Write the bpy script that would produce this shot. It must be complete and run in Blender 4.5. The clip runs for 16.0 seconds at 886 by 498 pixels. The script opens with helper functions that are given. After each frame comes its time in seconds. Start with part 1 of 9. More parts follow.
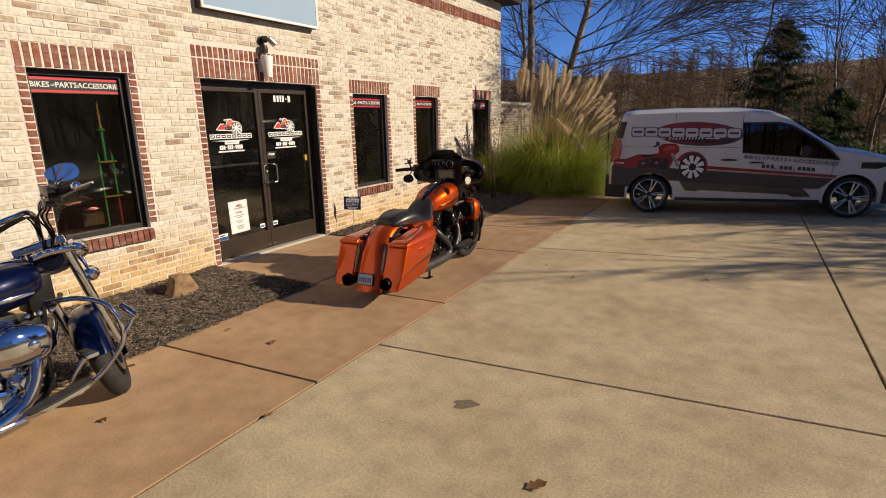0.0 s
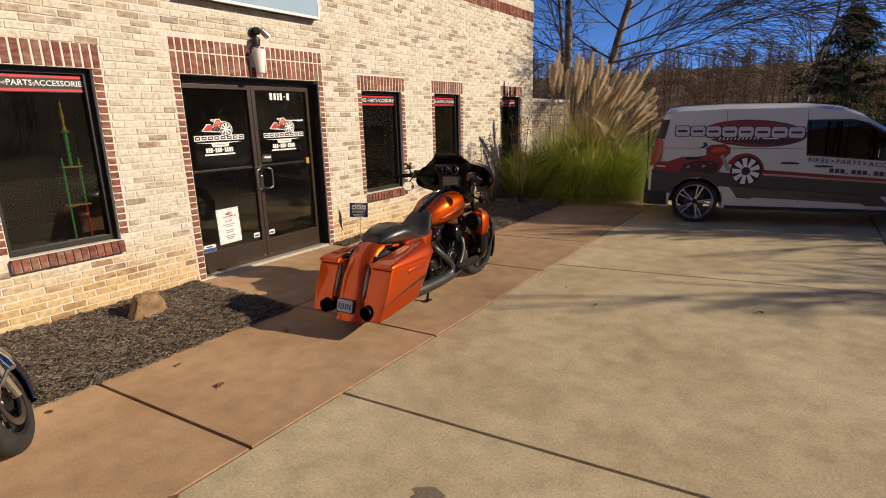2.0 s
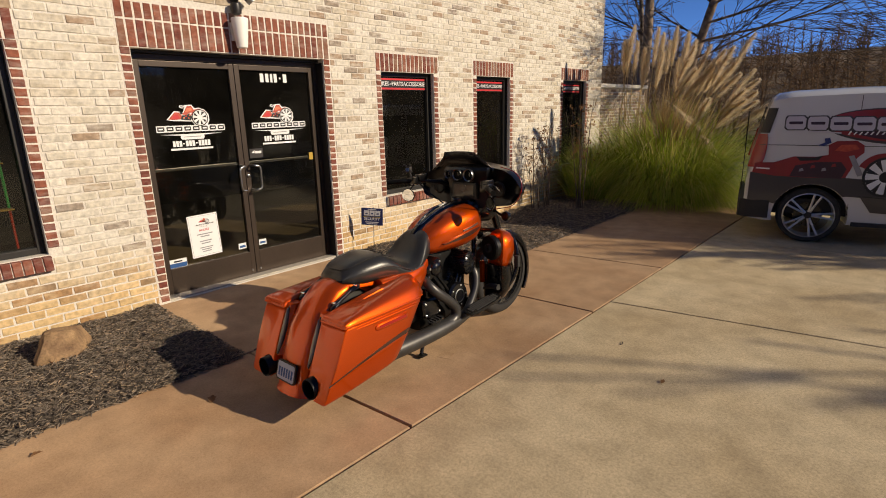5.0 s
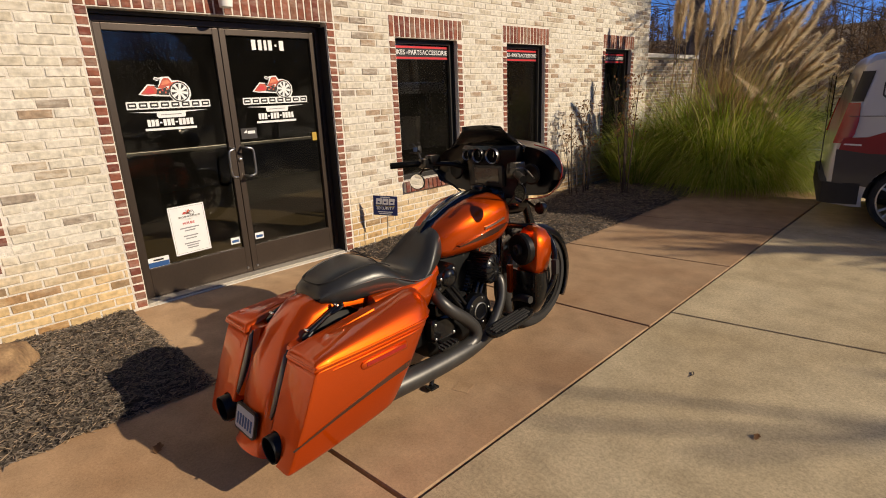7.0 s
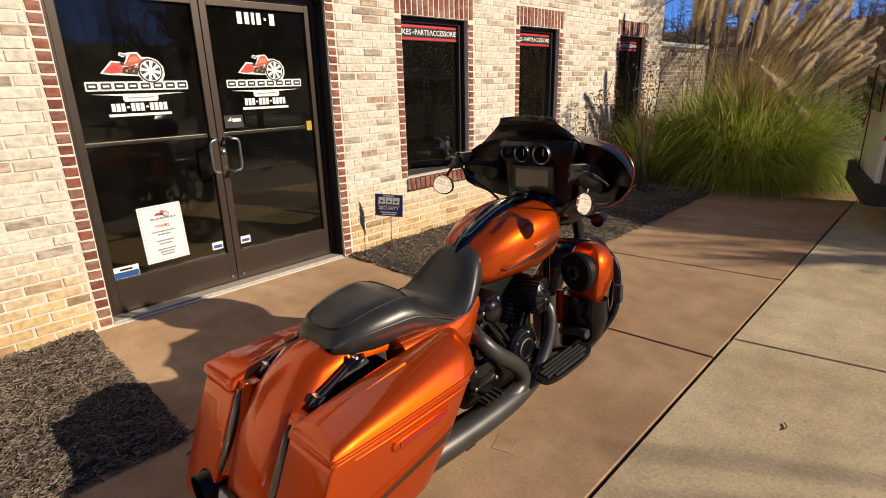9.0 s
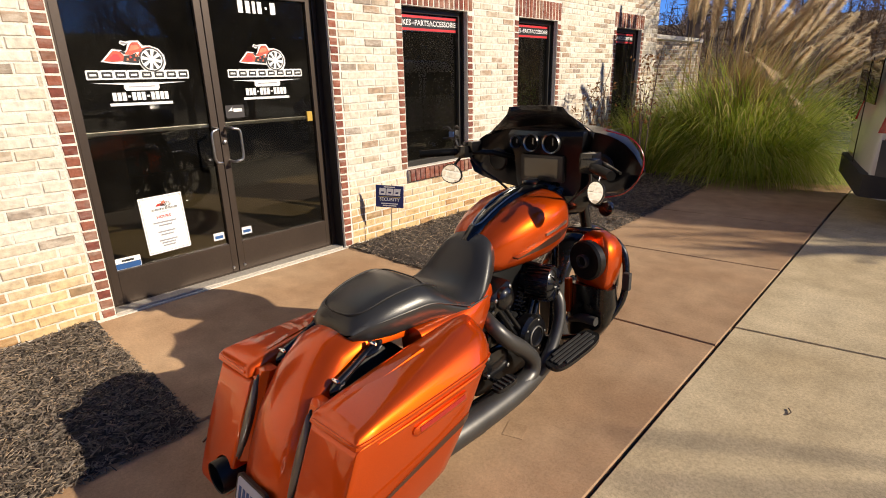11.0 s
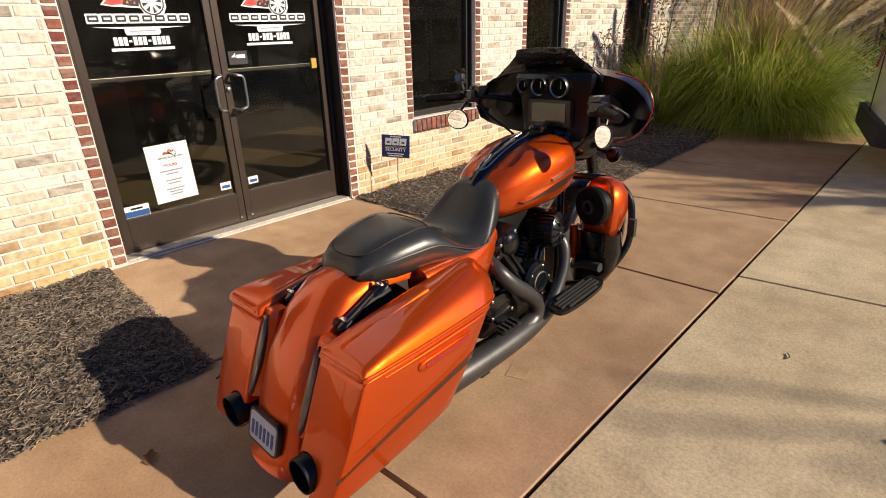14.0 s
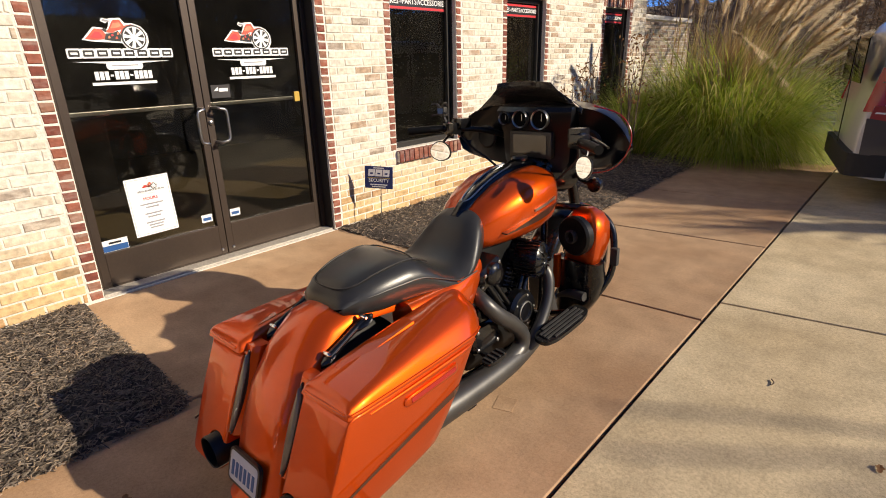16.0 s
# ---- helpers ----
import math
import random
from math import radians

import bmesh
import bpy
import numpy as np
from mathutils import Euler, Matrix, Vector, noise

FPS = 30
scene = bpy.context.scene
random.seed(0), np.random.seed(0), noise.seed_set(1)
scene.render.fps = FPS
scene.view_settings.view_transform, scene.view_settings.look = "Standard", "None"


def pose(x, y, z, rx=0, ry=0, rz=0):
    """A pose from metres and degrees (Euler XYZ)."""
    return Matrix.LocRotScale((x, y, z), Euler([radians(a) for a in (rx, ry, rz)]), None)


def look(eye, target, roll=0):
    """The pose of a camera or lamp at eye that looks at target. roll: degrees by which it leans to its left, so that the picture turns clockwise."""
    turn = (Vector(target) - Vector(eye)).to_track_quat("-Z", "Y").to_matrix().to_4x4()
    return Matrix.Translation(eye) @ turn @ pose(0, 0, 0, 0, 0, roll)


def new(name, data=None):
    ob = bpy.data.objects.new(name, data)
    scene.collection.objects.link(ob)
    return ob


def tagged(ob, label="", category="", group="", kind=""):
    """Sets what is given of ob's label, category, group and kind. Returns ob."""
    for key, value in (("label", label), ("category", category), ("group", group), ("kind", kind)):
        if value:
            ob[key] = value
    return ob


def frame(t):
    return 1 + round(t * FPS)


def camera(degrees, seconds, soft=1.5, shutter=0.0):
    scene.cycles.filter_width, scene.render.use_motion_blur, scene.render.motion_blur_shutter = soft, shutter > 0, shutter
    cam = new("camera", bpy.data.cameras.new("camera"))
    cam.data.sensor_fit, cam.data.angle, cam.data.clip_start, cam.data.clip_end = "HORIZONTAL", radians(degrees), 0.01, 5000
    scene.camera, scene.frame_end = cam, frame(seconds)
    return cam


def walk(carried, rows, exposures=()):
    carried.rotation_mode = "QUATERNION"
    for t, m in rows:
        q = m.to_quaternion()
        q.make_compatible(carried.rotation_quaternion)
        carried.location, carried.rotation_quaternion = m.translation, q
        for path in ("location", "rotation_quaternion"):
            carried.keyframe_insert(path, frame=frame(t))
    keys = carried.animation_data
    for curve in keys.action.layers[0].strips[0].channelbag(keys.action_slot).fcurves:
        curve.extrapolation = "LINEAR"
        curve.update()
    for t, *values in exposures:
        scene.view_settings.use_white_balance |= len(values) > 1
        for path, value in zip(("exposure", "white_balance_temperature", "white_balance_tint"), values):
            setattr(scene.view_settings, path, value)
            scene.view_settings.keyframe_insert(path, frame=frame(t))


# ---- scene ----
cam = camera(79.4, 16.0, soft=1.0)
PATH = [
    (0, (0.586, 0.775, 1.722), (-0.368, 2.468, 1.247), -1.2),
    (0.5, (0.685, 1.0, 1.764), (-0.346, 2.647, 1.289), -1.4),
    (1, (0.677, 1.205, 1.756), (-0.381, 2.833, 1.277), -1.4),
    (1.5, (0.551, 1.477, 1.725), (-0.495, 3.115, 1.254), -1.4),
    (2, (0.524, 1.701, 1.714), (-0.564, 3.311, 1.238), -1.5),
    (2.5, (0.555, 1.979, 1.761), (-0.591, 3.549, 1.289), -1.6),
    (3, (0.446, 2.198, 1.726), (-0.703, 3.766, 1.258), -1.5),
    (3.5, (0.259, 2.402, 1.714), (-0.903, 3.958, 1.235), -1.6),
    (4, (0.186, 2.61, 1.676), (-1.028, 4.123, 1.187), -1.9),
    (4.2, (0.171, 2.738, 1.69), (-1.06, 4.233, 1.193), -1.6),
    (6.3, (-0.166, 3.739, 1.596), (-1.523, 5.109, 1.065), -2.4),
    (6.5, (-0.202, 3.793, 1.583), (-1.565, 5.15, 1.032), -2.4),
    (7, (-0.427, 3.901, 1.558), (-1.794, 5.249, 0.998), -2.4),
    (7.5, (-0.618, 4.016, 1.543), (-2.014, 5.332, 0.978), -2.7),
    (8, (-0.778, 4.196, 1.539), (-2.194, 5.481, 0.955), -2.9),
    (8.5, (-0.894, 4.247, 1.534), (-2.264, 5.573, 0.929), -2.2),
    (9, (-1.033, 4.18, 1.53), (-2.354, 5.558, 0.934), -1.5),
    (11.5, (-1.085, 4.108, 1.51), (-2.374, 5.499, 0.876), -1.4),
    (12, (-1.085, 4.109, 1.504), (-2.373, 5.483, 0.83), -1.4),
    (12.5, (-1.078, 4.098, 1.489), (-2.358, 5.453, 0.764), -1.3),
    (13, (-1.069, 4.096, 1.482), (-2.349, 5.429, 0.718), -1.5),
    (13.5, (-1.064, 4.094, 1.478), (-2.341, 5.42, 0.697), -1.4),
    (14, (-1.062, 4.09, 1.476), (-2.337, 5.423, 0.701), -1.4),
    (14.5, (-1.069, 4.078, 1.472), (-2.316, 5.458, 0.738), -0.9),
    (15, (-1.065, 4.072, 1.472), (-2.312, 5.464, 0.761), -1.0),
    (15.5, (-1.067, 4.087, 1.479), (-2.314, 5.485, 0.78), -1.1),
    (16, (-1.07, 4.095, 1.483), (-2.324, 5.499, 0.808), -1.4),
]
walk(cam, [(t, look(eye, target, roll)) for t, eye, target, roll in PATH], [(0.0, 0.05, 7000, 8), (4.0, 0.0, 7000, 8), (6.5, -0.07, 6950, 8), (9.0, 0.2, 6800, 8), (11.5, 0.46, 6550, 8), (16.0, 0.46, 6550, 8)])

# ---- world, sun and exposure ----
SUN_TO = Vector((2.25, 0.95, 1.2)).normalized()
world = bpy.data.worlds.new("sky")
scene.world = world
world.use_nodes = True
wn = world.node_tree.nodes
sky = wn.new("ShaderNodeTexSky")
sky.sky_type = "NISHITA"
sky.sun_disc = False
sky.sun_elevation = math.asin(SUN_TO.z)
sky.sun_rotation = math.atan2(SUN_TO.x, SUN_TO.y)
sky.altitude = 4500
sky.air_density, sky.dust_density, sky.ozone_density = 0.55, 0.0, 9.0
wn["Background"].inputs["Strength"].default_value = 0.17
world.node_tree.links.new(sky.outputs[0], wn["Background"].inputs["Color"])
sun_data = bpy.data.lights.new("sun", "SUN")
sun_data.energy, sun_data.angle, sun_data.color = 5.0, radians(0.55), (1.0, 0.86, 0.68)
sun = new("sun", sun_data)
sun.matrix_world = look((20, 9, 12), Vector((20, 9, 12)) - SUN_TO)


# ---- materials ----
def mat(name, c1, c2=None, scale=8.0, rough=0.6, metal=0.0, bump=0.0, bump_scale=40.0, coat=0.0, fine=None, spec=0.5, rvar=0.0, coord="Object", grain=60.0, mid=None, speck=0.0, speck_scale=130.0, matte=0.0):
    """Two-scale procedural surface: broad patches between c1 and c2, fine grain on top, relief."""
    m = bpy.data.materials.new(name)
    m.use_nodes = True
    n, l = m.node_tree.nodes, m.node_tree.links
    b = n["Principled BSDF"]
    b.inputs["Roughness"].default_value = rough
    b.inputs["Metallic"].default_value = metal
    b.inputs["Diffuse Roughness"].default_value = matte
    b.inputs["Specular IOR Level"].default_value = spec
    b.inputs["Coat Weight"].default_value = coat
    b.inputs["Coat Roughness"].default_value = 0.02
    b.inputs["Coat IOR"].default_value = 1.48
    tc = n.new("ShaderNodeTexCoord")
    if c2 is None:
        c2 = tuple(0.82 * v for v in c1)
    broad = n.new("ShaderNodeTexNoise")
    broad.inputs["Scale"].default_value = scale
    broad.inputs["Detail"].default_value = 5
    l.new(tc.outputs[coord], broad.inputs["Vector"])
    ramp = n.new("ShaderNodeValToRGB")
    ramp.color_ramp.elements[0].position, ramp.color_ramp.elements[1].position = 0.3, 0.7
    ramp.color_ramp.elements[0].color, ramp.color_ramp.elements[1].color = (*c1, 1), (*c2, 1)
    l.new(broad.outputs["Fac"], ramp.inputs["Fac"])
    out = ramp.outputs["Color"]
    for amount, size in ((mid, grain * 0.09), (fine, grain)):
        if not amount:
            continue
        g = n.new("ShaderNodeTexNoise")
        g.inputs["Scale"].default_value = size
        g.inputs["Detail"].default_value = 5
        l.new(tc.outputs[coord], g.inputs["Vector"])
        gr = n.new("ShaderNodeMapRange")
        gr.inputs["From Min"].default_value, gr.inputs["From Max"].default_value = 0.3, 0.7
        gr.inputs["To Min"].default_value, gr.inputs["To Max"].default_value = 1 - amount, 1 + amount
        l.new(g.outputs["Fac"], gr.inputs["Value"])
        mul = n.new("ShaderNodeVectorMath")
        mul.operation = "SCALE"
        l.new(out, mul.inputs[0])
        l.new(gr.outputs[0], mul.inputs["Scale"])
        out = mul.outputs[0]
    if speck:
        # sharp sand grains of their own tone
        vor = n.new("ShaderNodeTexVoronoi")
        vor.inputs["Scale"].default_value = speck_scale
        l.new(tc.outputs[coord], vor.inputs["Vector"])
        sx = n.new("ShaderNodeSeparateXYZ")
        l.new(vor.outputs["Color"], sx.inputs[0])
        pw = n.new("ShaderNodeMath")
        pw.operation = "POWER"
        pw.inputs[1].default_value = 2.2
        l.new(sx.outputs["X"], pw.inputs[0])
        vr = n.new("ShaderNodeMapRange")
        vr.inputs["To Min"].default_value, vr.inputs["To Max"].default_value = 1 + 0.45 * speck, 1 - speck
        l.new(pw.outputs[0], vr.inputs["Value"])
        mul = n.new("ShaderNodeVectorMath")
        mul.operation = "SCALE"
        l.new(out, mul.inputs[0])
        l.new(vr.outputs[0], mul.inputs["Scale"])
        out = mul.outputs[0]
    l.new(out, b.inputs["Base Color"])
    if rvar:
        rr = n.new("ShaderNodeMapRange")
        rr.inputs["To Min"].default_value, rr.inputs["To Max"].default_value = rough - rvar, rough + rvar
        l.new(broad.outputs["Fac"], rr.inputs["Value"])
        l.new(rr.outputs[0], b.inputs["Roughness"])
    if bump:
        bn = n.new("ShaderNodeTexNoise")
        bn.inputs["Scale"].default_value = bump_scale
        bn.inputs["Detail"].default_value = 6
        l.new(tc.outputs[coord], bn.inputs["Vector"])
        bp = n.new("ShaderNodeBump")
        bp.inputs["Strength"].default_value = bump
        bp.inputs["Distance"].default_value = 0.01
        l.new(bn.outputs["Fac"], bp.inputs["Height"])
        l.new(bp.outputs[0], b.inputs["Normal"])
    return m


def brick_mat(name, stops, per_object, stain):
    """Fired-clay brick: each piece its own tone, mottled faces, clay-splash stain near the ground."""
    m = bpy.data.materials.new(name)
    m.use_nodes = True
    n, l = m.node_tree.nodes, m.node_tree.links
    b = n["Principled BSDF"]
    b.inputs["Roughness"].default_value = 0.88
    b.inputs["Specular IOR Level"].default_value = 0.2
    if per_object:
        rnd = n.new("ShaderNodeObjectInfo").outputs["Random"]
    else:
        rnd = n.new("ShaderNodeNewGeometry").outputs["Random Per Island"]
    ramp = n.new("ShaderNodeValToRGB")
    cr = ramp.color_ramp
    cr.interpolation = "CONSTANT"
    cr.elements[0].color = (*stops[0][1], 1)
    cr.elements[1].position, cr.elements[1].color = stops[1][0], (*stops[1][1], 1)
    for p, c in stops[2:]:
        cr.elements.new(p).color = (*c, 1)
    l.new(rnd, ramp.inputs["Fac"])
    geo = n.new("ShaderNodeNewGeometry")
    mott = n.new("ShaderNodeTexNoise")
    mott.inputs["Scale"].default_value, mott.inputs["Detail"].default_value = 26.0, 7
    l.new(geo.outputs["Position"], mott.inputs["Vector"])
    gr = n.new("ShaderNodeMapRange")
    gr.inputs["From Min"].default_value, gr.inputs["From Max"].default_value = 0.3, 0.7
    gr.inputs["To Min"].default_value, gr.inputs["To Max"].default_value = 0.68, 1.16
    l.new(mott.outputs["Fac"], gr.inputs["Value"])
    mul = n.new("ShaderNodeVectorMath")
    mul.operation = "SCALE"
    l.new(ramp.outputs["Color"], mul.inputs[0])
    l.new(gr.outputs[0], mul.inputs["Scale"])
    out = mul.outputs[0]
    # lime bloom: pale smears drawn out along the courses
    mp = n.new("ShaderNodeMapping")
    mp.inputs["Scale"].default_value = (1.0, 0.45, 1.6)
    l.new(geo.outputs["Position"], mp.inputs["Vector"])
    lime = n.new("ShaderNodeTexNoise")
    lime.inputs["Scale"].default_value, lime.inputs["Detail"].default_value = 13.0, 8
    lime.inputs["Roughness"].default_value = 0.65
    l.new(mp.outputs[0], lime.inputs["Vector"])
    lr = n.new("ShaderNodeMapRange")
    lr.inputs["From Min"].default_value, lr.inputs["From Max"].default_value = 0.46, 0.70
    lr.inputs["To Min"].default_value, lr.inputs["To Max"].default_value = 0.0, 0.75 if stain else 0.22
    l.new(lime.outputs["Fac"], lr.inputs["Value"])
    lm = n.new("ShaderNodeMix")
    lm.data_type = "RGBA"
    l.new(lr.outputs[0], lm.inputs["Factor"])
    l.new(out, lm.inputs[6])
    lm.inputs[7].default_value = (0.70, 0.65, 0.565, 1)
    out = lm.outputs[2]
    if stain:
        sep = n.new("ShaderNodeSeparateXYZ")
        l.new(geo.outputs["Position"], sep.inputs[0])
        sn = n.new("ShaderNodeTexNoise")
        sn.inputs["Scale"].default_value = 2.6
        sn.inputs["Detail"].default_value = 4
        l.new(geo.outputs["Position"], sn.inputs["Vector"])
        ma = n.new("ShaderNodeMath")
        ma.operation = "MULTIPLY_ADD"
        ma.inputs[1].default_value, ma.inputs[2].default_value = 0.55, -0.28
        l.new(sn.outputs["Fac"], ma.inputs[0])
        ad = n.new("ShaderNodeMath")
        ad.operation = "ADD"
        l.new(sep.outputs["Z"], ad.inputs[0])
        l.new(ma.outputs[0], ad.inputs[1])
        mr = n.new("ShaderNodeMapRange")
        mr.inputs["From Min"].default_value, mr.inputs["From Max"].default_value = 0.68, 0.16
        mr.inputs["To Min"].default_value, mr.inputs["To Max"].default_value = 0.0, 0.8
        l.new(ad.outputs[0], mr.inputs["Value"])
        mix = n.new("ShaderNodeMix")
        mix.data_type = "RGBA"
        mix.blend_type = "MULTIPLY"
        l.new(mr.outputs[0], mix.inputs["Factor"])
        l.new(out, mix.inputs[6])
        mix.inputs[7].default_value = (1.0, 0.72, 0.36, 1)
        out = mix.outputs[2]
    l.new(out, b.inputs["Base Color"])
    bn = n.new("ShaderNodeTexNoise")
    bn.inputs["Scale"].default_value, bn.inputs["Detail"].default_value = 55.0, 6
    l.new(geo.outputs["Position"], bn.inputs["Vector"])
    bp = n.new("ShaderNodeBump")
    bp.inputs["Strength"].default_value, bp.inputs["Distance"].default_value = 0.55, 0.006
    l.new(bn.outputs["Fac"], bp.inputs["Height"])
    l.new(bp.outputs[0], b.inputs["Normal"])
    return m


def glass_mat(name, tint, ior=1.6, rough=0.0, veil=0.0):
    m = bpy.data.materials.new(name)
    m.use_nodes = True
    n, l = m.node_tree.nodes, m.node_tree.links
    n.remove(n["Principled BSDF"])
    tr = n.new("ShaderNodeBsdfTransparent")
    tr.inputs[0].default_value = (*tint, 1)
    gl = n.new("ShaderNodeBsdfGlossy")
    gl.inputs["Roughness"].default_value = rough
    fr = n.new("ShaderNodeFresnel")
    fr.inputs["IOR"].default_value = ior
    mx = n.new("ShaderNodeMixShader")
    l.new(fr.outputs[0], mx.inputs[0])
    l.new(tr.outputs[0], mx.inputs[1])
    l.new(gl.outputs[0], mx.inputs[2])
    out = mx.outputs[0]
    # pale diffuse veil, painted in place of reflections that brighten the dark glass
    if veil:
        df = n.new("ShaderNodeBsdfDiffuse")
        df.inputs["Color"].default_value = (0.75, 0.7, 0.62, 1)
        ns = n.new("ShaderNodeTexNoise")
        ns.inputs["Scale"].default_value, ns.inputs["Detail"].default_value = 5.0, 6
        tc = n.new("ShaderNodeTexCoord")
        l.new(tc.outputs["Object"], ns.inputs["Vector"])
        mr = n.new("ShaderNodeMapRange")
        mr.inputs["From Min"].default_value, mr.inputs["From Max"].default_value = 0.3, 0.75
        mr.inputs["To Min"].default_value, mr.inputs["To Max"].default_value = veil * 0.5, veil * 1.6
        l.new(ns.outputs["Fac"], mr.inputs["Value"])
        film = n.new("ShaderNodeMixShader")
        l.new(mr.outputs[0], film.inputs[0])
        l.new(out, film.inputs[1])
        l.new(df.outputs[0], film.inputs[2])
        out = film.outputs[0]
    l.new(out, n["Material Output"].inputs["Surface"])
    return m


def paint_mat(name, c1, c2, metal=0.35, rough=0.32, coat=1.0):
    """Candy motor paint: metal flake under a clear coat."""
    m = mat(name, c1, c2, scale=350.0, rough=rough, metal=metal, coat=coat, spec=0.12)
    return m


CREAM = [(0, (0.63, 0.575, 0.475)), (0.17, (0.70, 0.65, 0.56)), (0.36, (0.57, 0.505, 0.40)), (0.5, (0.66, 0.61, 0.52)), (0.68, (0.46, 0.375, 0.28)), (0.78, (0.62, 0.56, 0.46)), (0.89, (0.39, 0.285, 0.20)), (0.95, (0.34, 0.28, 0.225))]
REDS = [(0, (0.22, 0.075, 0.05)), (0.3, (0.28, 0.10, 0.065)), (0.6, (0.19, 0.06, 0.045)), (0.85, (0.25, 0.12, 0.08))]
M_CREAM = brick_mat("cream_brick", CREAM, False, True)
M_CREAM_OB = brick_mat("cream_brick_loose", CREAM, True, True)
M_RED_OB = brick_mat("red_brick", REDS, True, False)
M_RED = brick_mat("red_brick_run", REDS, False, False)
M_GARDEN_BRICK = brick_mat("garden_brick", [(0, (0.42, 0.33, 0.25)), (0.35, (0.34, 0.24, 0.17)), (0.65, (0.48, 0.40, 0.31)), (0.85, (0.30, 0.20, 0.14))], False, False)
M_MORTAR = mat("mortar", (0.62, 0.57, 0.50), (0.72, 0.67, 0.60), scale=3, rough=0.95, bump=0.6, bump_scale=90, fine=0.12, coord="Object")
M_PALEMORTAR = mat("pale_mortar", (0.66, 0.60, 0.53), (0.74, 0.69, 0.62), scale=5, rough=0.95, bump=0.5, bump_scale=90, fine=0.12)
M_WALK = mat("walk_concrete", (0.33, 0.20, 0.112), (0.45, 0.305, 0.185), scale=1.3, rough=0.85, bump=0.06, bump_scale=260, fine=0.10, grain=70, mid=0.13, spec=0.25, speck=0.12, speck_scale=260, matte=0.3)
M_LOT = mat("lot_concrete", (0.41, 0.32, 0.195), (0.54, 0.445, 0.295), scale=1.0, rough=0.85, bump=0.08, bump_scale=280, fine=0.15, grain=60, mid=0.14, spec=0.25, speck=0.20, speck_scale=230)
M_FLATBLACK = mat("flat_black", (0.004, 0.004, 0.004), rough=0.95, scale=20, spec=0.1)
M_JOINT = mat("joint_filler", (0.03, 0.022, 0.018), rough=0.95, scale=20)
M_BRONZE = mat("bronze_aluminium", (0.055, 0.04, 0.032), (0.065, 0.048, 0.038), scale=4, rough=0.38, metal=0.5, fine=0.06)
M_BLACKF = mat("black_frame", (0.018, 0.016, 0.015), rough=0.45, scale=6)
M_GLASS = glass_mat("tinted_glass", (0.68, 0.67, 0.63), 1.47, 0.0, 0.0035)
M_VANGLASS = glass_mat("van_glass", (0.04, 0.045, 0.05), 1.6)
M_SHIELD = glass_mat("smoked_shield", (0.17, 0.155, 0.145), 1.42, 0.0, 0.02)
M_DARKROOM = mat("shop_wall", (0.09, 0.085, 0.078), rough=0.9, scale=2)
M_SHOPFLOOR = mat("shop_floor", (0.30, 0.23, 0.13), (0.22, 0.17, 0.10), rough=0.5, scale=1.5)
M_WHITE = mat("white_vinyl", (0.8, 0.8, 0.8), (0.74, 0.74, 0.74), rough=0.5, scale=9)
M_RED_V = mat("red_vinyl", (0.62, 0.025, 0.035), rough=0.45, scale=9)
M_BLACK_V = mat("black_vinyl", (0.012, 0.012, 0.013), rough=0.4, scale=9)
M_GREY_V = mat("grey_vinyl", (0.30, 0.30, 0.32), rough=0.5, scale=9)
M_BLUE_V = mat("blue_vinyl", (0.02, 0.09, 0.28), rough=0.45, scale=9)
M_NAVY_V = mat("navy_sign", (0.012, 0.022, 0.11), (0.02, 0.035, 0.15), rough=0.4, scale=9)
M_ORANGE_V = mat("orange_vinyl", (0.55, 0.09, 0.04), (0.42, 0.05, 0.03), rough=0.5, scale=30)
M_LIGHT_V = mat("light_orange_vinyl", (0.72, 0.24, 0.12), (0.6, 0.16, 0.08), rough=0.5, scale=30)
M_PAPER = mat("paper", (0.8, 0.8, 0.8), (0.75, 0.75, 0.76), rough=0.8, scale=12)
M_ORANGE = paint_mat("amber_candy_paint", (0.63, 0.077, 0.0017), (0.56, 0.065, 0.0014), metal=0.74, rough=0.40, coat=0.9)
M_BLUEPAINT = paint_mat("deep_blue_paint", (0.001, 0.004, 0.034), (0.001, 0.003, 0.024), metal=0.2, rough=0.3)
M_BLACKGLOSS = mat("gloss_black_paint", (0.005, 0.005, 0.006), rough=0.3, scale=40, coat=1.0, spec=0.1)
M_DEADBLACK = mat("satin_black_plastic", (0.006, 0.006, 0.006), rough=0.42, scale=40, spec=0.3)
M_BLACKMET = mat("black_engine_metal", (0.012, 0.012, 0.013), (0.02, 0.02, 0.02), rough=0.24, metal=0.2, scale=30, bump=0.1, bump_scale=120)
M_EXHAUST = mat("black_ceramic_pipe", (0.060, 0.058, 0.057), (0.085, 0.082, 0.079), rough=0.40, metal=0.6, scale=12)
M_LEATHER = mat("seat_vinyl", (0.018, 0.018, 0.018), (0.024, 0.0235, 0.023), rough=0.33, scale=9, bump=0.05, bump_scale=300, rvar=0.05)
M_RUBBER = mat("rubber", (0.018, 0.017, 0.017), (0.03, 0.028, 0.026), rough=0.8, scale=14, bump=0.2, bump_scale=90)
M_CHROME = mat("chrome", (0.82, 0.83, 0.85), (0.78, 0.79, 0.81), rough=0.07, metal=1.0, scale=6)
M_DARKCHROME = mat("polished_chrome", (0.70, 0.72, 0.75), (0.64, 0.66, 0.69), rough=0.05, metal=1.0, scale=6)
M_STEEL = mat("brushed_steel", (0.5, 0.5, 0.5), (0.42, 0.42, 0.42), rough=0.3, metal=1.0, scale=15)
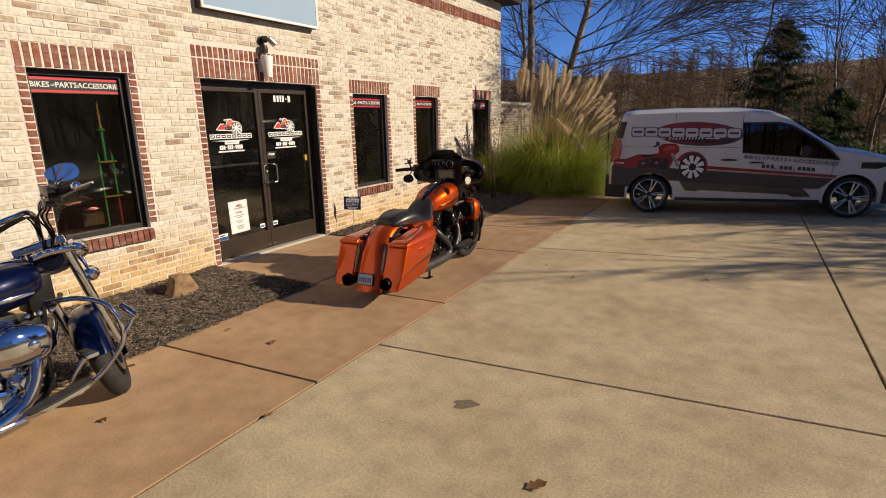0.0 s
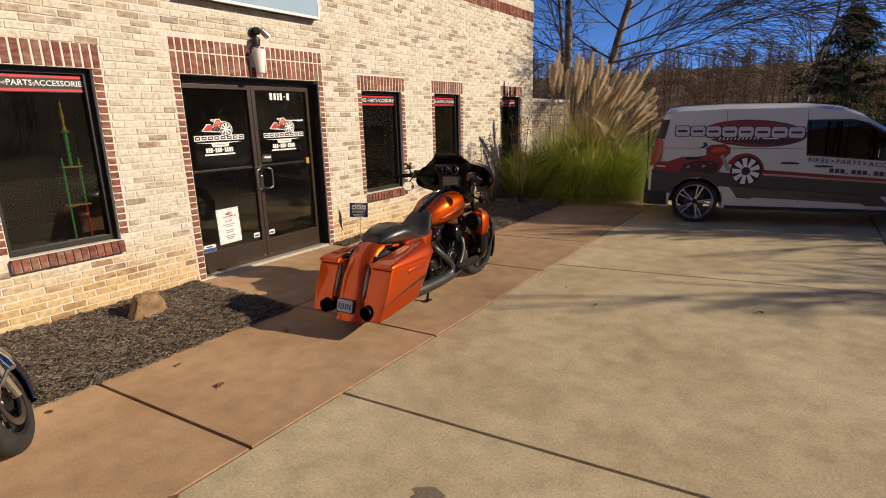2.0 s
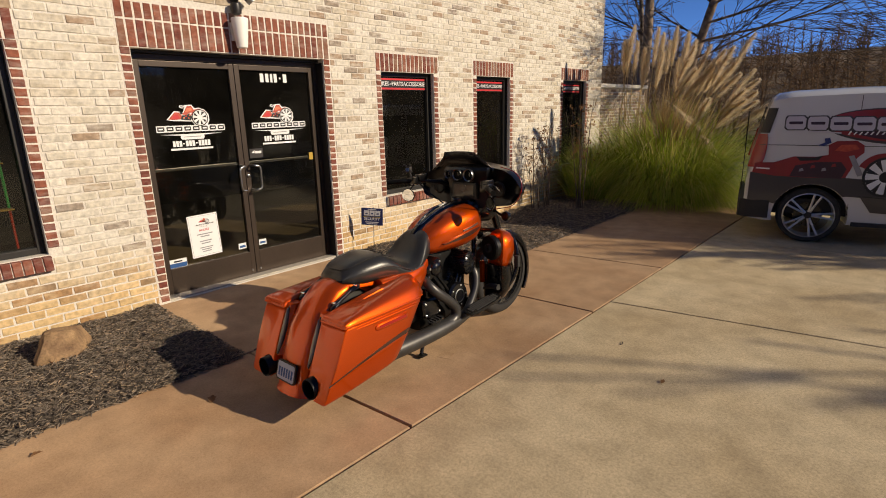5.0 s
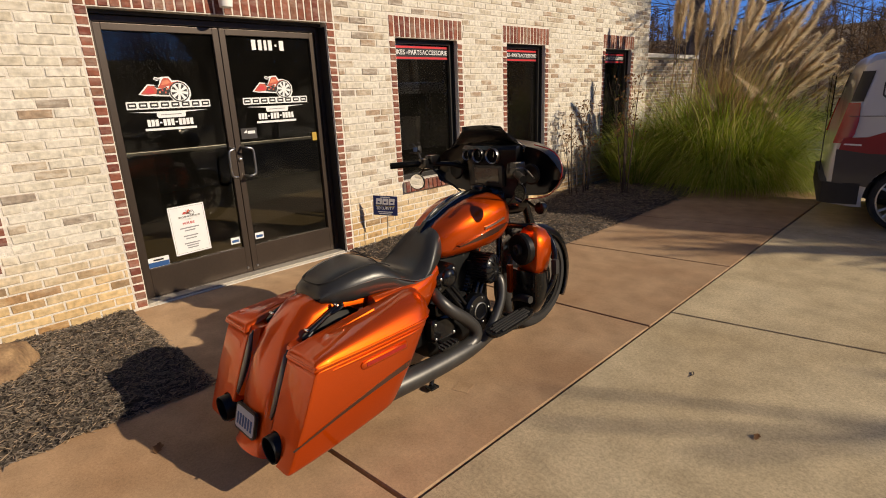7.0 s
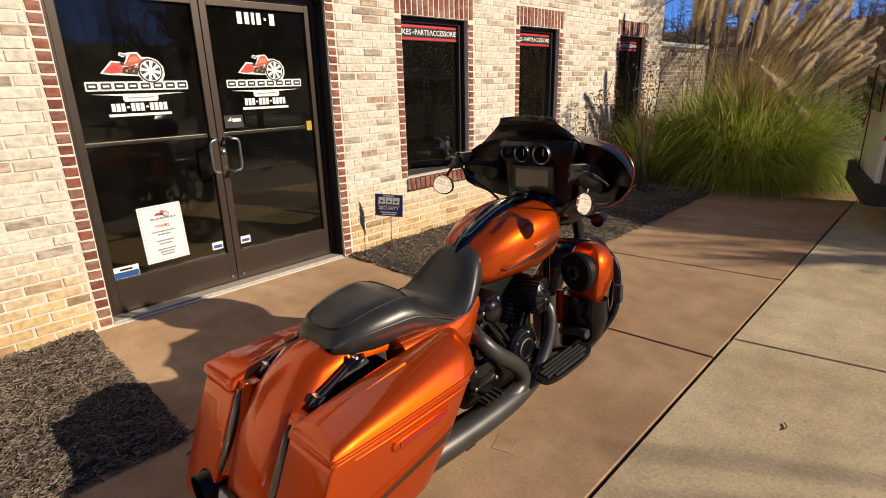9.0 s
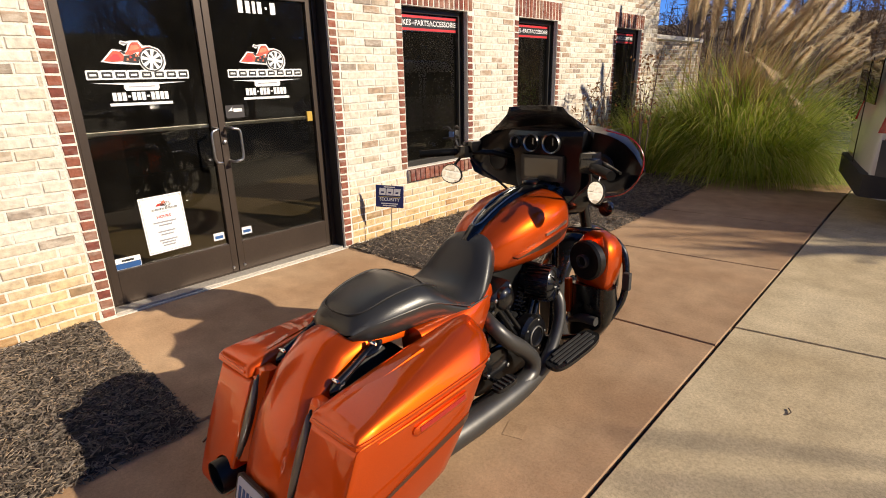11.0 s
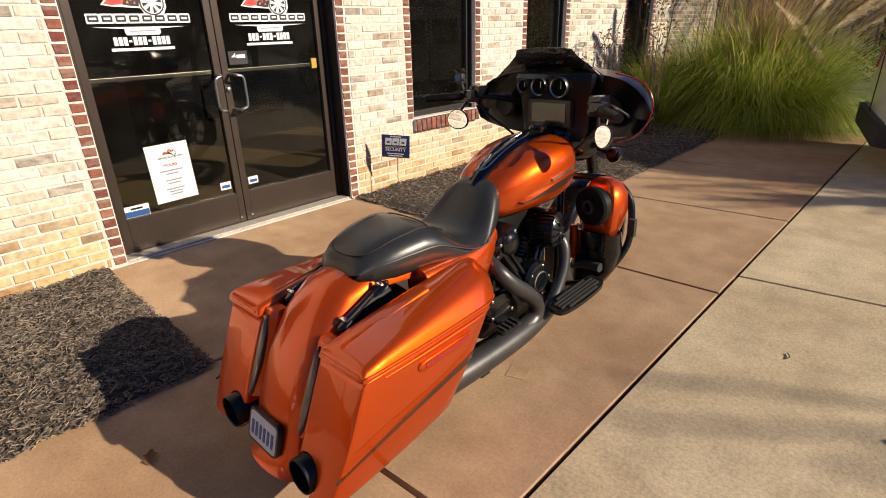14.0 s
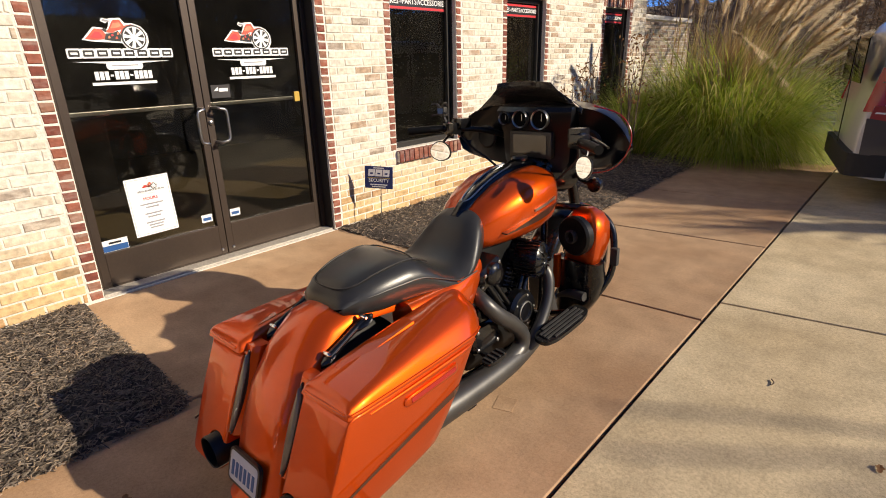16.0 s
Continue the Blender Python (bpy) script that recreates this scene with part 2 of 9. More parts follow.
M_MIRROR = mat("mirror_glass", (0.9, 0.9, 0.9), (0.88, 0.88, 0.88), rough=0.02, metal=1.0, scale=3)
M_BLACKGRIP = mat("black_grip_rubber", (0.004, 0.004, 0.004), rough=0.5, scale=40, spec=0.15)
M_SMOKED = mat("smoked_amber_lens", (0.20, 0.155, 0.10), (0.13, 0.10, 0.06), rough=0.28, scale=14, coat=1.0)
M_BLADE = mat("dark_brown_decal", (0.045, 0.017, 0.010), rough=0.35, scale=6, coat=0.6)
M_PLATE = mat("pale_blue_plate", (0.50, 0.54, 0.64), (0.44, 0.48, 0.58), rough=0.5, scale=14)
M_THRESH = mat("worn_aluminium", (0.50, 0.46, 0.40), (0.40, 0.37, 0.32), rough=0.55, scale=20, metal=0.3, fine=0.2)
M_FAIRING = mat("black_fairing_shell", (0.005, 0.005, 0.006), rough=0.3, scale=40, coat=0.25, spec=0.25)
M_SCREEN = mat("display_glass", (0.035, 0.03, 0.024), rough=0.2, scale=5, coat=0.6)
M_LENS_RED = mat("red_lens", (0.33, 0.012, 0.01), rough=0.25, scale=10, coat=0.5)
M_VANWHITE = mat("van_white_paint", (0.62, 0.63, 0.64), (0.58, 0.59, 0.60), rough=0.28, scale=1.5, coat=0.8)
M_VANGREY = mat("dark_wrap_film", (0.035, 0.032, 0.033), (0.05, 0.045, 0.046), rough=0.35, scale=2, coat=0.5)
M_VANRED = mat("van_red_film", (0.30, 0.022, 0.025), (0.22, 0.016, 0.02), rough=0.3, scale=3, coat=0.5)
M_VANGOLD = mat("van_gold_film", (0.45, 0.30, 0.22), rough=0.35, scale=4)
M_PLUM = mat("dark_plum_film", (0.05, 0.014, 0.03), (0.03, 0.012, 0.022), rough=0.3, scale=3, coat=0.5)
M_LAVENDER = mat("pale_lilac_film", (0.55, 0.53, 0.60), (0.5, 0.48, 0.55), rough=0.35, scale=6)
M_VANPLASTIC = mat("textured_bumper_plastic", (0.022, 0.022, 0.023), rough=0.7, scale=40, bump=0.2, bump_scale=200)
M_RIM = mat("machined_alloy", (0.62, 0.61, 0.60), (0.52, 0.515, 0.51), rough=0.35, metal=0.6, scale=12)
# mulch sheet set darker than its chips: the shade in their gaps is coloured in
M_MULCH = mat("bark_mulch", (0.038, 0.030, 0.024), (0.10, 0.08, 0.064), scale=45, rough=0.95, bump=1.0, bump_scale=60, fine=0.5)
M_ROCK = mat("sandstone", (0.36, 0.23, 0.12), (0.17, 0.10, 0.055), scale=11, rough=0.9, bump=1.0, bump_scale=18, fine=0.25)
M_SOIL = mat("leaf_litter_ground", (0.10, 0.066, 0.04), (0.17, 0.125, 0.07), scale=0.6, rough=0.95, bump=0.8, bump_scale=14, fine=0.35, grain=9)
M_LAWN = mat("winter_lawn", (0.17, 0.19, 0.055), (0.30, 0.27, 0.10), scale=1.6, rough=0.9, bump=0.8, bump_scale=60, fine=0.35, grain=30)
M_ROAD = mat("asphalt", (0.075, 0.072, 0.07), (0.10, 0.097, 0.093), scale=0.5, rough=0.9, bump=0.4, bump_scale=120, fine=0.2)
M_BARK = mat("grey_bark", (0.14, 0.10, 0.075), (0.24, 0.19, 0.15), scale=5, rough=0.9, bump=0.8, bump_scale=22)
M_BIRCH = mat("peeling_birch_bark", (0.07, 0.045, 0.032), (0.40, 0.29, 0.21), scale=6, rough=0.85, bump=0.7, bump_scale=25)
M_TWIG = mat("twig", (0.06, 0.04, 0.03), (0.10, 0.07, 0.05), scale=3, rough=0.9)
M_SIGNFACE = mat("sign_acrylic", (0.30, 0.42, 0.55), (0.34, 0.46, 0.58), rough=0.25, scale=1.5, coat=0.3)
M_LAMPWHITE = mat("frosted_lamp_glass", (0.88, 0.87, 0.84), (0.85, 0.84, 0.80), rough=0.4, scale=8)
M_ROOF = mat("dark_metal_trim", (0.022, 0.02, 0.019), rough=0.5, scale=3)


def leaf_mat(name, stops, rough=0.6, glow=0.42):
    m = bpy.data.materials.new(name)
    m.use_nodes = True
    n, l = m.node_tree.nodes, m.node_tree.links
    b = n["Principled BSDF"]
    b.inputs["Roughness"].default_value = rough
    b.inputs["Specular IOR Level"].default_value = 0.3
    g = n.new("ShaderNodeNewGeometry")
    ramp = n.new("ShaderNodeValToRGB")
    cr = ramp.color_ramp
    cr.elements[0].color = (*stops[0], 1)
    cr.elements[1].color = (*stops[-1], 1)
    for i, c in enumerate(stops[1:-1]):
        cr.elements.new((i + 1) / (len(stops) - 1)).color = (*c, 1)
    l.new(g.outputs["Random Per Island"], ramp.inputs["Fac"])
    l.new(ramp.outputs["Color"], b.inputs["Base Color"])
    tl = n.new("ShaderNodeBsdfTranslucent")
    l.new(ramp.outputs["Color"], tl.inputs["Color"])
    mx = n.new("ShaderNodeMixShader")
    mx.inputs[0].default_value = glow
    l.new(b.outputs[0], mx.inputs[1])
    l.new(tl.outputs[0], mx.inputs[2])
    l.new(mx.outputs[0], n["Material Output"].inputs["Surface"])
    return m


M_GRASS = leaf_mat("pampas_blades", [(0.15, 0.24, 0.028), (0.28, 0.38, 0.046), (0.50, 0.53, 0.09), (0.36, 0.43, 0.06), (0.78, 0.66, 0.31)], 0.5, 0.5)
M_PLUME = leaf_mat("pampas_plumes", [(0.56, 0.45, 0.30), (0.78, 0.66, 0.48), (0.90, 0.81, 0.64)], 0.9, 0.55)
M_STALK = leaf_mat("dry_stalks", [(0.42, 0.30, 0.14), (0.58, 0.45, 0.24), (0.34, 0.23, 0.10)], 0.8, 0.5)
M_NEEDLE = leaf_mat("conifer_needles", [(0.02, 0.035, 0.013), (0.035, 0.06, 0.02), (0.07, 0.085, 0.03)])
M_HEDGE = leaf_mat("hedge_leaves", [(0.03, 0.055, 0.015), (0.06, 0.09, 0.025), (0.11, 0.13, 0.04)])
M_LAWNBLADE = leaf_mat("lawn_blades", [(0.12, 0.18, 0.04), (0.22, 0.25, 0.07), (0.36, 0.31, 0.14)])
M_CHIP = leaf_mat("bark_chips", [(0.04, 0.033, 0.027), (0.17, 0.138, 0.11), (0.40, 0.333, 0.268), (0.12, 0.097, 0.078), (0.275, 0.223, 0.174), (0.58, 0.43, 0.29)], 0.6)
M_DRYLEAF = leaf_mat("dry_leaves", [(0.16, 0.07, 0.03), (0.28, 0.15, 0.07), (0.10, 0.05, 0.03)], 0.8)
M_FARTWIG = leaf_mat("far_twigs", [(0.075, 0.053, 0.036), (0.14, 0.096, 0.06), (0.22, 0.125, 0.058), (0.11, 0.085, 0.066)], 0.9)


# ---- building helpers ----
def link(name, me, material, parent=None, label="", smooth=False):
    if material and not me.materials:
        me.materials.append(material)
    if smooth:
        for p in me.polygons:
            p.use_smooth = True
    ob = new(name, me)
    if parent:
        ob.parent = parent
    if label:
        ob["label"] = label
    return ob


def part(name, bm, material, parent=None, label="", smooth=False):
    bmesh.ops.recalc_face_normals(bm, faces=bm.faces)
    me = bpy.data.meshes.new(name)
    bm.to_mesh(me)
    bm.free()
    ob = link(name, me, material, parent, label, False)
    if smooth:
        for p in me.polygons:
            p.use_smooth = True
        if smooth != "all":
            me.set_sharp_from_angle(angle=radians(38))
    return ob


def raw(name, verts, faces, material, parent=None, label="", smooth=False):
    me = bpy.data.meshes.new(name)
    me.from_pydata(verts, [], faces)
    me.update()
    return link(name, me, material, parent, label, smooth)


def thing(name, m, label, category, group="", kind=""):
    e = new(name)
    e.matrix_world = m
    return tagged(e, label, category, group, kind)


def box(bm, c, s, bevel=0.0, m=None, seg=2):
    geo = bmesh.ops.create_cube(bm, size=1.0)["verts"]
    for v in geo:
        v.co = Vector((c[0] + v.co.x * s[0], c[1] + v.co.y * s[1], c[2] + v.co.z * s[2]))
    if m is not None:
        for v in geo:
            v.co = m @ v.co
    if bevel:
        es = list({e for v in geo for e in v.link_edges})
        bmesh.ops.bevel(bm, geom=es, offset=bevel, segments=seg, affect="EDGES", profile=0.7)
    return bm


def nb():
    return bmesh.new()


def loft(bm, rings, cap=True, closed=True):
    vs = [[bm.verts.new(p) for p in r] for r in rings]
    k = len(rings[0])
    for a, b in zip(vs, vs[1:]):
        for i in range(k if closed else k - 1):
            j = (i + 1) % k
            bm.faces.new((a[i], a[j], b[j], b[i]))
    if cap and closed:
        bm.faces.new(vs[0][::-1])
        bm.faces.new(vs[-1])
    return bm


def sup(y, cx, cz, hw, hh, n=24, p=2.5, shear=0.0):
    """A rounded-square ring across the y axis; shear leans it forward with height."""
    r = []
    for i in range(n):
        a = 2 * math.pi * i / n
        c, s = math.cos(a), math.sin(a)
        x = hw * math.copysign(abs(c) ** (2 / p), c)
        z = hh * math.copysign(abs(s) ** (2 / p), s)
        r.append(Vector((cx + x, y + shear * z, cz + z)))
    return r


def smooth_path(pts, n=6):
    pts = [Vector(p) for p in pts]
    if len(pts) < 3:
        return pts
    out = []
    for i in range(len(pts) - 1):
        p0, p1, p2, p3 = pts[max(i - 1, 0)], pts[i], pts[i + 1], pts[min(i + 2, len(pts) - 1)]
        for k in range(n):
            t = k / n
            out.append(0.5 * ((2 * p1) + (p2 - p0) * t + (2 * p0 - 5 * p1 + 4 * p2 - p3) * t * t + (3 * p1 - p0 - 3 * p2 + p3) * t ** 3))
    out.append(pts[-1])
    return out


def tube(bm, pts, r, seg=10, n=5, cap=True):
    """A bent tube through pts; r is one radius or one per point."""
    path = smooth_path(pts, n)
    if isinstance(r, (int, float)):
        rad = [r] * len(path)
    else:
        rr = smooth_path([(q, 0, 0) for q in r], n)
        rad = [max(q[0], 0.0005) for q in rr]
    up = Vector((0, 0, 1))
    rings = []
    prev = None
    for i, p in enumerate(path):
        d = (path[min(i + 1, len(path) - 1)] - path[max(i - 1, 0)]).normalized()
        if prev is None:
            a = d.cross(up if abs(d.z) < 0.9 else Vector((1, 0, 0))).normalized()
        else:
            a = (prev - d * prev.dot(d)).normalized()
        prev = a
        b = d.cross(a)
        rings.append([p + (a * math.cos(2 * math.pi * k / seg) + b * math.sin(2 * math.pi * k / seg)) * rad[i] for k in range(seg)])
    return loft(bm, rings, cap)


def lathe(bm, prof, seg=24, m=Matrix(), closed=False):
    """prof: (radius, height) pairs turned about the local z axis."""
    rings = [[m @ Vector((r * math.cos(2 * math.pi * k / seg), r * math.sin(2 * math.pi * k / seg), h)) for k in range(seg)] for r, h in prof]
    if closed:
        rings.append(rings[0])
    vs = [[bm.verts.new(p) for p in r] for r in (rings[:-1] if closed else rings)]
    if closed:
        vs.append(vs[0])
    for a, b in zip(vs, vs[1:]):
        for i in range(seg):
            j = (i + 1) % seg
            bm.faces.new((a[i], a[j], b[j], b[i]))
    if not closed:
        bm.faces.new(vs[0][::-1])
        bm.faces.new(vs[-1])
    return bm


def prism(bm, poly, d, m=Matrix()):
    """A flat outline (x, y) given thickness d along local z."""
    a = [bm.verts.new(m @ Vector((x, y, 0))) for x, y in poly]
    b = [bm.verts.new(m @ Vector((x, y, d))) for x, y in poly]
    bm.faces.new(a[::-1])
    bm.faces.new(b)
    k = len(poly)
    for i in range(k):
        bm.faces.new((a[i], a[(i + 1) % k], b[(i + 1) % k], b[i]))
    return bm


AX_X = Matrix.Rotation(radians(90), 4, "Y")   # lathe axis onto x


def text_mesh(name, body, size, material, parent, m, depth=0.0008, align="CENTER", shear=0.0, spread=1.0):
    cu = bpy.data.curves.new(name, "FONT")
    cu.body, cu.size, cu.extrude, cu.align_x, cu.align_y = body, size, depth, align, "CENTER"
    cu.shear, cu.space_character, cu.resolution_u, cu.offset = shear, spread, 2, 0.012 * size
    tmp = bpy.data.objects.new(name, cu)
    me = bpy.data.meshes.new_from_object(tmp)
    bpy.data.objects.remove(tmp)
    me.materials.clear()
    ob = link(name, me, material, parent)
    ob.matrix_local = m
    return ob


# ---- the large structure ----
WALL_X = -4.97
WALL_END = 13.78
DOOR = (5.03, 6.97, 0.0, 2.235)
RECESS = -0.06
WINDOWS = [(3.285, 4.19, 0.64, 2.235), (7.81, 8.755, 0.62, 2.14), (9.69, 10.55, 0.62, 2.14), (12.24, 13.13, 0.62, 2.14)]


def face(x, y, z):
    """A pose on the shop front: local x runs along the wall, local y up, local z out of the wall."""
    return Matrix(((0, 0, 1, x), (1, 0, 0, y), (0, 1, 0, z), (0, 0, 0, 1)))


def smooth01(a, b, v):
    t = min(max((v - a) / (b - a), 0), 1)
    return t * t * (3 - 2 * t)


def ground_z(x, y):
    d = math.hypot(x, y - 5)
    h = -0.05 - 0.35 * smooth01(13.5, 19, y) + 8.0 * smooth01(36, 85, d) + 6.0 * smooth01(80, 260, d)
    if d > 30:
        h += 1.2 * smooth01(30, 60, d) * noise.noise(Vector((x * 0.03, y * 0.03, 0)))
    return h


def build_ground():
    line = [-1500, -700, -350, -200, -140, -100, -80] + list(range(-65, 70, 5)) + [80, 100, 140, 200, 350, 700, 1500]
    vs = [(x, y + 5, ground_z(x, y + 5)) for y in line for x in line]
    k = len(line)
    fs = [(j * k + i, j * k + i + 1, (j + 1) * k + i + 1, (j + 1) * k + i) for j in range(k - 1) for i in range(k - 1)]
    tagged(raw("ground", vs, fs, M_SOIL, smooth=True), "brown leaf-littered earth rising into wooded slopes", "ground", kind="structure")


build_ground()

# road beyond the planting
bm = nb()
loft(bm, [[Vector((x, y, ground_z(0, 21) + dz)) for y, dz in ((18.6, 0.02), (18.6, 0.10), (23.8, 0.10), (23.8, 0.02))] for x in (-70, -20, 0, 20, 70)])
road = tagged(part("road", bm, M_ROAD), "grey asphalt road behind the planting", "road", kind="structure")
bm = nb()
box(bm, (-3, 21.2, ground_z(0, 21) + 0.104), (60, 0.12, 0.004))
part("lane_line", bm, M_WHITE, road, "worn white lane line")

# winter lawn between the lot and the road
def lawn():
    rng = random.Random(44)
    nx, ny = 44, 14
    v = [(-5.1 + 17.5 * i / nx, 12.33 + 6.2 * j / ny, ground_z(-5.1 + 17.5 * i / nx, 12.33 + 6.2 * j / ny) + 0.03 + 0.02 * noise.noise(Vector((i * 0.7, j * 0.7, 2)))) for j in range(ny + 1) for i in range(nx + 1)]
    f = [(j * (nx + 1) + i, j * (nx + 1) + i + 1, (j + 1) * (nx + 1) + i + 1, (j + 1) * (nx + 1) + i) for j in range(ny) for i in range(nx)]
    sheet = tagged(raw("lawn", v, f, M_LAWN, smooth=True), "patchy green and straw winter lawn behind the lot", "lawn", kind="stuff")
    v, f = [], []
    for _ in range(9000):
        x, y = rng.uniform(-5, 4), rng.uniform(12.36, 18.4)
        if x > -3.45 and y < 13.0 + max(0.2 * (x + 1.8), 0.35 * (x + 1.8)):
            continue
        z = ground_z(x, y) + 0.02
        a, h = rng.uniform(0, 6.28), rng.uniform(0.04, 0.10)
        o = len(v)
        v += [(x - 0.006 * math.cos(a), y - 0.006 * math.sin(a), z), (x + 0.006 * math.cos(a), y + 0.006 * math.sin(a), z), (x + rng.gauss(0, 0.03), y + rng.gauss(0, 0.03), z + h)]
        f.append((o, o + 1, o + 2))
    tagged(raw("grass_blades", v, f, M_LAWNBLADE, sheet), "", "", kind="stuff")


lawn()

# interior of the shop, seen through the tinted glass
bm = nb()
box(bm, (-8.1, 6.4, -0.03), (5.74, 14.6, 0.06))
tagged(part("shop_floor", bm, M_SHOPFLOOR), "worn tan shop floor", "floor", kind="structure")
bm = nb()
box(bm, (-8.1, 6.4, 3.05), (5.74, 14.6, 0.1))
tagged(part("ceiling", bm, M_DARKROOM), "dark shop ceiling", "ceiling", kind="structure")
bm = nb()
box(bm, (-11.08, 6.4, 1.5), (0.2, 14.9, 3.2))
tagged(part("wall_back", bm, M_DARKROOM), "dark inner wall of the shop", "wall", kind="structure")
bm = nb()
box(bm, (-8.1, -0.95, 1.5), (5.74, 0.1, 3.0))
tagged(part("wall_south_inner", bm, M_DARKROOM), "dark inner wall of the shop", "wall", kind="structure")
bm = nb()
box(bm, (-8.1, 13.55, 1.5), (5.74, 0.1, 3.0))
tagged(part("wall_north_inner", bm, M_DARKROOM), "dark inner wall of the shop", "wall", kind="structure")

# front wall: mortar body with the openings left out
def facade_body():
    bm = nb()
    holes = [DOOR] + WINDOWS
    ys = sorted({-9.0, WALL_END} | {v for h in holes for v in h[:2]})
    for a, b in zip(ys, ys[1:]):
        mid = (a + b) / 2
        h = [q for q in holes if q[0] < mid < q[1]]
        spans = [(-0.3, 4.41)] if not h else [(-0.3, h[0][2]), (h[0][3], 4.41)]
        for z0, z1 in spans:
            box(bm, ((-5.22 + WALL_X - 0.005) / 2, mid, (z0 + z1) / 2), (5.22 + WALL_X - 0.005, b - a, z1 - z0))
    bmesh.ops.remove_doubles(bm, verts=bm.verts, dist=0.0005)
    return tagged(part("wall_front", bm, M_MORTAR), "tumbled cream and tan brick shop front with pale mortar", "wall", kind="structure")


wall_front = facade_body()
bm = nb()
box(bm, (-8.2, WALL_END - 0.09, 2.05), (5.94, 0.16, 4.7))
tagged(part("wall_north", bm, M_MORTAR), "outer end wall of the brick building", "wall", kind="structure")
bm = nb()
box(bm, (-8.3, 2.4, 4.5), (7.4, 23.6, 0.16), 0.02)
tagged(part("roof", bm, M_ROOF), "dark flat roof edge with an overhanging soffit", "roof", kind="structure")
bm = nb()
box(bm, (-5.33, 15.3, 0.9), (0.22, 2.8, 2.3))
wing = tagged(part("wall_garden", bm, M_MORTAR), "lower brick garden wall beyond the corner with a pale cap", "wall", kind="structure")
bm = nb()
box(bm, (-5.33, 15.3, 2.09), (0.34, 2.84, 0.08), 0.012)
part("coping", bm, M_MORTAR, wing, "pale stone coping")


# ---- windows and doors ----
def bar_frame(bm, y0, y1, z0, z1, w, x0, x1, bottom=None):
    b = bottom or w
    d, xc = x1 - x0, (x0 + x1) / 2
    box(bm, (xc, y0 + w / 2, (z0 + z1) / 2), (d, w, z1 - z0), 0.004)
    box(bm, (xc, y1 - w / 2, (z0 + z1) / 2), (d, w, z1 - z0), 0.004)
    box(bm, (xc, (y0 + y1) / 2, z1 - w / 2), (d, y1 - y0 - 2 * w, w), 0.004)
    box(bm, (xc, (y0 + y1) / 2, z0 + b / 2), (d, y1 - y0 - 2 * w, b), 0.004)
    return bm


def banner(win, y0, y1, ztop):
    """Black strip with two red rules and white words across the top of a window."""
    w, h = y1 - y0, 0.15
    g = face(-5.092, (y0 + y1) / 2, ztop - h / 2 - 0.01)
    bm = nb()
    prism(bm, [(-w / 2, -h / 2), (w / 2, -h / 2), (w / 2, h / 2), (-w / 2, h / 2)], 0.001, g)
    b = part("banner", bm, M_BLACK_V, win, "black window strip with white words between red rules")
    for s in (-1, 1):
        bm = nb()
        prism(bm, [(-w / 2, s * h * 0.38 - 0.011), (w / 2, s * h * 0.38 - 0.011), (w / 2, s * h * 0.38 + 0.011), (-w / 2, s * h * 0.38 + 0.011)], 0.001, g @ Matrix.Translation((0, 0, 0.002)))
        part("red_rule", bm, M_RED_V, b)
    k = w / 0.86
    for word, u in (("BIKES", -0.335), ("PARTS", -0.095), ("ACCESSORIES", 0.235)):
        text_mesh("word", word, 0.072 * k, M_WHITE, b, g @ pose(u * k, 0, 0.003))
    for u in (-0.215, 0.02):
        bm = nb()
        prism(bm, [(u * k - 0.03, -0.008), (u * k - 0.01, 0.008), (u * k + 0.012, 0.012), (u * k + 0.03, -0.004), (u * k, -0.014)], 0.001, g @ Matrix.Translation((0, 0, 0.003)))
        part("emblem", bm, M_GREY_V, b)


for i, (y0, y1, z0, z1) in enumerate(WINDOWS):
    win = tagged(new("window_%d" % (i + 1)), "dark-framed tinted shop window in red brick surround", "window", kind="structure")
    part("window_frame", bar_frame(nb(), y0, y1, z0 + 0.002, z1, 0.05, -5.17, -5.058), M_BLACKF, win)
    for yy in (y0 + 0.004, y1 - 0.004):
        bm = nb()
        box(bm, (-5.06, yy, (z0 + z1) / 2), (0.066, 0.007, z1 - z0 - 0.002))
        part("jamb_liner", bm, M_BLACKF, win)
    bm = nb()
    box(bm, (-5.06, (y0 + y1) / 2, z1 - 0.004), (0.066, y1 - y0 - 0.02, 0.007))
    part("head_liner", bm, M_BLACKF, win)
    bm = nb()
    box(bm, (-5.10, (y0 + y1) / 2, (z0 + z1) / 2), (0.006, y1 - y0 - 0.09, z1 - z0 - 0.09))
    part("pane", bm, M_GLASS, win)
    banner(win, y0 + 0.05, y1 - 0.05, z1 - 0.05)

door_unit = tagged(new("door_1"), "pair of bronze aluminium glass shop doors, closed", "door", kind="structure")
door_unit.location.x = RECESS
y0, y1, z0, z1 = DOOR
part("door_frame", bar_frame(nb(), y0, y1, 0.0, z1 - 0.03, 0.045, -5.158, -5.05, 0.02), M_BRONZE, door_unit)
for yy in (y0 + 0.004, y1 - 0.004):
    bm = nb()
    box(bm, (-4.995, yy, 1.1), (0.106, 0.007, 2.2))
    part("jamb_liner", bm, M_BLACKF, door_unit)
bm = nb()
box(bm, (-5.06, (y0 + y1) / 2, z1 - 0.015), (0.1, y1 - y0, 0.026))
part("lintel_angle", bm, M_BLACKF, door_unit)
bm = nb()
box(bm, (-5.0, (y0 + y1) / 2, 0.008), (0.12, y1 - y0 - 0.02, 0.016), 0.004)
part("threshold", bm, M_THRESH, door_unit, "worn aluminium threshold")


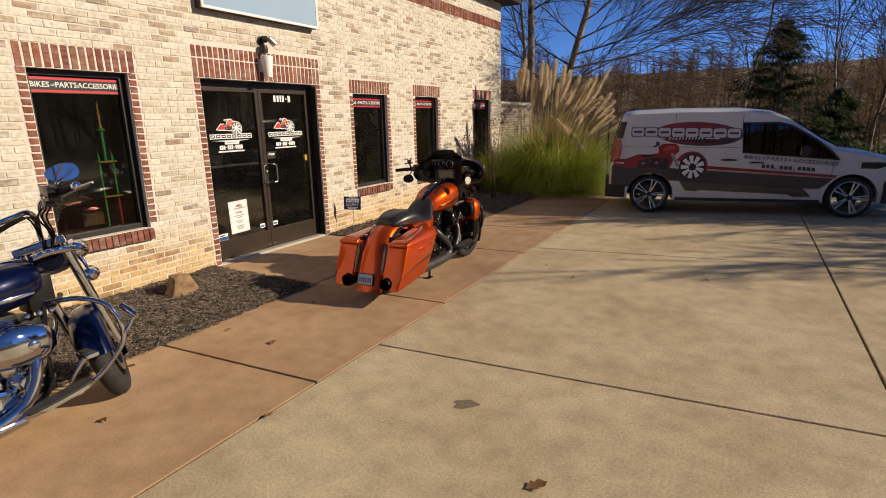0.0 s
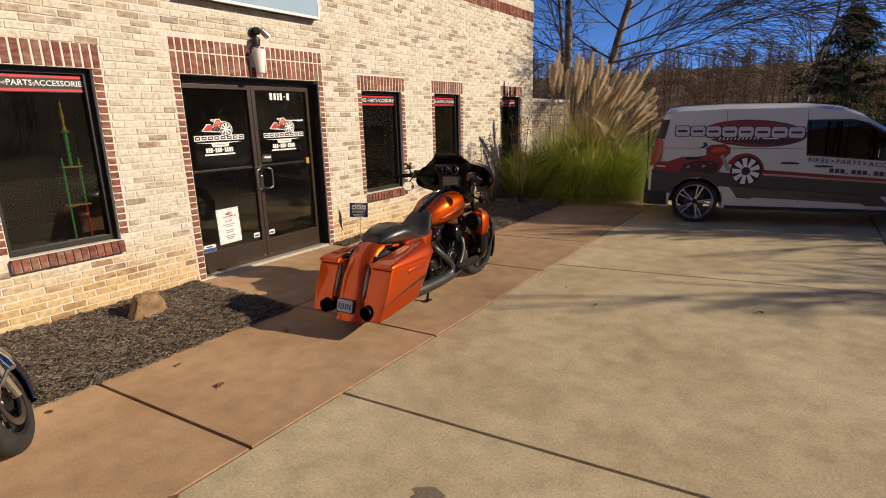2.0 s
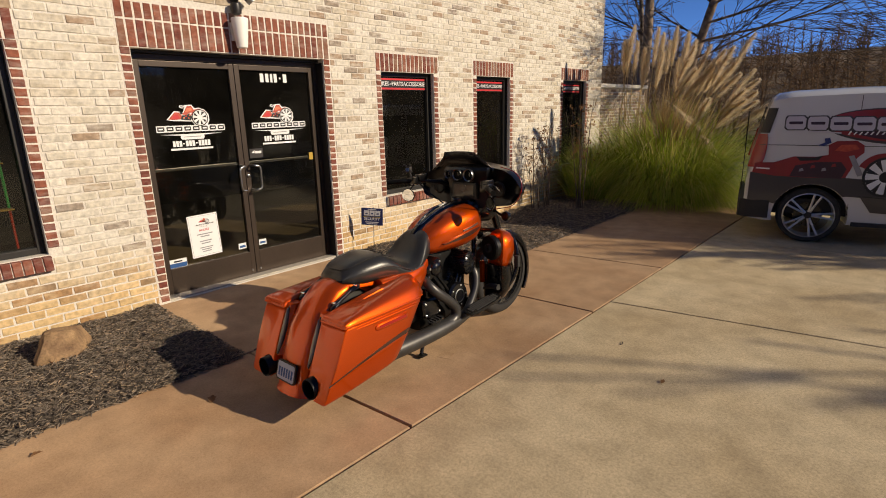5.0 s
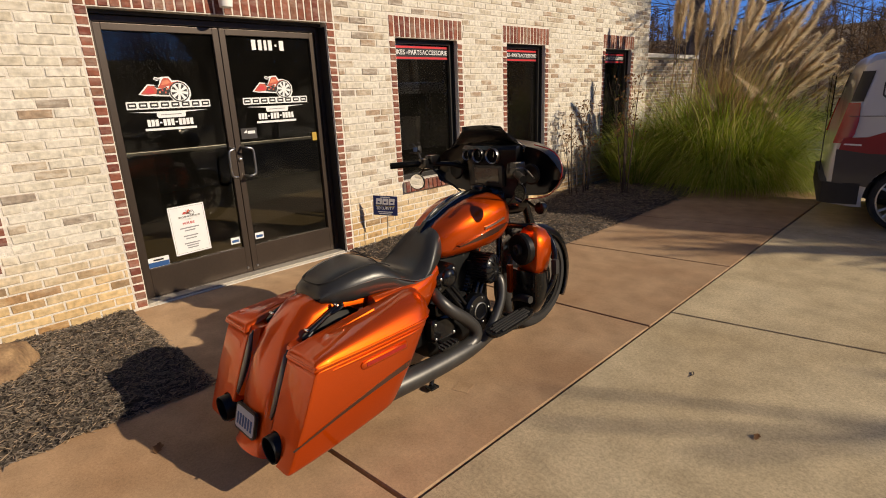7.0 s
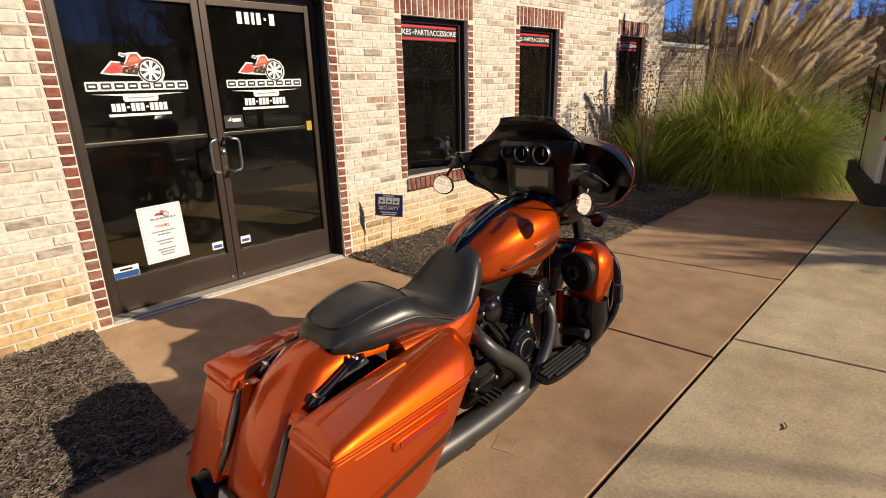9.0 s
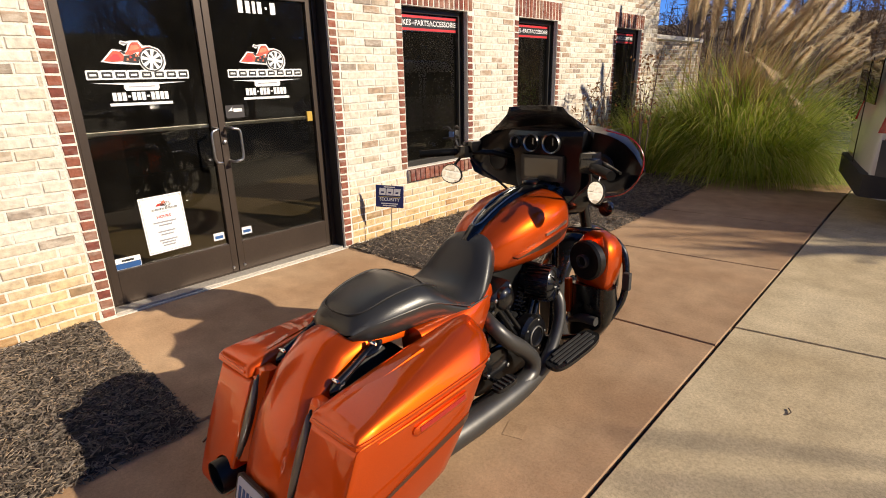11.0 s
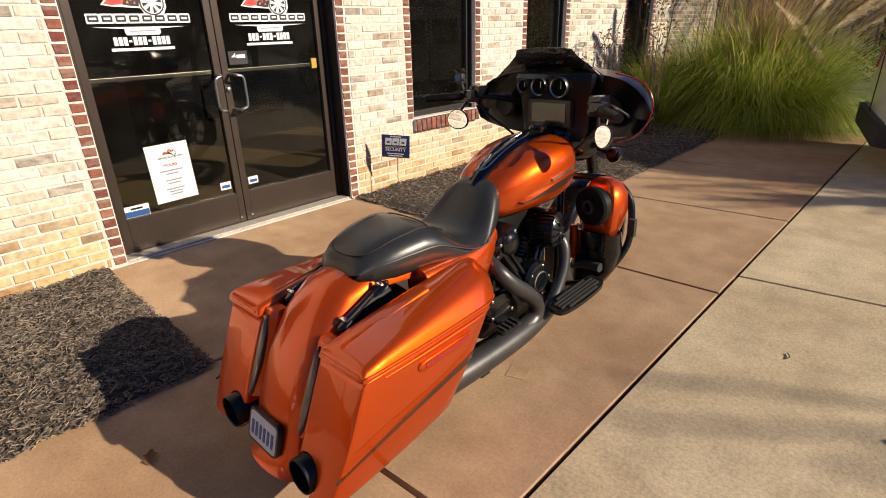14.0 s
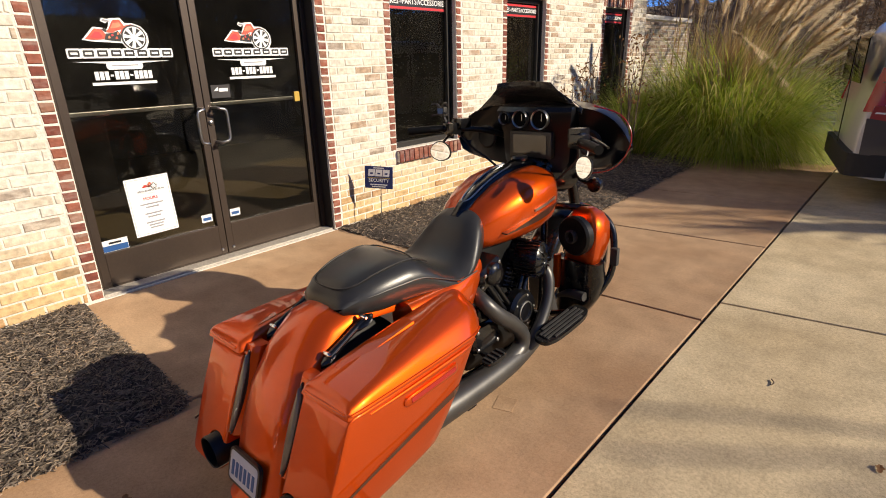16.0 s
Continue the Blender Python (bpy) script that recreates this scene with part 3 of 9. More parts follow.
def logo(parent, g, k):
    """Shop mark as plain shapes: red machine, spoked wheel, outlined bars, script plate and rules. k scales it."""
    def flat(name, poly, material, lift=0.0, par=None):
        bm = nb()
        prism(bm, [(x * k, y * k) for x, y in poly], 0.0008, g @ Matrix.Translation((0, 0, 0.001 + lift)))
        return part(name, bm, material, par or mark)
    bm = nb()
    prism(bm, [(x * k, y * k) for x, y in [(-0.30, -0.002), (-0.19, 0.112), (-0.118, 0.106), (-0.074, 0.092), (-0.058, 0.115), (-0.042, 0.165), (-0.075, 0.145), (-0.115, 0.165), (-0.1, 0.192), (-0.055, 0.182), (-0.02, 0.192), (0.06, 0.196), (0.095, 0.15), (0.16, 0.152), (0.235, 0.125), (0.285, 0.06), (0.288, -0.02), (0.25, -0.09), (0.17, -0.118), (0.08, -0.09), (0.04, -0.03), (-0.22, -0.016)]], 0.0008, g)
    mark = part("shop_mark", bm, M_WHITE, parent, "red and white shop mark of plain shapes")
    flat("red_body", [(-0.275, 0.004), (-0.182, 0.098), (-0.122, 0.092), (-0.09, 0.05), (-0.10, 0.005), (-0.2, -0.004)], M_ORANGE_V, 0.001)
    flat("dark_panel", [(-0.235, 0.02), (-0.18, 0.072), (-0.14, 0.066), (-0.12, 0.022), (-0.16, 0.008)], M_RED_V, 0.002)
    flat("red_tank", [(-0.085, 0.066), (-0.055, 0.10), (-0.02, 0.16), (0.0, 0.178), (0.052, 0.18), (0.082, 0.13), (0.075, 0.095), (0.02, 0.085), (-0.03, 0.06)], M_ORANGE_V, 0.001)
    flat("light_tank", [(-0.04, 0.10), (-0.012, 0.15), (0.045, 0.155), (0.062, 0.125), (0.01, 0.105)], M_LIGHT_V, 0.002)
    flat("dark_engine", [(-0.11, 0.0), (-0.088, 0.055), (-0.03, 0.06), (0.02, 0.08), (0.045, 0.04), (0.03, -0.015), (-0.04, -0.01)], M_BLACK_V, 0.0015)
    for u, w0, c in ((-0.075, 0.01, M_LIGHT_V), (-0.045, 0.03, M_RED_V), (-0.012, 0.005, M_ORANGE_V), (0.008, 0.045, M_LIGHT_V)):
        flat("engine_glint", [(u, w0), (u + 0.022, w0 + 0.004), (u + 0.016, w0 + 0.026), (u + 0.003, w0 + 0.02)], c, 0.0025)
    flat("seat_shape", [(-0.125, 0.094), (-0.09, 0.066), (-0.078, 0.074), (-0.074, 0.088), (-0.1, 0.1)], M_BLACK_V, 0.002)
    flat("mirror_shape", [(-0.105, 0.168), (-0.09, 0.182), (-0.055, 0.172), (-0.03, 0.168), (-0.045, 0.158), (-0.08, 0.16)], M_GREY_V, 0.002)
    flat("front_guard", [(0.035, 0.06), (0.075, 0.125), (0.15, 0.142), (0.225, 0.115), (0.268, 0.06), (0.2, 0.108), (0.12, 0.11), (0.06, 0.045)], M_ORANGE_V, 0.0022)
    ring = [(0.155 + 0.115 * math.cos(a), 0.02 + 0.115 * math.sin(a)) for a in np.linspace(0, 2 * math.pi, 28, endpoint=False)]
    flat("wheel_disc", ring, M_BLACK_V, 0.0025)
    flat("wheel_face", [(0.155 + (x - 0.155) * 0.88, 0.02 + (y - 0.02) * 0.88) for x, y in ring], M_WHITE, 0.0035)
    for a in range(8):
        an = a * math.pi / 4 + 0.2
        flat("wheel_gap", [(0.155 + 0.03 * math.cos(an), 0.02 + 0.03 * math.sin(an)), (0.155 + 0.094 * math.cos(an - 0.2), 0.02 + 0.094 * math.sin(an - 0.2)), (0.155 + 0.094 * math.cos(an + 0.2), 0.02 + 0.094 * math.sin(an + 0.2))], M_BLACK_V, 0.0045)
    for i in range(8):
        u = -0.445 + i * 0.119
        r = [(u, -0.165), (u + 0.105, -0.165), (u + 0.112, -0.158), (u + 0.112, -0.085), (u + 0.105, -0.078), (u, -0.078), (u - 0.007, -0.085), (u - 0.007, -0.158)]
        flat("bar", r, M_WHITE, 0.002)
        flat("bar_core", [(u + 0.012, -0.15), (u + 0.093, -0.15), (u + 0.098, -0.142), (u + 0.098, -0.101), (u + 0.093, -0.093), (u + 0.012, -0.093), (u + 0.007, -0.101), (u + 0.007, -0.142)], M_BLACK_V, 0.003)
        flat("bar_fill", [(u + 0.024, -0.131), (u + 0.081, -0.131), (u + 0.081, -0.112), (u + 0.024, -0.112)], M_WHITE, 0.004)
    flat("rule", [(-0.42, -0.195), (0.46, -0.195), (0.2, -0.212), (-0.16, -0.212)], M_WHITE, 0.002)
    flat("script_plate", [(-0.13, -0.27), (0.17, -0.27), (0.185, -0.25), (0.185, -0.21), (0.15, -0.195), (-0.11, -0.195), (-0.145, -0.21), (-0.145, -0.25)], M_WHITE, 0.0025)
    flat("script_stroke", [(-0.1, -0.24), (0.14, -0.236), (0.14, -0.226), (-0.1, -0.23)], M_GREY_V, 0.0035)
    return mark


def leaf_door(y0, y1, handle_y, right):
    leaf = new("door_leaf")
    leaf.parent = door_unit
    part("leaf_frame", bar_frame(nb(), y0, y1, 0.02, 2.155, 0.052, -5.1150, -5.0650, 0.24), M_BRONZE, leaf)
    bm = nb()
    box(bm, (-5.0920, (y0 + y1) / 2, 1.19), (0.006, y1 - y0 - 0.1, 1.87))
    part("pane", bm, M_GLASS, leaf)
    bm = nb()
    box(bm, (-5.1150, (y0 + y1) / 2, 1.19), (0.03, y1 - y0 - 0.104, 0.028), 0.004)
    part("push_bar", bm, M_STEEL, leaf)
    bm = nb()
    s = 1 if right else -1
    hy = handle_y
    tube(bm, [(-5.0650, hy, 1.17), (-4.985, hy, 1.17), (-4.965, hy + s * 0.01, 1.165), (-4.96, hy + s * 0.055, 1.145), (-4.96, hy + s * 0.06, 1.045), (-4.96, hy + s * 0.055, 0.94), (-4.965, hy + s * 0.01, 0.92), (-4.985, hy, 0.915), (-5.0650, hy, 0.915)], 0.0105, 10, 4)
    part("pull_handle", bm, M_STEEL, leaf, "curved pull handle", smooth=True)
    mid = (y0 + y1) / 2
    k = 0.68
    ly = 5.507 if not right else 6.447
    mark = logo(leaf, face(-5.0860, ly, 1.642), k)
    for u, z, w, h in [(-0.165 + i * 0.03, 1.422, 0.024 if i not in (3, 7) else 0.018, 0.052 if i not in (3, 7) else 0.012) for i in range(12)] + [(0.0, 1.372, 0.40, 0.018)]:
        bm = nb()
        box(bm, (-5.0865, ly + u, z), (0.001, w, h))
        part("text_bar", bm, M_WHITE, mark, "plain white bar in place of a number")
    bm = nb()
    sy = y1 - 0.115 if not right else y0 + 0.115
    box(bm, (-5.0865, sy, 0.335), (0.001, 0.085, 0.06), 0.0)
    st = part("sticker", bm, M_WHITE, leaf, "small white and blue sticker")
    bm = nb()
    box(bm, (-5.0850, sy, 0.33), (0.001, 0.065, 0.024))
    part("blue_panel", bm, M_BLUE_V, st)
    bm = nb()
    lathe(bm, [(0.012, 0), (0.012, 0.006), (0.008, 0.01)], 12, Matrix.Translation((-5.0650, handle_y - s * 0.005, 0.06)) @ AX_X)
    part("floor_bolt", bm, M_STEEL, leaf)
    return leaf


left_leaf = leaf_door(5.078, 5.998, 5.95, False)
right_leaf = leaf_door(6.004, 6.922, 6.055, True)
# unit number on the right leaf, as bars
for u, w, h in ((-0.14, 0.04, 0.085), (-0.08, 0.036, 0.085), (-0.03, 0.026, 0.085), (0.018, 0.036, 0.085), (0.072, 0.018, 0.018), (0.13, 0.044, 0.085)):
    bm = nb()
    box(bm, (-5.0865, 6.45 + u, 2.035), (0.001, w, h))
    part("number_bar", bm, M_WHITE, right_leaf, "white bar in place of the unit number")
bm = nb()
box(bm, (-5.0865, 6.158, 1.28), (0.001, 0.15, 0.095))
dec = part("decal", bm, M_VANGREY, right_leaf, "dark grey window decal with a white emblem")
bm = nb()
prism(bm, [(-0.055, 0.0), (-0.02, 0.03), (-0.02, 0.0)], 0.001, face(-5.0850, 6.158, 1.285))
part("emblem", bm, M_WHITE, dec)
bm = nb()
box(bm, (-5.0848, 6.18, 1.29), (0.001, 0.07, 0.025))
part("text_bar", bm, M_WHITE, dec)
bm = nb()
box(bm, (-5.0865, 5.215, 0.30), (0.001, 0.165, 0.085))
dec = part("decal", bm, M_WHITE, left_leaf, "white and blue security decal")
bm = nb()
box(bm, (-5.0848, 5.215, 0.283), (0.001, 0.16, 0.042))
part("blue_panel", bm, M_BLUE_V, dec)
bm = nb()
box(bm, (-5.0848, 5.215, 0.32), (0.001, 0.08, 0.014))
part("text_bar", bm, M_BLACK_V, dec)
bm = nb()
lathe(bm, [(0.017, 0), (0.017, 0.012), (0.01, 0.016)], 16, Matrix.Translation((-5.0650, 6.03, 1.06)) @ AX_X)
part("lock_cylinder", bm, M_STEEL, right_leaf, smooth=True)
bm = nb()
box(bm, (-5.1000, 6.83, 1.2), (0.03, 0.05, 0.08), 0.004)
part("yellow_tag", bm, mat("yellow_tag", (0.5, 0.32, 0.04), rough=0.6), right_leaf)

# paper notice taped to the door
g = face(-5.0855 + RECESS, 5.505, 0.525) @ pose(0, 0, 0, 0, 0, 1.5)
bm = nb()
w, h = 0.30, 0.42
prism(bm, [(-w / 2, -h / 2), (w / 2, -h / 2), (w / 2, h / 2), (-w / 2, h / 2)], 0.0015, g)
notice = tagged(part("paper_notice", bm, M_PAPER), "white paper opening-hours notice taped inside the glass door", "notice")
for a, b, c, d in ((-0.14, -0.198, 0.14, -0.196), (-0.14, 0.196, 0.14, 0.198), (-0.14, -0.198, -0.138, 0.198), (0.138, -0.198, 0.14, 0.198)):
    bm = nb()
    prism(bm, [(a, b), (c, b), (c, d), (a, d)], 0.0005, g @ Matrix.Translation((0, 0, 0.002)))
    part("border_rule", bm, M_GREY_V, notice)
logo_small = logo(notice, g @ Matrix.Translation((0.01, 0.135, 0.002)), 0.19)
text_mesh("heading", "HOURS", 0.03, M_RED_V, notice, g @ pose(0, 0.055, 0.003))
for v, w in ((0.015, 0.16), (-0.008, 0.09), (-0.055, 0.12), (-0.078, 0.09), (-0.12, 0.13), (-0.14, 0.1), (-0.16, 0.09)):
    bm = nb()
    prism(bm, [(-w / 2, v - 0.005), (w / 2, v - 0.005), (w / 2, v + 0.005), (-w / 2, v + 0.005)], 0.0005, g @ Matrix.Translation((0, 0, 0.002)))
    part("text_bar", bm, M_GREY_V, notice)

# fascia sign over the door
sign = thing("fascia_sign", face(WALL_X, 6.03, 3.585), "pale blue lightbox sign panel in a white metal frame", "sign")
bm = nb()
for c, s in (((0, -0.585, 0.105), (1.9, 0.03, 0.02)), ((0, 0.585, 0.105), (1.9, 0.03, 0.02)), ((-0.935, 0, 0.105), (0.03, 1.14, 0.02)), ((0.935, 0, 0.105), (0.03, 1.14, 0.02))):
    box(bm, c, s, 0.004)
part("sign_frame", bm, M_WHITE, sign, "white metal frame")
bm = nb()
box(bm, (0, 0, 0.1), (1.84, 1.14, 0.016))
part("sign_face", bm, M_SIGNFACE, sign, "pale blue panel")

bm = nb()
box(bm, (0, 0, 0.047), (1.9, 1.2, 0.09), 0.004)
part("sign_case", bm, M_ROOF, sign, "black sign case")

# wall lamp and floodlight above the door
lamp = thing("wall_lamp", face(WALL_X, 5.985, 2.28), "white frosted cone wall lamp over the door", "lamp")
bm = nb()
lathe(bm, [(0.045, 0.0), (0.05, 0.005), (0.078, 0.25), (0.076, 0.262), (0.07, 0.265)], 24, pose(0, 0.0, 0.09, -90))
part("shade", bm, M_LAMPWHITE, lamp, smooth=True)
bm = nb()
box(bm, (0, 0.15, 0.01), (0.11, 0.16, 0.02), 0.004)
part("back_plate", bm, M_LAMPWHITE, lamp)
flood = thing("security_light", face(WALL_X, 6.0, 2.61), "black motion-sensor security light with a grey head", "lamp")
bm = nb()
lathe(bm, [(0.02, -0.055), (0.045, -0.045), (0.052, 0.0), (0.045, 0.04), (0.02, 0.055)], 16, pose(-0.02, 0.015, 0.06, 90))
part("sensor", bm, M_BLACKF, flood, smooth=True)
bm = nb()
lathe(bm, [(0.05, 0), (0.05, 0.03), (0.03, 0.035)], 16, pose(-0.01, 0.13, 0.0))
tube(bm, [(-0.01, 0.13, 0.02), (0.0, 0.15, 0.06), (0.02, 0.16, 0.09)], 0.014, 8)
lathe(bm, [(0.03, -0.03), (0.04, -0.025), (0.042, 0.03), (0.03, 0.04)], 16, pose(0.0, 0.14, 0.06, 0, 60))
part("mount", bm, M_BLACKF, flood, smooth=True)
bm = nb()
lathe(bm, [(0.028, 0), (0.033, 0.01), (0.042, 0.10), (0.044, 0.115), (0.03, 0.118)], 18, pose(0.03, 0.16, 0.1, 40, 80))
part("lamp_head", bm, M_STEEL, flood, smooth=True)


# ---- paving ----
def slab(parent, pts, material, top=0.0, gap=0.0085):
    c = sum((Vector(p) for p in pts), Vector((0, 0))) / len(pts)
    def ring(off, z):
        r = []
        k = len(pts)
        for i in range(k):
            p = Vector(pts[i])
            a, b = (Vector(pts[i - 1]) - p).normalized(), (Vector(pts[(i + 1) % k]) - p).normalized()
            bis = a + b
            r.append((*(p + bis.normalized() * off * 1.41), z))
        return r
    v = ring(gap, -0.12) + ring(gap, top - 0.006) + ring(gap + 0.004, top)
    k = len(pts)
    f = [tuple(range(2 * k, 3 * k))]
    for lv in range(2):
        for i in range(k):
            j = (i + 1) % k
            f.append((lv * k + i, lv * k + j, (lv + 1) * k + j, (lv + 1) * k + i))
    return raw("slab", v, f, material, parent)


XW, XE = -3.38, -1.80
walk_rows = [(-5.3, -5.2), (-3.1, -3.0), (-0.95, -0.85), (1.2, 1.28), (3.14, 3.23), (4.93, 5.01), (7.09, 7.18), (8.6, 8.78), (10.18, 10.38), (12.4, 12.95)]
walkway = tagged(new("pavement"), "warm brown broom-finished concrete walk along the shop front", "walkway", kind="structure")
for (a, b), (c, d) in zip(walk_rows, walk_rows[1:]):
    slab(walkway, [(XW, a), (XE, b), (XE, d), (XW, c)], M_WALK)
slab(walkway, [(WALL_X + 0.005, 4.86), (XW, 4.86), (XW, 7.06), (WALL_X + 0.005, 7.03)], M_WALK)
lot = tagged(new("parking_lot"), "weathered buff concrete parking slabs with dark joints", "parking lot", kind="structure")
cols = [XE, 1.52, 4.9, 8.3, 11.8]
rows = [-6.5, -2.95, 0.55, 3.93, 7.495, 10.4, 12.95]
def lot_y(r, x):
    return r + (0.15 if 7 < r < 8 else 0.2 if r > 12 else 0.075) * (x - XE)
for r0, r1 in zip(rows, rows[1:]):
    for c0, c1 in zip(cols, cols[1:]):
        slab(lot, [(c0, lot_y(r0, c0)), (c1, lot_y(r0, c1)), (c1, lot_y(r1, c1)), (c0, lot_y(r1, c0))], M_LOT)
bm = nb()
prism(bm, [(0.075 * math.cos(a) * (1 + 0.25 * math.sin(3 * a + 1) + 0.1 * math.sin(7 * a)), 0.055 * math.sin(a) * (1 + 0.2 * math.sin(2 * a))) for a in np.linspace(0, 2 * math.pi, 30, endpoint=False)], 0.0012, pose(-0.78, 3.43, 0.0, 0, 0, 15))
part("oil_stain", bm, mat("oiled_concrete", (0.16, 0.12, 0.085), (0.21, 0.165, 0.12), scale=30, rough=0.7, fine=0.3), lot, "dark oil spot")
bm = nb()
box(bm, (4.2, 2.8, -0.075), (16.6, 19.2, 0.09))
tagged(part("slab_bed", bm, M_JOINT), "dark joint filler below the concrete slabs", "joint", kind="structure")


# ---- planting beds ----
def bed(name, x0, x1, y0, y1, label, seed, chips, thick=1.0):
    rng = random.Random(seed)
    nx, ny = int((x1 - x0) / 0.06), int((y1 - y0) / 0.06)
    vs, fs = [], []
    for j in range(ny + 1):
        for i in range(nx + 1):
            x, y = x0 + (x1 - x0) * i / nx, y0 + (y1 - y0) * j / ny
            e = min(i + 2, nx - i + 1.6, j + 2, ny - j + 1.6) / 4
            edge = min(1, e)
            z = -0.03 + 0.075 * edge + 0.025 * noise.noise(Vector((x * 3, y * 3, seed))) + 0.02 * noise.noise(Vector((x * 14, y * 14, seed)))
            vs.append((x + 0.02 * noise.noise(Vector((y * 6, x * 6, 1))), y + 0.03 * noise.noise(Vector((x * 5, y * 5, 9))), z))
    k = nx + 1
    for j in range(ny):
        for i in range(nx):
            fs.append((j * k + i, j * k + i + 1, (j + 1) * k + i + 1, (j + 1) * k + i))
    b = tagged(raw(name, vs, fs, M_MULCH, smooth=True), label, "mulch bed", kind="stuff")
    v2, f2 = [], []
    for _ in range(chips):
        x, y = rng.uniform(x0 + 0.01, x1 + 0.025), y0 + (y1 - y0) * rng.random() ** thick - 0.012
        i, j = min(max(int((x - x0) / (x1 - x0) * nx), 0), nx), min(max(int((y - y0) / (y1 - y0) * ny), 0), ny)
        z = vs[j * k + i][2] + rng.uniform(0.0, 0.018)
        L, W, T = rng.uniform(0.012, 0.028) + 0.035 * rng.random() ** 3, rng.uniform(0.0016, 0.0042), rng.uniform(0.002, 0.0045)
        m = pose(x, y, max(z, 0.006), rng.uniform(-25, 25), rng.uniform(-25, 25), rng.uniform(0, 360))
        o = len(v2)
        for p in ((-L / 2, -W, 0), (L / 2, -W * 0.4, 0), (L / 2, W * 0.5, 0), (-L / 2, W, 0), (-L / 2 + 0.003, 0, T), (L / 2 - 0.003, 0, T)):
            v2.append(tuple(m @ Vector(p)))
        f2 += [(o, o + 1, o + 5, o + 4), (o + 2, o + 3, o + 4, o + 5), (o + 1, o + 2, o + 5), (o + 3, o, o + 4)]
    raw("bark_chips", v2, f2, M_CHIP, b)
    return b


bed("mulch_bed_south", WALL_X + 0.0, XW + 0.03, -2.6, 4.89, "dark shredded bark mulch bed along the brick wall", 3, 62000, 0.5)
bed("mulch_bed_north", WALL_X + 0.0, XW + 0.06, 7.0, 12.3, "dark shredded bark mulch bed beneath the windows", 5, 30000)


# ---- motorcycles ----
def cut_with(ob, cutter):
    """Cut one mesh out of another for good."""
    md = ob.modifiers.new("cut", "BOOLEAN")
    md.operation, md.object, md.solver = "DIFFERENCE", cutter, "EXACT"
    dg = bpy.context.evaluated_depsgraph_get()
    me = bpy.data.meshes.new_from_object(ob.evaluated_get(dg))
    ob.modifiers.clear()
    old = ob.data
    ob.data = me
    bpy.data.meshes.remove(old)
    bpy.data.objects.remove(cutter)


def wheel(parent, c, r, w, spokes, rim_mat, name, rim_ratio=0.74):
    """Wheel across the x axis: round tyre, rim with spokes, hub and brake disc."""
    base = Matrix.Translation(c) @ AX_X
    rr = r * rim_ratio
    bm = nb()
    prof = []
    for i in range(13):
        a = math.pi * i / 12
        prof.append((rr + (r - rr) * math.sin(a) ** 0.6, -w / 2 * math.cos(a)))
    prof += [(rr - 0.006, w * 0.42), (rr - 0.006, -w * 0.42)]
    lathe(bm, prof, 44, base, True)
    ty = part(name, bm, M_RUBBER, parent, smooth=True)
    bm = nb()
    lathe(bm, [(rr, -w * 0.44), (rr, w * 0.44), (rr - 0.022, w * 0.40), (rr - 0.03, 0), (rr - 0.022, -w * 0.40)], 40, base, True)
    for s in range(spokes):
        a = 2 * math.pi * s / spokes
        for off in (-0.05, 0.05):
            p0 = base @ Vector((0.045 * math.cos(a), 0.045 * math.sin(a), 0.0))
            p1 = base @ Vector(((rr - 0.015) * math.cos(a + off), (rr - 0.015) * math.sin(a + off), 0))
            tube(bm, [p0, (p0 + p1) / 2, p1], [0.012, 0.008, 0.012], 6, 2)
    lathe(bm, [(0.055, -w * 0.45), (0.06, -w * 0.4), (0.05, 0), (0.06, w * 0.4), (0.055, w * 0.45)], 20, base)
    part("rim", bm, rim_mat, ty, smooth=True)
    bm = nb()
    lathe(bm, [(r * 0.5, w * 0.5), (r * 0.5, w * 0.5 + 0.006), (r * 0.36, w * 0.5 + 0.006), (r * 0.36, w * 0.5)], 32, base, True)
    part("brake_disc", bm, M_STEEL, ty, smooth=True)
    return ty


def finned_cylinder(bm, base, axis_tilt, r=0.075, h=0.2, fins=9):
    m = Matrix.Translation(base) @ Matrix.Rotation(axis_tilt, 4, "X")
    prof = []
    for i in range(fins):
        z = h * i / fins
        prof += [(r * 0.82, z), (r * 0.82, z + h / fins * 0.45), (r, z + h / fins * 0.5), (r, z + h / fins * 0.9), (r * 0.82, z + h / fins * 0.95)]
    lathe(bm, prof, 22, m)
    return m


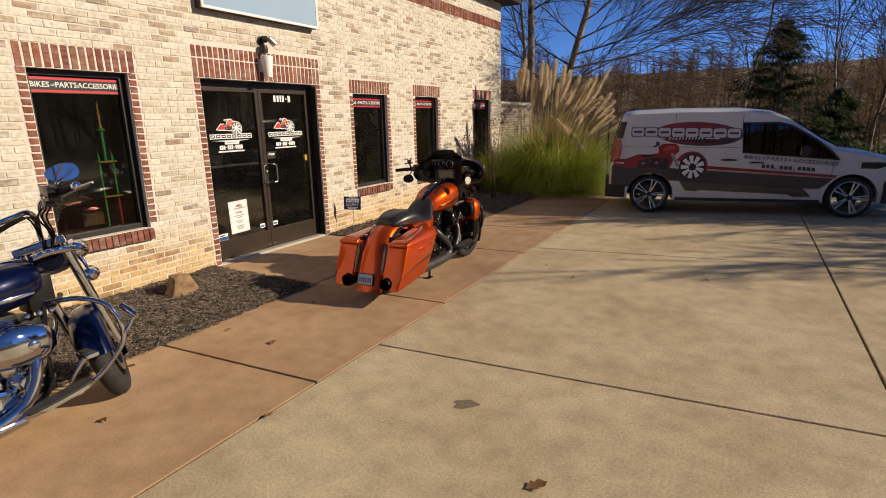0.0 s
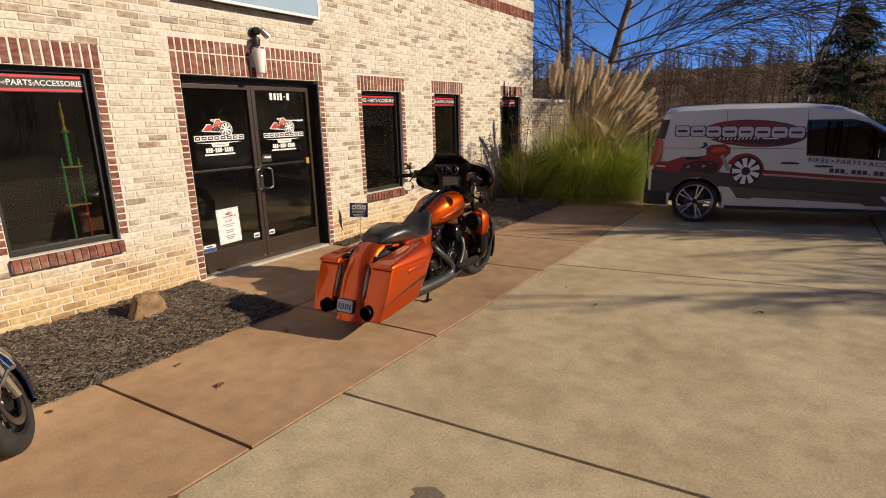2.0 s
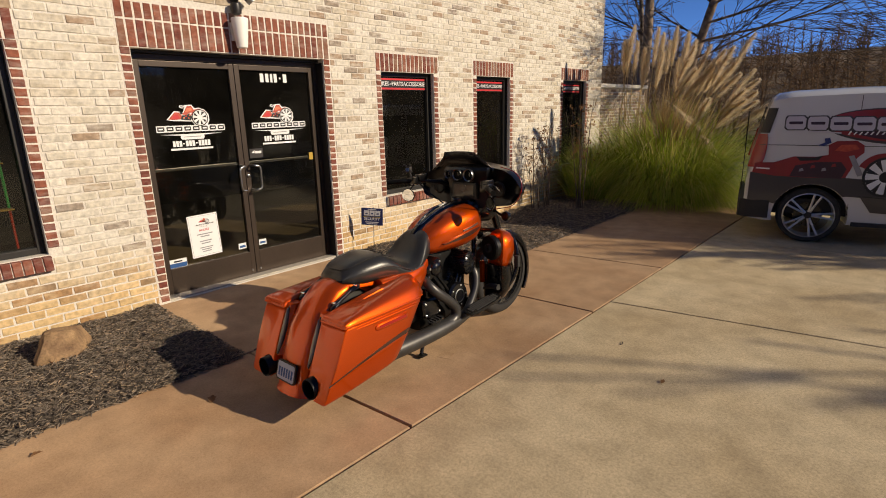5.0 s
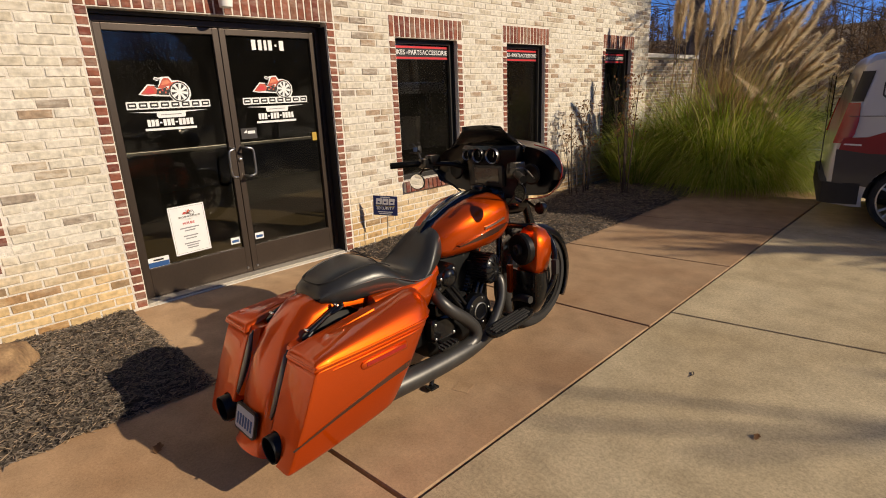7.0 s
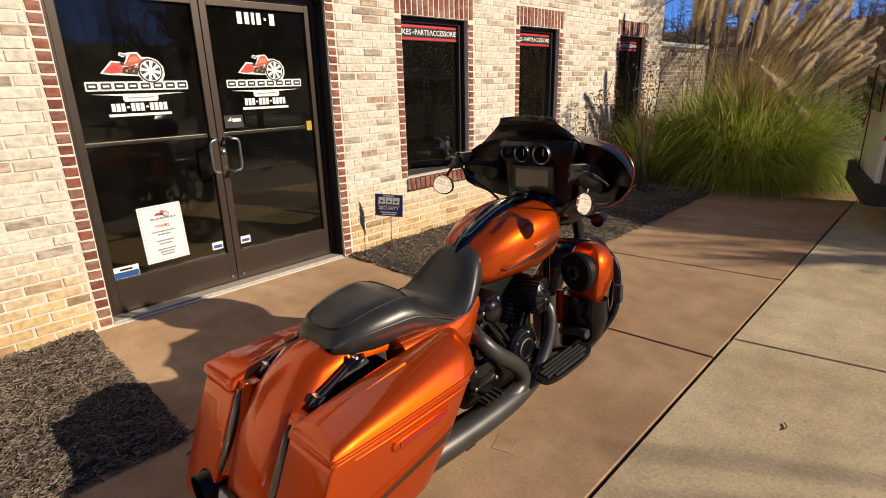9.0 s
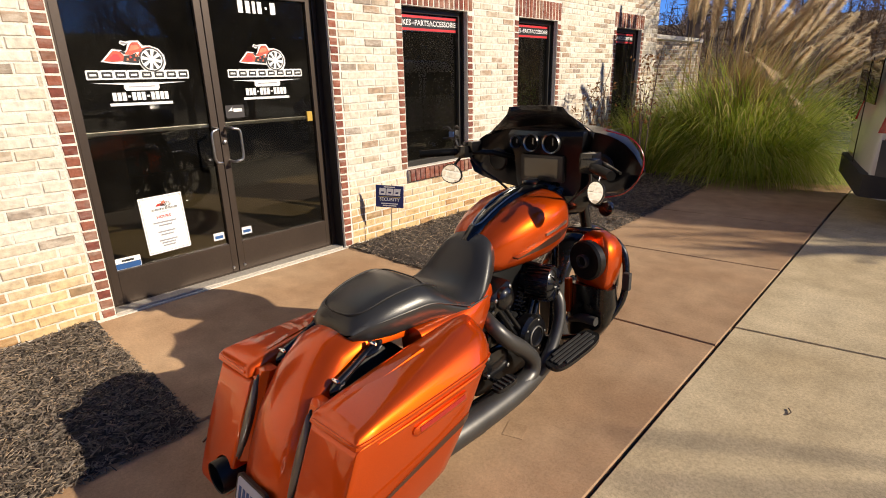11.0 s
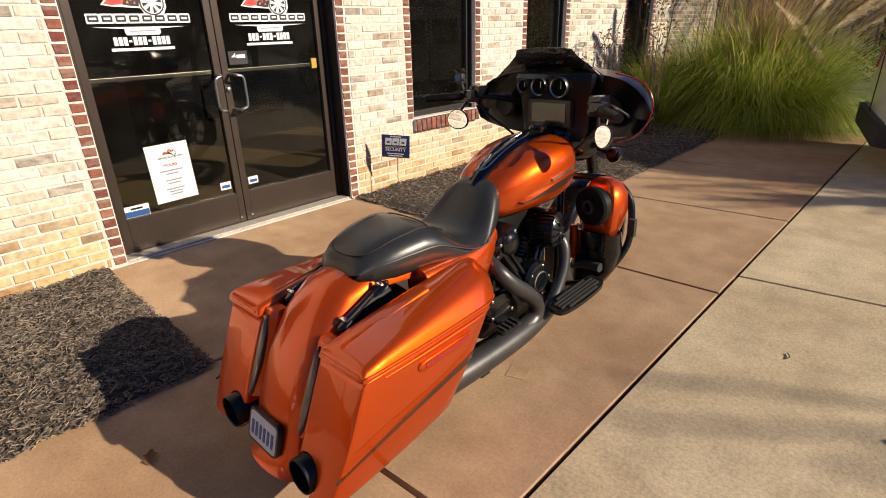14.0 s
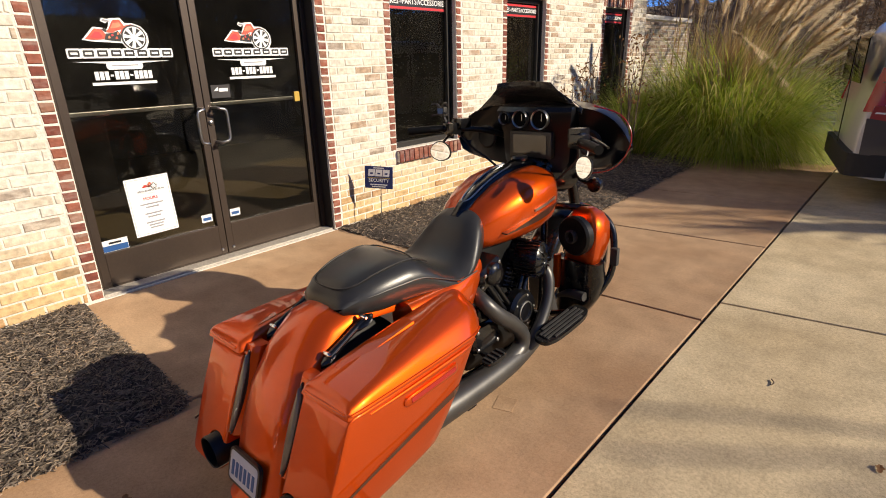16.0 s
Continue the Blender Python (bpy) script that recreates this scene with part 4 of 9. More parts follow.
def bagger():
    bike = thing("motorcycle", pose(-2.447, 5.9, 0.0, 0, -1.5, -1.0), "amber orange bagger motorcycle with black trim parked on its stand", "motorcycle")

    # wheels
    wheel(bike, (0, -0.80, 0.315), 0.315, 0.17, 9, M_BLACKMET, "rear_tyre", 0.68)
    wheel(bike, (0.0, 0.81, 0.345), 0.345, 0.13, 9, M_BLACKMET, "front_tyre", 0.78)

    # rear fender, drawn down to the ground between the bags
    bm = nb()
    rings = []
    for y, z, ny, nz, hw in ((-0.42, 0.665, 0.1, 1, 0.13), (-0.6, 0.705, 0.0, 1, 0.13), (-0.78, 0.725, -0.12, 1, 0.132), (-0.92, 0.695, -0.45, 0.9, 0.137), (-1.03, 0.60, -0.8, 0.6, 0.143), (-1.11, 0.48, -0.93, 0.37, 0.15), (-1.17, 0.34, -0.96, 0.27, 0.15), (-1.215, 0.2, -0.97, 0.24, 0.148), (-1.236, 0.135, -0.97, 0.2, 0.146), (-1.25, 0.12, -0.97, 0.2, 0.147)):
        nrm = Vector((0, ny, nz)).normalized()
        c = Vector((0, y, z))
        ring = []
        for i in range(13):
            a = math.pi * i / 12
            ring.append(c + Vector((hw * math.cos(a), 0, 0)) + nrm * (0.075 * math.sin(a) ** 0.75 - 0.075))
        for i in range(13):
            a = math.pi * (12 - i) / 12
            ring.append(c + Vector(((hw - 0.006) * math.cos(a), 0, 0)) + nrm * (0.068 * math.sin(a) ** 0.75 - 0.075))
        rings.append(ring)
    loft(bm, rings)
    fender = part("rear_fender", bm, M_ORANGE, bike, "stretched orange rear fender", smooth=True)
    for s in (-1, 1):
        # painted filler between fender and bag, with a pointed smoked lens let into it
        def back_y(z):
            return -1.255 + 0.418 * (z - 0.1)
        bm = nb()
        loft(bm, [[Vector((s * x, back_y(z) + d, z)) for x, d in ((0.128, 0.028), (0.148, 0.008), (0.19, 0.008), (0.19, 0.06), (0.128, 0.06))] for z in (0.285, 0.36, 0.42, 0.5, 0.575)])
        fill = part("filler_panel", bm, M_ORANGE, fender, "painted filler beside the fender", smooth=True)
        for nm, mt, k, lift in (("lens_rim", M_BLACKF, 1.14, 0.004), ("tail_light_strip", M_SMOKED, 1.0, 0.0)):
            bm = nb()
            rings = []
            for t in np.linspace(0, 1, 11):
                z = 0.30 - 0.012 * (k > 1) + (0.25 + 0.024 * (k > 1)) * t
                w = (0.0165 * math.sin(math.pi * t) ** 0.55 + 0.0012) * k
                y = back_y(z) + 0.0 + lift
                rings.append([Vector((s * (0.160 + w * u), y - 0.007 * (1 - u * u) * (1 if k == 1.0 else 0.4), z)) for u in (-1, -0.5, 0, 0.5, 1)] + [Vector((s * (0.160 + w * u), y + 0.024, z)) for u in (1, -1)])
            loft(bm, rings)
            part(nm, bm, mt, fill, "slim smoked tail light strip" if k == 1.0 else "", smooth=True)
    # plate
    pm = Matrix.Translation((-0.006, -1.204, 0.235)) @ Matrix.Rotation(radians(-16), 4, "X") @ Matrix.Rotation(radians(90), 4, "X")
    bm = nb()
    def round_rect(w, h, r):
        return [(sx * (w / 2 - r) + r * math.cos(a), sy * (h / 2 - r) + r * math.sin(a)) for sx, sy, a0 in ((1, 1, 0), (-1, 1, 90), (-1, -1, 180), (1, -1, 270)) for a in (radians(a0), radians(a0 + 30), radians(a0 + 60), radians(a0 + 90))]
    prism(bm, round_rect(0.186, 0.116, 0.02), 0.014, pm)
    pl = part("licence_plate", bm, M_BLACKF, bike, "black-framed plate with plain blue-grey bars")
    bm = nb()
    prism(bm, round_rect(0.168, 0.098, 0.013), 0.0025, pm @ Matrix.Translation((0, 0, 0.0125)))
    part("plate_face", bm, M_PLATE, pl)
    for i in range(6):
        bm = nb()
        box(bm, (-0.0625 + i * 0.025, -0.006, 0.0158), (0.014, 0.05, 0.0015), 0, pm)
        part("plate_bar", bm, M_BLUE_V, pl)

    # saddlebags
    for s, nm in ((1, "saddlebag"), (-1, "saddlebag")):
        xi, xo = 0.178, 0.405

        def rear_y(z):
            return -1.255 + 0.418 * (z - 0.1)

        def front_y(z):
            return -0.64 + 0.66 * (z - 0.2)

        def outer_x(y, z):
            u = max(0.0, (y - rear_y(z)) / (front_y(z) - rear_y(z)))
            return xo - 0.035 * max(0, 0.35 - z) / 0.25 - 0.04 * u ** 1.6 - 0.05 * max(0, (u - 0.85) / 0.15) ** 2

        def rounded(poly, rad):
            """Corner points of a section turned into short arcs: (x, z) pairs."""
            out = []
            k = len(poly)
            for i, (p, r) in enumerate(zip(poly, rad)):
                p = Vector(p)
                q0, q1 = Vector(poly[i - 1]) - p, Vector(poly[(i + 1) % k]) - p
                e0, e1 = p + q0.normalized() * min(r, q0.length * 0.45), p + q1.normalized() * min(r, q1.length * 0.45)
                for t in (0, 0.25, 0.5, 0.75, 1):
                    out.append(e0 * (1 - t) ** 2 + p * 2 * t * (1 - t) + e1 * t * t)
            return out

        def station(u, poly, rad, shrink=0.0):
            """A section at u (0 rear, 1 front), leaned with the raked ends of the bag."""
            pts = rounded(poly, rad)
            c = sum(pts, Vector((0, 0))) / len(pts)
            r = []
            for p in pts:
                p = c + (p - c) * (1 - shrink)
                y = rear_y(p.y) + (front_y(p.y) - rear_y(p.y)) * u
                r.append(Vector((s * p.x, y, p.y)))
            return r

        bm = nb()
        rings = []
        for u, sh in ((-0.004, 0.1), (0.0, 0.045), (0.012, 0.012), (0.03, 0), (0.2, 0), (0.4, 0), (0.6, 0), (0.8, 0), (0.88, 0), (0.94, 0), (0.985, 0.02), (1.0, 0.08)):
            q = max(u, 0)
            x1 = xo - 0.04 * q ** 1.6 - 0.05 * max(0, (q - 0.85) / 0.15) ** 2
            zb = 0.15 + 0.06 * q ** 1.3
            rings.append(station(u, [(xi, zb), (x1 - 0.035 * max(0, 0.35 - zb) / 0.25, zb), (x1, 0.35), (x1, 0.545), (xi, 0.545)], [0.03, 0.03, 0.06, 0.006, 0.006], sh))
        loft(bm, rings)
        bag = part(nm, bm, M_ORANGE, bike, "stretched orange hard saddlebag with a dark pinstripe", smooth=True)
        # notch for the exhaust tip in the lower inner corner
        bm = nb()
        lathe(bm, [(0.066, -1.5), (0.064, -1.06)], 28, Matrix(((1, 0, 0, s * 0.231), (0, 0, 1, 0), (0, 1, 0, 0.208), (0, 0, 0, 1))))
        notch = part("notch", bm, M_FLATBLACK, bike)
        bpy.context.view_layer.update()
        cut_with(bag, notch)
        bag.data.set_sharp_from_angle(angle=radians(38))
        # wedge-shaped lid with a lip over the seam and a crisp crease along its outer shoulder
        bm = nb()
        rings = []
        for u, hc, hi, sh in ((-0.028, 0.026, 0.024, 0.12), (-0.024, 0.031, 0.03, 0.035), (-0.012, 0.036, 0.036, 0.0), (0.1, 0.05, 0.056, 0), (0.3, 0.069, 0.082, 0), (0.5, 0.088, 0.103, 0), (0.7, 0.104, 0.119, 0), (0.8, 0.110, 0.125, 0), (0.88, 0.108, 0.121, 0), (0.94, 0.094, 0.104, 0), (0.985, 0.068, 0.075, 0.01), (1.01, 0.035, 0.04, 0.05), (1.018, 0.02, 0.022, 0.14)):
            q = min(max(u, 0), 1)
            x1 = xo + 0.008 - 0.04 * q ** 1.6 - 0.055 * max(0, (q - 0.82) / 0.18) ** 2
            xc = x1 - 0.016 - 0.115 * q
            xs, zs = x1 * 0.62 + xc * 0.38, 0.014 + (hc - 0.014) * 0.66
            z0 = 0.549
            rings.append(station(u, [(xi + 0.006, z0), (x1, z0), (x1, z0 + 0.014), (xs, z0 + zs), (xc, z0 + hc), ((xc + xi) / 2, z0 + (hc + hi) / 2 + 0.003), (xi + 0.014, z0 + hi - 0.012 * q)], [0.004, 0.004, 0.006, 0.06, 0.014, 0.05, 0.025], sh))
        loft(bm, rings)
        lid = part("lid", bm, M_ORANGE, bag, smooth=True)
        # rolled lip round the rear and outer edge of the lid
        bm = nb()
        pts = []
        for u in (-0.03, -0.03, -0.029, -0.02, 0.0, 0.15, 0.3, 0.45, 0.6, 0.75, 0.85, 0.93):
            q = max(u, 0)
            x1 = xo + 0.008 - 0.04 * q ** 1.6 - 0.055 * max(0, (q - 0.82) / 0.18) ** 2
            pts.append([x1, u])
        pts[0][0], pts[1][0], pts[2][0], pts[3][0] = xi + 0.03, (xi + xo) / 2, xo - 0.03, xo - 0.004
        tube(bm, [(s * x, rear_y(0.564) + (front_y(0.564) - rear_y(0.564)) * u, 0.564) for x, u in pts], 0.0045, 8)
        part("lip", bm, M_ORANGE, lid, smooth=True)
        # raised badge strip on the lid
        bm = nb()
        rings = []
        for u in (0.1, 0.2, 0.3, 0.4, 0.5):
            hi = 0.04 + 0.127 * u
            z = 0.549 + hi
            y = rear_y(z) + (front_y(z) - rear_y(z)) * u
            rings.append([Vector((s * x, y, z - dz - 0.006 + d)) for x, dz, d in ((0.225, 0.0, 0.010), (0.268, 0.004, 0.010), (0.272, 0.004, 0.0), (0.221, 0.0, 0.0))])
        loft(bm, rings)
        part("badge_strip", bm, M_ORANGE, lid, "raised orange badge strip")
        # dark inner cover between bag and fender
        bm = nb()
        box(bm, (s * 0.163, -0.80, 0.43), (0.02, 0.46, 0.2), 0.01)
        part("inner_bracket", bm, M_BLACKMET, bag, smooth=True)
        # latch
        bm = nb()
        rings = []
        for y, k in ((-0.865, 0.4), (-0.855, 0.9), (-0.80, 1), (-0.70, 1), (-0.61, 1), (-0.60, 0.5)):
            z = 0.486
            x = outer_x(y, z)
            rings.append(sup(y, s * x, z, 0.011 * k, 0.019 * k, 12, 3.5))
        loft(bm, rings)
        latch = part("latch", bm, M_ORANGE, bag, "orange latch with red reflector", smooth=True)
        bm = nb()
        loft(bm, [[Vector((s * (outer_x(y, 0.488) + d), y, z)) for d, z in ((0.0125, 0.481), (0.0125, 0.497), (0.004, 0.497), (0.004, 0.481))] for y in (-0.84, -0.76, -0.68, -0.62)])
        part("reflector", bm, M_LENS_RED, latch)
        # rib pressed along the side under the seam
        bm = nb()
        tube(bm, [(s * (outer_x(y, 0.527) + 0.0), y, 0.527) for y in (-1.0, -0.85, -0.7, -0.55, -0.47)], [0.003, 0.008, 0.0095, 0.009, 0.003], 10)
        part("side_rib", bm, M_ORANGE, bag, smooth=True)
        # swept stripe on the outer face
        bm = nb()
        top, bot = [], []
        for i in range(19):
            t = i / 18
            y = -1.20 + 0.62 * t
            z = 0.262 + 0.195 * t - 0.072 * t * t
            w = 0.003 + 0.0105 * t ** 0.8
            top.append(Vector((s * (outer_x(y, z + w) + 0.002), y, z + w)))
            bot.append(Vector((s * (outer_x(y, z - w) + 0.002), y, z - w)))
        back = [[p, q, q - Vector((s * 0.006, 0, 0)), p - Vector((s * 0.006, 0, 0))] for p, q in zip(top, bot)]
        loft(bm, back)
        part("stripe", bm, M_BLADE, bag, "dark swept stripe")
        # muffler and tip
        bm = nb()
        tube(bm, [(s * 0.235, 0.12, 0.245), (s * 0.245, -0.1, 0.225), (s * 0.245, -0.4, 0.215), (s * 0.235, -0.8, 0.215), (s * 0.232, -1.1, 0.218)], [0.036, 0.052, 0.056, 0.056, 0.052], 16)
        mf = part("muffler", bm, M_EXHAUST, bike, smooth=True)
        bm = nb()
        am = Matrix(((1, 0, 0, s * 0.231), (0, 0, 1, 0), (0, 1, 0, 0.208), (0, 0, 0, 1)))
        lathe(bm, [(0.050, -1.0), (0.058, -1.08), (0.0595, -1.226), (0.0575, -1.231), (0.0545, -1.228), (0.053, -1.14), (0.04, -1.03)], 30, am, True)
        tip = part("exhaust_tip", bm, M_DEADBLACK, mf, "black round exhaust tip", smooth=True)
        bm = nb()
        lathe(bm, [(0.05, -1.10), (0.0528, -1.145)], 24, am)
        part("bore", bm, M_FLATBLACK, tip, "flat black disc closing the bore")
        # docking bar with chrome ends between fender and bag
        bm = nb()
        tube(bm, [(s * 0.156, -0.80, 0.665), (s * 0.158, -0.84, 0.655), (s * 0.160, -0.89, 0.632), (s * 0.160, -0.95, 0.602)], [0.017, 0.012, 0.012, 0.016], 12)
        loft(bm, [sup(y, s * 0.157, z, w, 0.010, 14, 2.2) for y, z, w in ((-0.765, 0.672, 0.004), (-0.785, 0.672, 0.026), (-0.81, 0.664, 0.03), (-0.835, 0.655, 0.02), (-0.85, 0.648, 0.004))])
        loft(bm, [sup(y, s * 0.16, z, w, 0.010, 14, 2.2) for y, z, w in ((-0.925, 0.612, 0.004), (-0.94, 0.606, 0.02), (-0.965, 0.594, 0.024), (-0.985, 0.583, 0.004))])
        rail = part("docking_bar", bm, M_BLACKGLOSS, bike, "black docking bar with chrome end bolts", smooth=True)
        for yy, zz in ((-0.805, 0.684), (-0.958, 0.614)):
            bm = nb()
            lathe(bm, [(0.005, -0.018), (0.007, -0.012), (0.007, 0.012), (0.004, 0.018)], 14, Matrix.Translation((s * 0.158, yy, zz)) @ AX_X)
            part("bolt", bm, M_CHROME, rail, smooth=True)

    # side cover between seat and bags
    for s in (-1, 1):
        bm = nb()
        loft(bm, [sup(-0.62, s * 0.15, 0.60, 0.06, 0.07, 18), sup(-0.45, s * 0.165, 0.58, 0.07, 0.10, 18), sup(-0.3, s * 0.155, 0.60, 0.055, 0.09, 18), sup(-0.18, s * 0.13, 0.66, 0.03, 0.05, 18)])
        part("side_cover", bm, M_ORANGE, bike, smooth=True)

    # two-up seat: passenger pad, dished rider pad, nose over the tank
    bm = nb()
    rings = []
    for y, ztop, zb, hw in ((-0.855, 0.715, 0.69, 0.075), (-0.845, 0.75, 0.675, 0.115), (-0.79, 0.785, 0.66, 0.146), (-0.70, 0.81, 0.65, 0.168), (-0.60, 0.822, 0.65, 0.182), (-0.555, 0.82, 0.648, 0.187), (-0.50, 0.795, 0.645, 0.193), (-0.43, 0.74, 0.635, 0.20), (-0.37, 0.71, 0.63, 0.202), (-0.31, 0.715, 0.635, 0.196), (-0.255, 0.75, 0.65, 0.184), (-0.21, 0.80, 0.66, 0.168), (-0.165, 0.85, 0.67, 0.148), (-0.125, 0.878, 0.69, 0.128), (-0.09, 0.875, 0.72, 0.105), (-0.065, 0.84, 0.75, 0.07)):
        ring = []
        for i in range(24):
            a = 2 * math.pi * i / 24
            c, q = math.cos(a), math.sin(a)
            x = hw * math.copysign(abs(c) ** 0.62, c)
            z = (ztop + zb) / 2 + (ztop - zb) / 2 * math.copysign(abs(q) ** 0.52, q)
            if q > 0:
                z -= 0.02 * abs(c) ** 2
            ring.append(Vector((x, y, z)))
        rings.append(ring)
    loft(bm, rings)
    seat = part("seat", bm, M_LEATHER, bike, "smooth black two-up seat with stitched seams", smooth="all")
    for sd in (-1, 1):
        bm = nb()
        tube(bm, [(sd * 0.005, -0.835, 0.764), (sd * 0.07, -0.825, 0.766), (sd * 0.104, -0.785, 0.774), (sd * 0.12, -0.70, 0.797), (sd * 0.13, -0.60, 0.808), (sd * 0.133, -0.53, 0.8), (sd * 0.13, -0.47, 0.773)], 0.003, 6)
        part("piping", bm, M_BLACKF, seat, smooth=True)
        bm = nb()
        tube(bm, [(sd * 0.005, -0.845, 0.745), (sd * 0.10, -0.832, 0.735), (sd * 0.146, -0.77, 0.735), (sd * 0.172, -0.66, 0.745), (sd * 0.186, -0.55, 0.745), (sd * 0.196, -0.46, 0.715), (sd * 0.202, -0.36, 0.68), (sd * 0.2, -0.26, 0.685)], 0.0028, 6)
        part("piping", bm, M_BLACKF, seat, smooth=True)
    bm = nb()
    tube(bm, [(-0.13, -0.535, 0.799), (-0.08, -0.53, 0.811), (0, -0.53, 0.814), (0.08, -0.53, 0.811), (0.13, -0.535, 0.799)], 0.003, 6)
    part("piping", bm, M_BLACKF, seat, smooth=True)

    # tank with console
    bm = nb()
    loft(bm, [sup(y + 0.03, 0, zc, hw * 1.02, hh, 36, 2.9) for y, hw, zc, hh in ((-0.20, 0.05, 0.76, 0.04), (-0.17, 0.095, 0.775, 0.07), (-0.1, 0.145, 0.80, 0.105), (0.0, 0.18, 0.825, 0.13), (0.1, 0.198, 0.84, 0.145), (0.2, 0.203, 0.85, 0.15), (0.29, 0.195, 0.86, 0.143), (0.36, 0.165, 0.868, 0.122), (0.405, 0.115, 0.875, 0.09), (0.42, 0.06, 0.88, 0.05))])
    tank = part("fuel_tank", bm, M_ORANGE, bike, "stretched orange fuel tank with a dark swoosh", smooth="all")
    bm = nb()
    rings = []
    for y, z, hw in ((-0.16, 0.852, 0.026), (-0.1, 0.896, 0.037), (0.0, 0.946, 0.044), (0.1, 0.982, 0.048), (0.2, 1.003, 0.052), (0.32, 1.012, 0.06), (0.40, 1.002, 0.062), (0.43, 0.965, 0.05)):
        rings.append([Vector((-hw, y, z - 0.03)), Vector((-hw * 0.95, y, z - 0.005)), Vector((-hw * 0.7, y, z + 0.006)), Vector((0, y, z + 0.01)), Vector((hw * 0.7, y, z + 0.006)), Vector((hw * 0.95, y, z - 0.005)), Vector((hw, y, z - 0.03)), Vector((0, y, z - 0.07))])
    loft(bm, rings)
    con = part("console", bm, M_BLACKGLOSS, tank, "gloss black tank console", smooth="all")
    bm = nb()
    lathe(bm, [(0.04, 0), (0.042, 0.012), (0.034, 0.02), (0.01, 0.023)], 24, Matrix.Translation((0, 0.32, 1.021)) @ Matrix.Rotation(radians(2), 4, "X"))
    part("fuel_cap", bm, M_BLACKGLOSS, con, smooth=True)
    for s in (-1, 1):
        bm = nb()
        tube(bm, [(s * 0.006, -0.10, 0.905), (s * 0.022, -0.07, 0.919), (s * 0.028, 0.0, 0.955), (s * 0.031, 0.1, 0.991), (s * 0.03, 0.18, 1.009), (s * 0.02, 0.22, 1.016)], 0.0034, 8)
        part("console_trim", bm, M_STEEL, con, "thin bright console trim", smooth=True)
    for s in (-1, 1):
        bm = nb()
        q = []
        for i in range(9):
            t = i / 8
            y = -0.04 + 0.38 * t
            hw = 0.17 + 0.036 * math.sin(min(1, (y + 0.1) / 0.35) * 1.57) - 0.03 * max(0, t - 0.8) * 5 * 0.6
            z = 0.775 + 0.06 * t
            w = 0.003 + 0.014 * math.sin(math.pi * t ** 1.4)
            q.append([Vector((s * (hw + 0.009), y, z + w)), Vector((s * (hw + 0.007), y, z - w)), Vector((s * (hw - 0.02), y, z - w)), Vector((s * (hw - 0.02), y, z + w))])
        loft(bm, q)
        part("swoosh", bm, M_BLADE, tank, "dark swoosh")
        bm = nb()
        loft(bm, [[Vector((s * (0.209 + 0.006 * math.sin(t * 3)), 0.14 + 0.16 * t, 0.842 + 0.028 * t + w)) for w in (0.006, -0.006)] + [Vector((s * 0.185, 0.14 + 0.16 * t, 0.842 + 0.028 * t + w)) for w in (-0.006, 0.006)] for t in (0, 0.25, 0.5, 0.75, 1)])
        part("badge_bar", bm, M_STEEL, tank, "plain grey badge bar")

    # engine: crankcase, two finned cylinders, covers
    bm = nb()
    loft(bm, [sup(-0.28, 0, 0.36, 0.10, 0.09, 20), sup(-0.2, 0, 0.37, 0.14, 0.13, 20), sup(0.0, 0, 0.36, 0.15, 0.15, 20), sup(0.16, 0, 0.34, 0.14, 0.13, 20), sup(0.22, 0, 0.34, 0.09, 0.08, 20)])
    eng = part("crankcase", bm, M_BLACKMET, bike, smooth=True)
    # made-up black boxes that keep the gaps of the engine dark
    bm = nb()
    box(bm, (0, -0.30, 0.46), (0.27, 0.26, 0.36), 0.04)
    box(bm, (0, -0.02, 0.30), (0.30, 0.52, 0.2), 0.05)
    part("engine_filler", bm, M_DEADBLACK, eng, "dull black filler boxes low in the engine", smooth=True)
    # more added filler, blocks the light behind the cylinders
    bm = nb()
    box(bm, (0.0, 0.2, 0.42), (0.22, 0.10, 0.42), 0.03)
    box(bm, (0.0, 0.06, 0.56), (0.16, 0.34, 0.30), 0.03)
    part("gap_filler", bm, M_DEADBLACK, eng, smooth=True)
    for tilt, y in ((radians(22), -0.045), (radians(-22), 0.115)):
        bm = nb()
        m = finned_cylinder(bm, (0.02, y, 0.41), tilt, 0.09, 0.16, 8)
        part("cylinder", bm, M_BLACKMET, eng, "black finned cylinder", smooth=True)
        bm = nb()
        box(bm, (0.01, 0, 0.195), (0.25, 0.18, 0.06), 0.022, m, 3)
        box(bm, (0.02, 0, 0.25), (0.29, 0.15, 0.07), 0.032, m, 3)
        lathe(bm, [(0.05, 0.0), (0.05, 0.02), (0.038, 0.032), (0.012, 0.036)], 20, m @ Matrix.Translation((0.155, 0, 0.235)) @ AX_X)
        cover = part("rocker_cover", bm, M_BLACKGLOSS, eng, "domed gloss black rocker cover", smooth=True)
        for dy, dz in ((-0.06, 0.2), (0.06, 0.2), (-0.05, 0.262), (0.05, 0.262)):
            bm = nb()
            lathe(bm, [(0.008, 0.0), (0.008, 0.006), (0.004, 0.008)], 8, m @ Matrix.Translation((0.136 if dz < 0.22 else 0.163, dy, dz)) @ AX_X)
            part("bolt", bm, M_STEEL, cover, smooth=True)
        bm = nb()
        for dx in (0.0, 0.035):
            tube(bm, [(0.155 + dx * 0.3, y * 0.4 + 0.01 + dx, 0.40), m @ Vector((0.12, dx - 0.017, 0.18))], 0.012, 10)
        part("pushrod_tube", bm, M_BLACKGLOSS, eng, smooth=True)
    bm = nb()
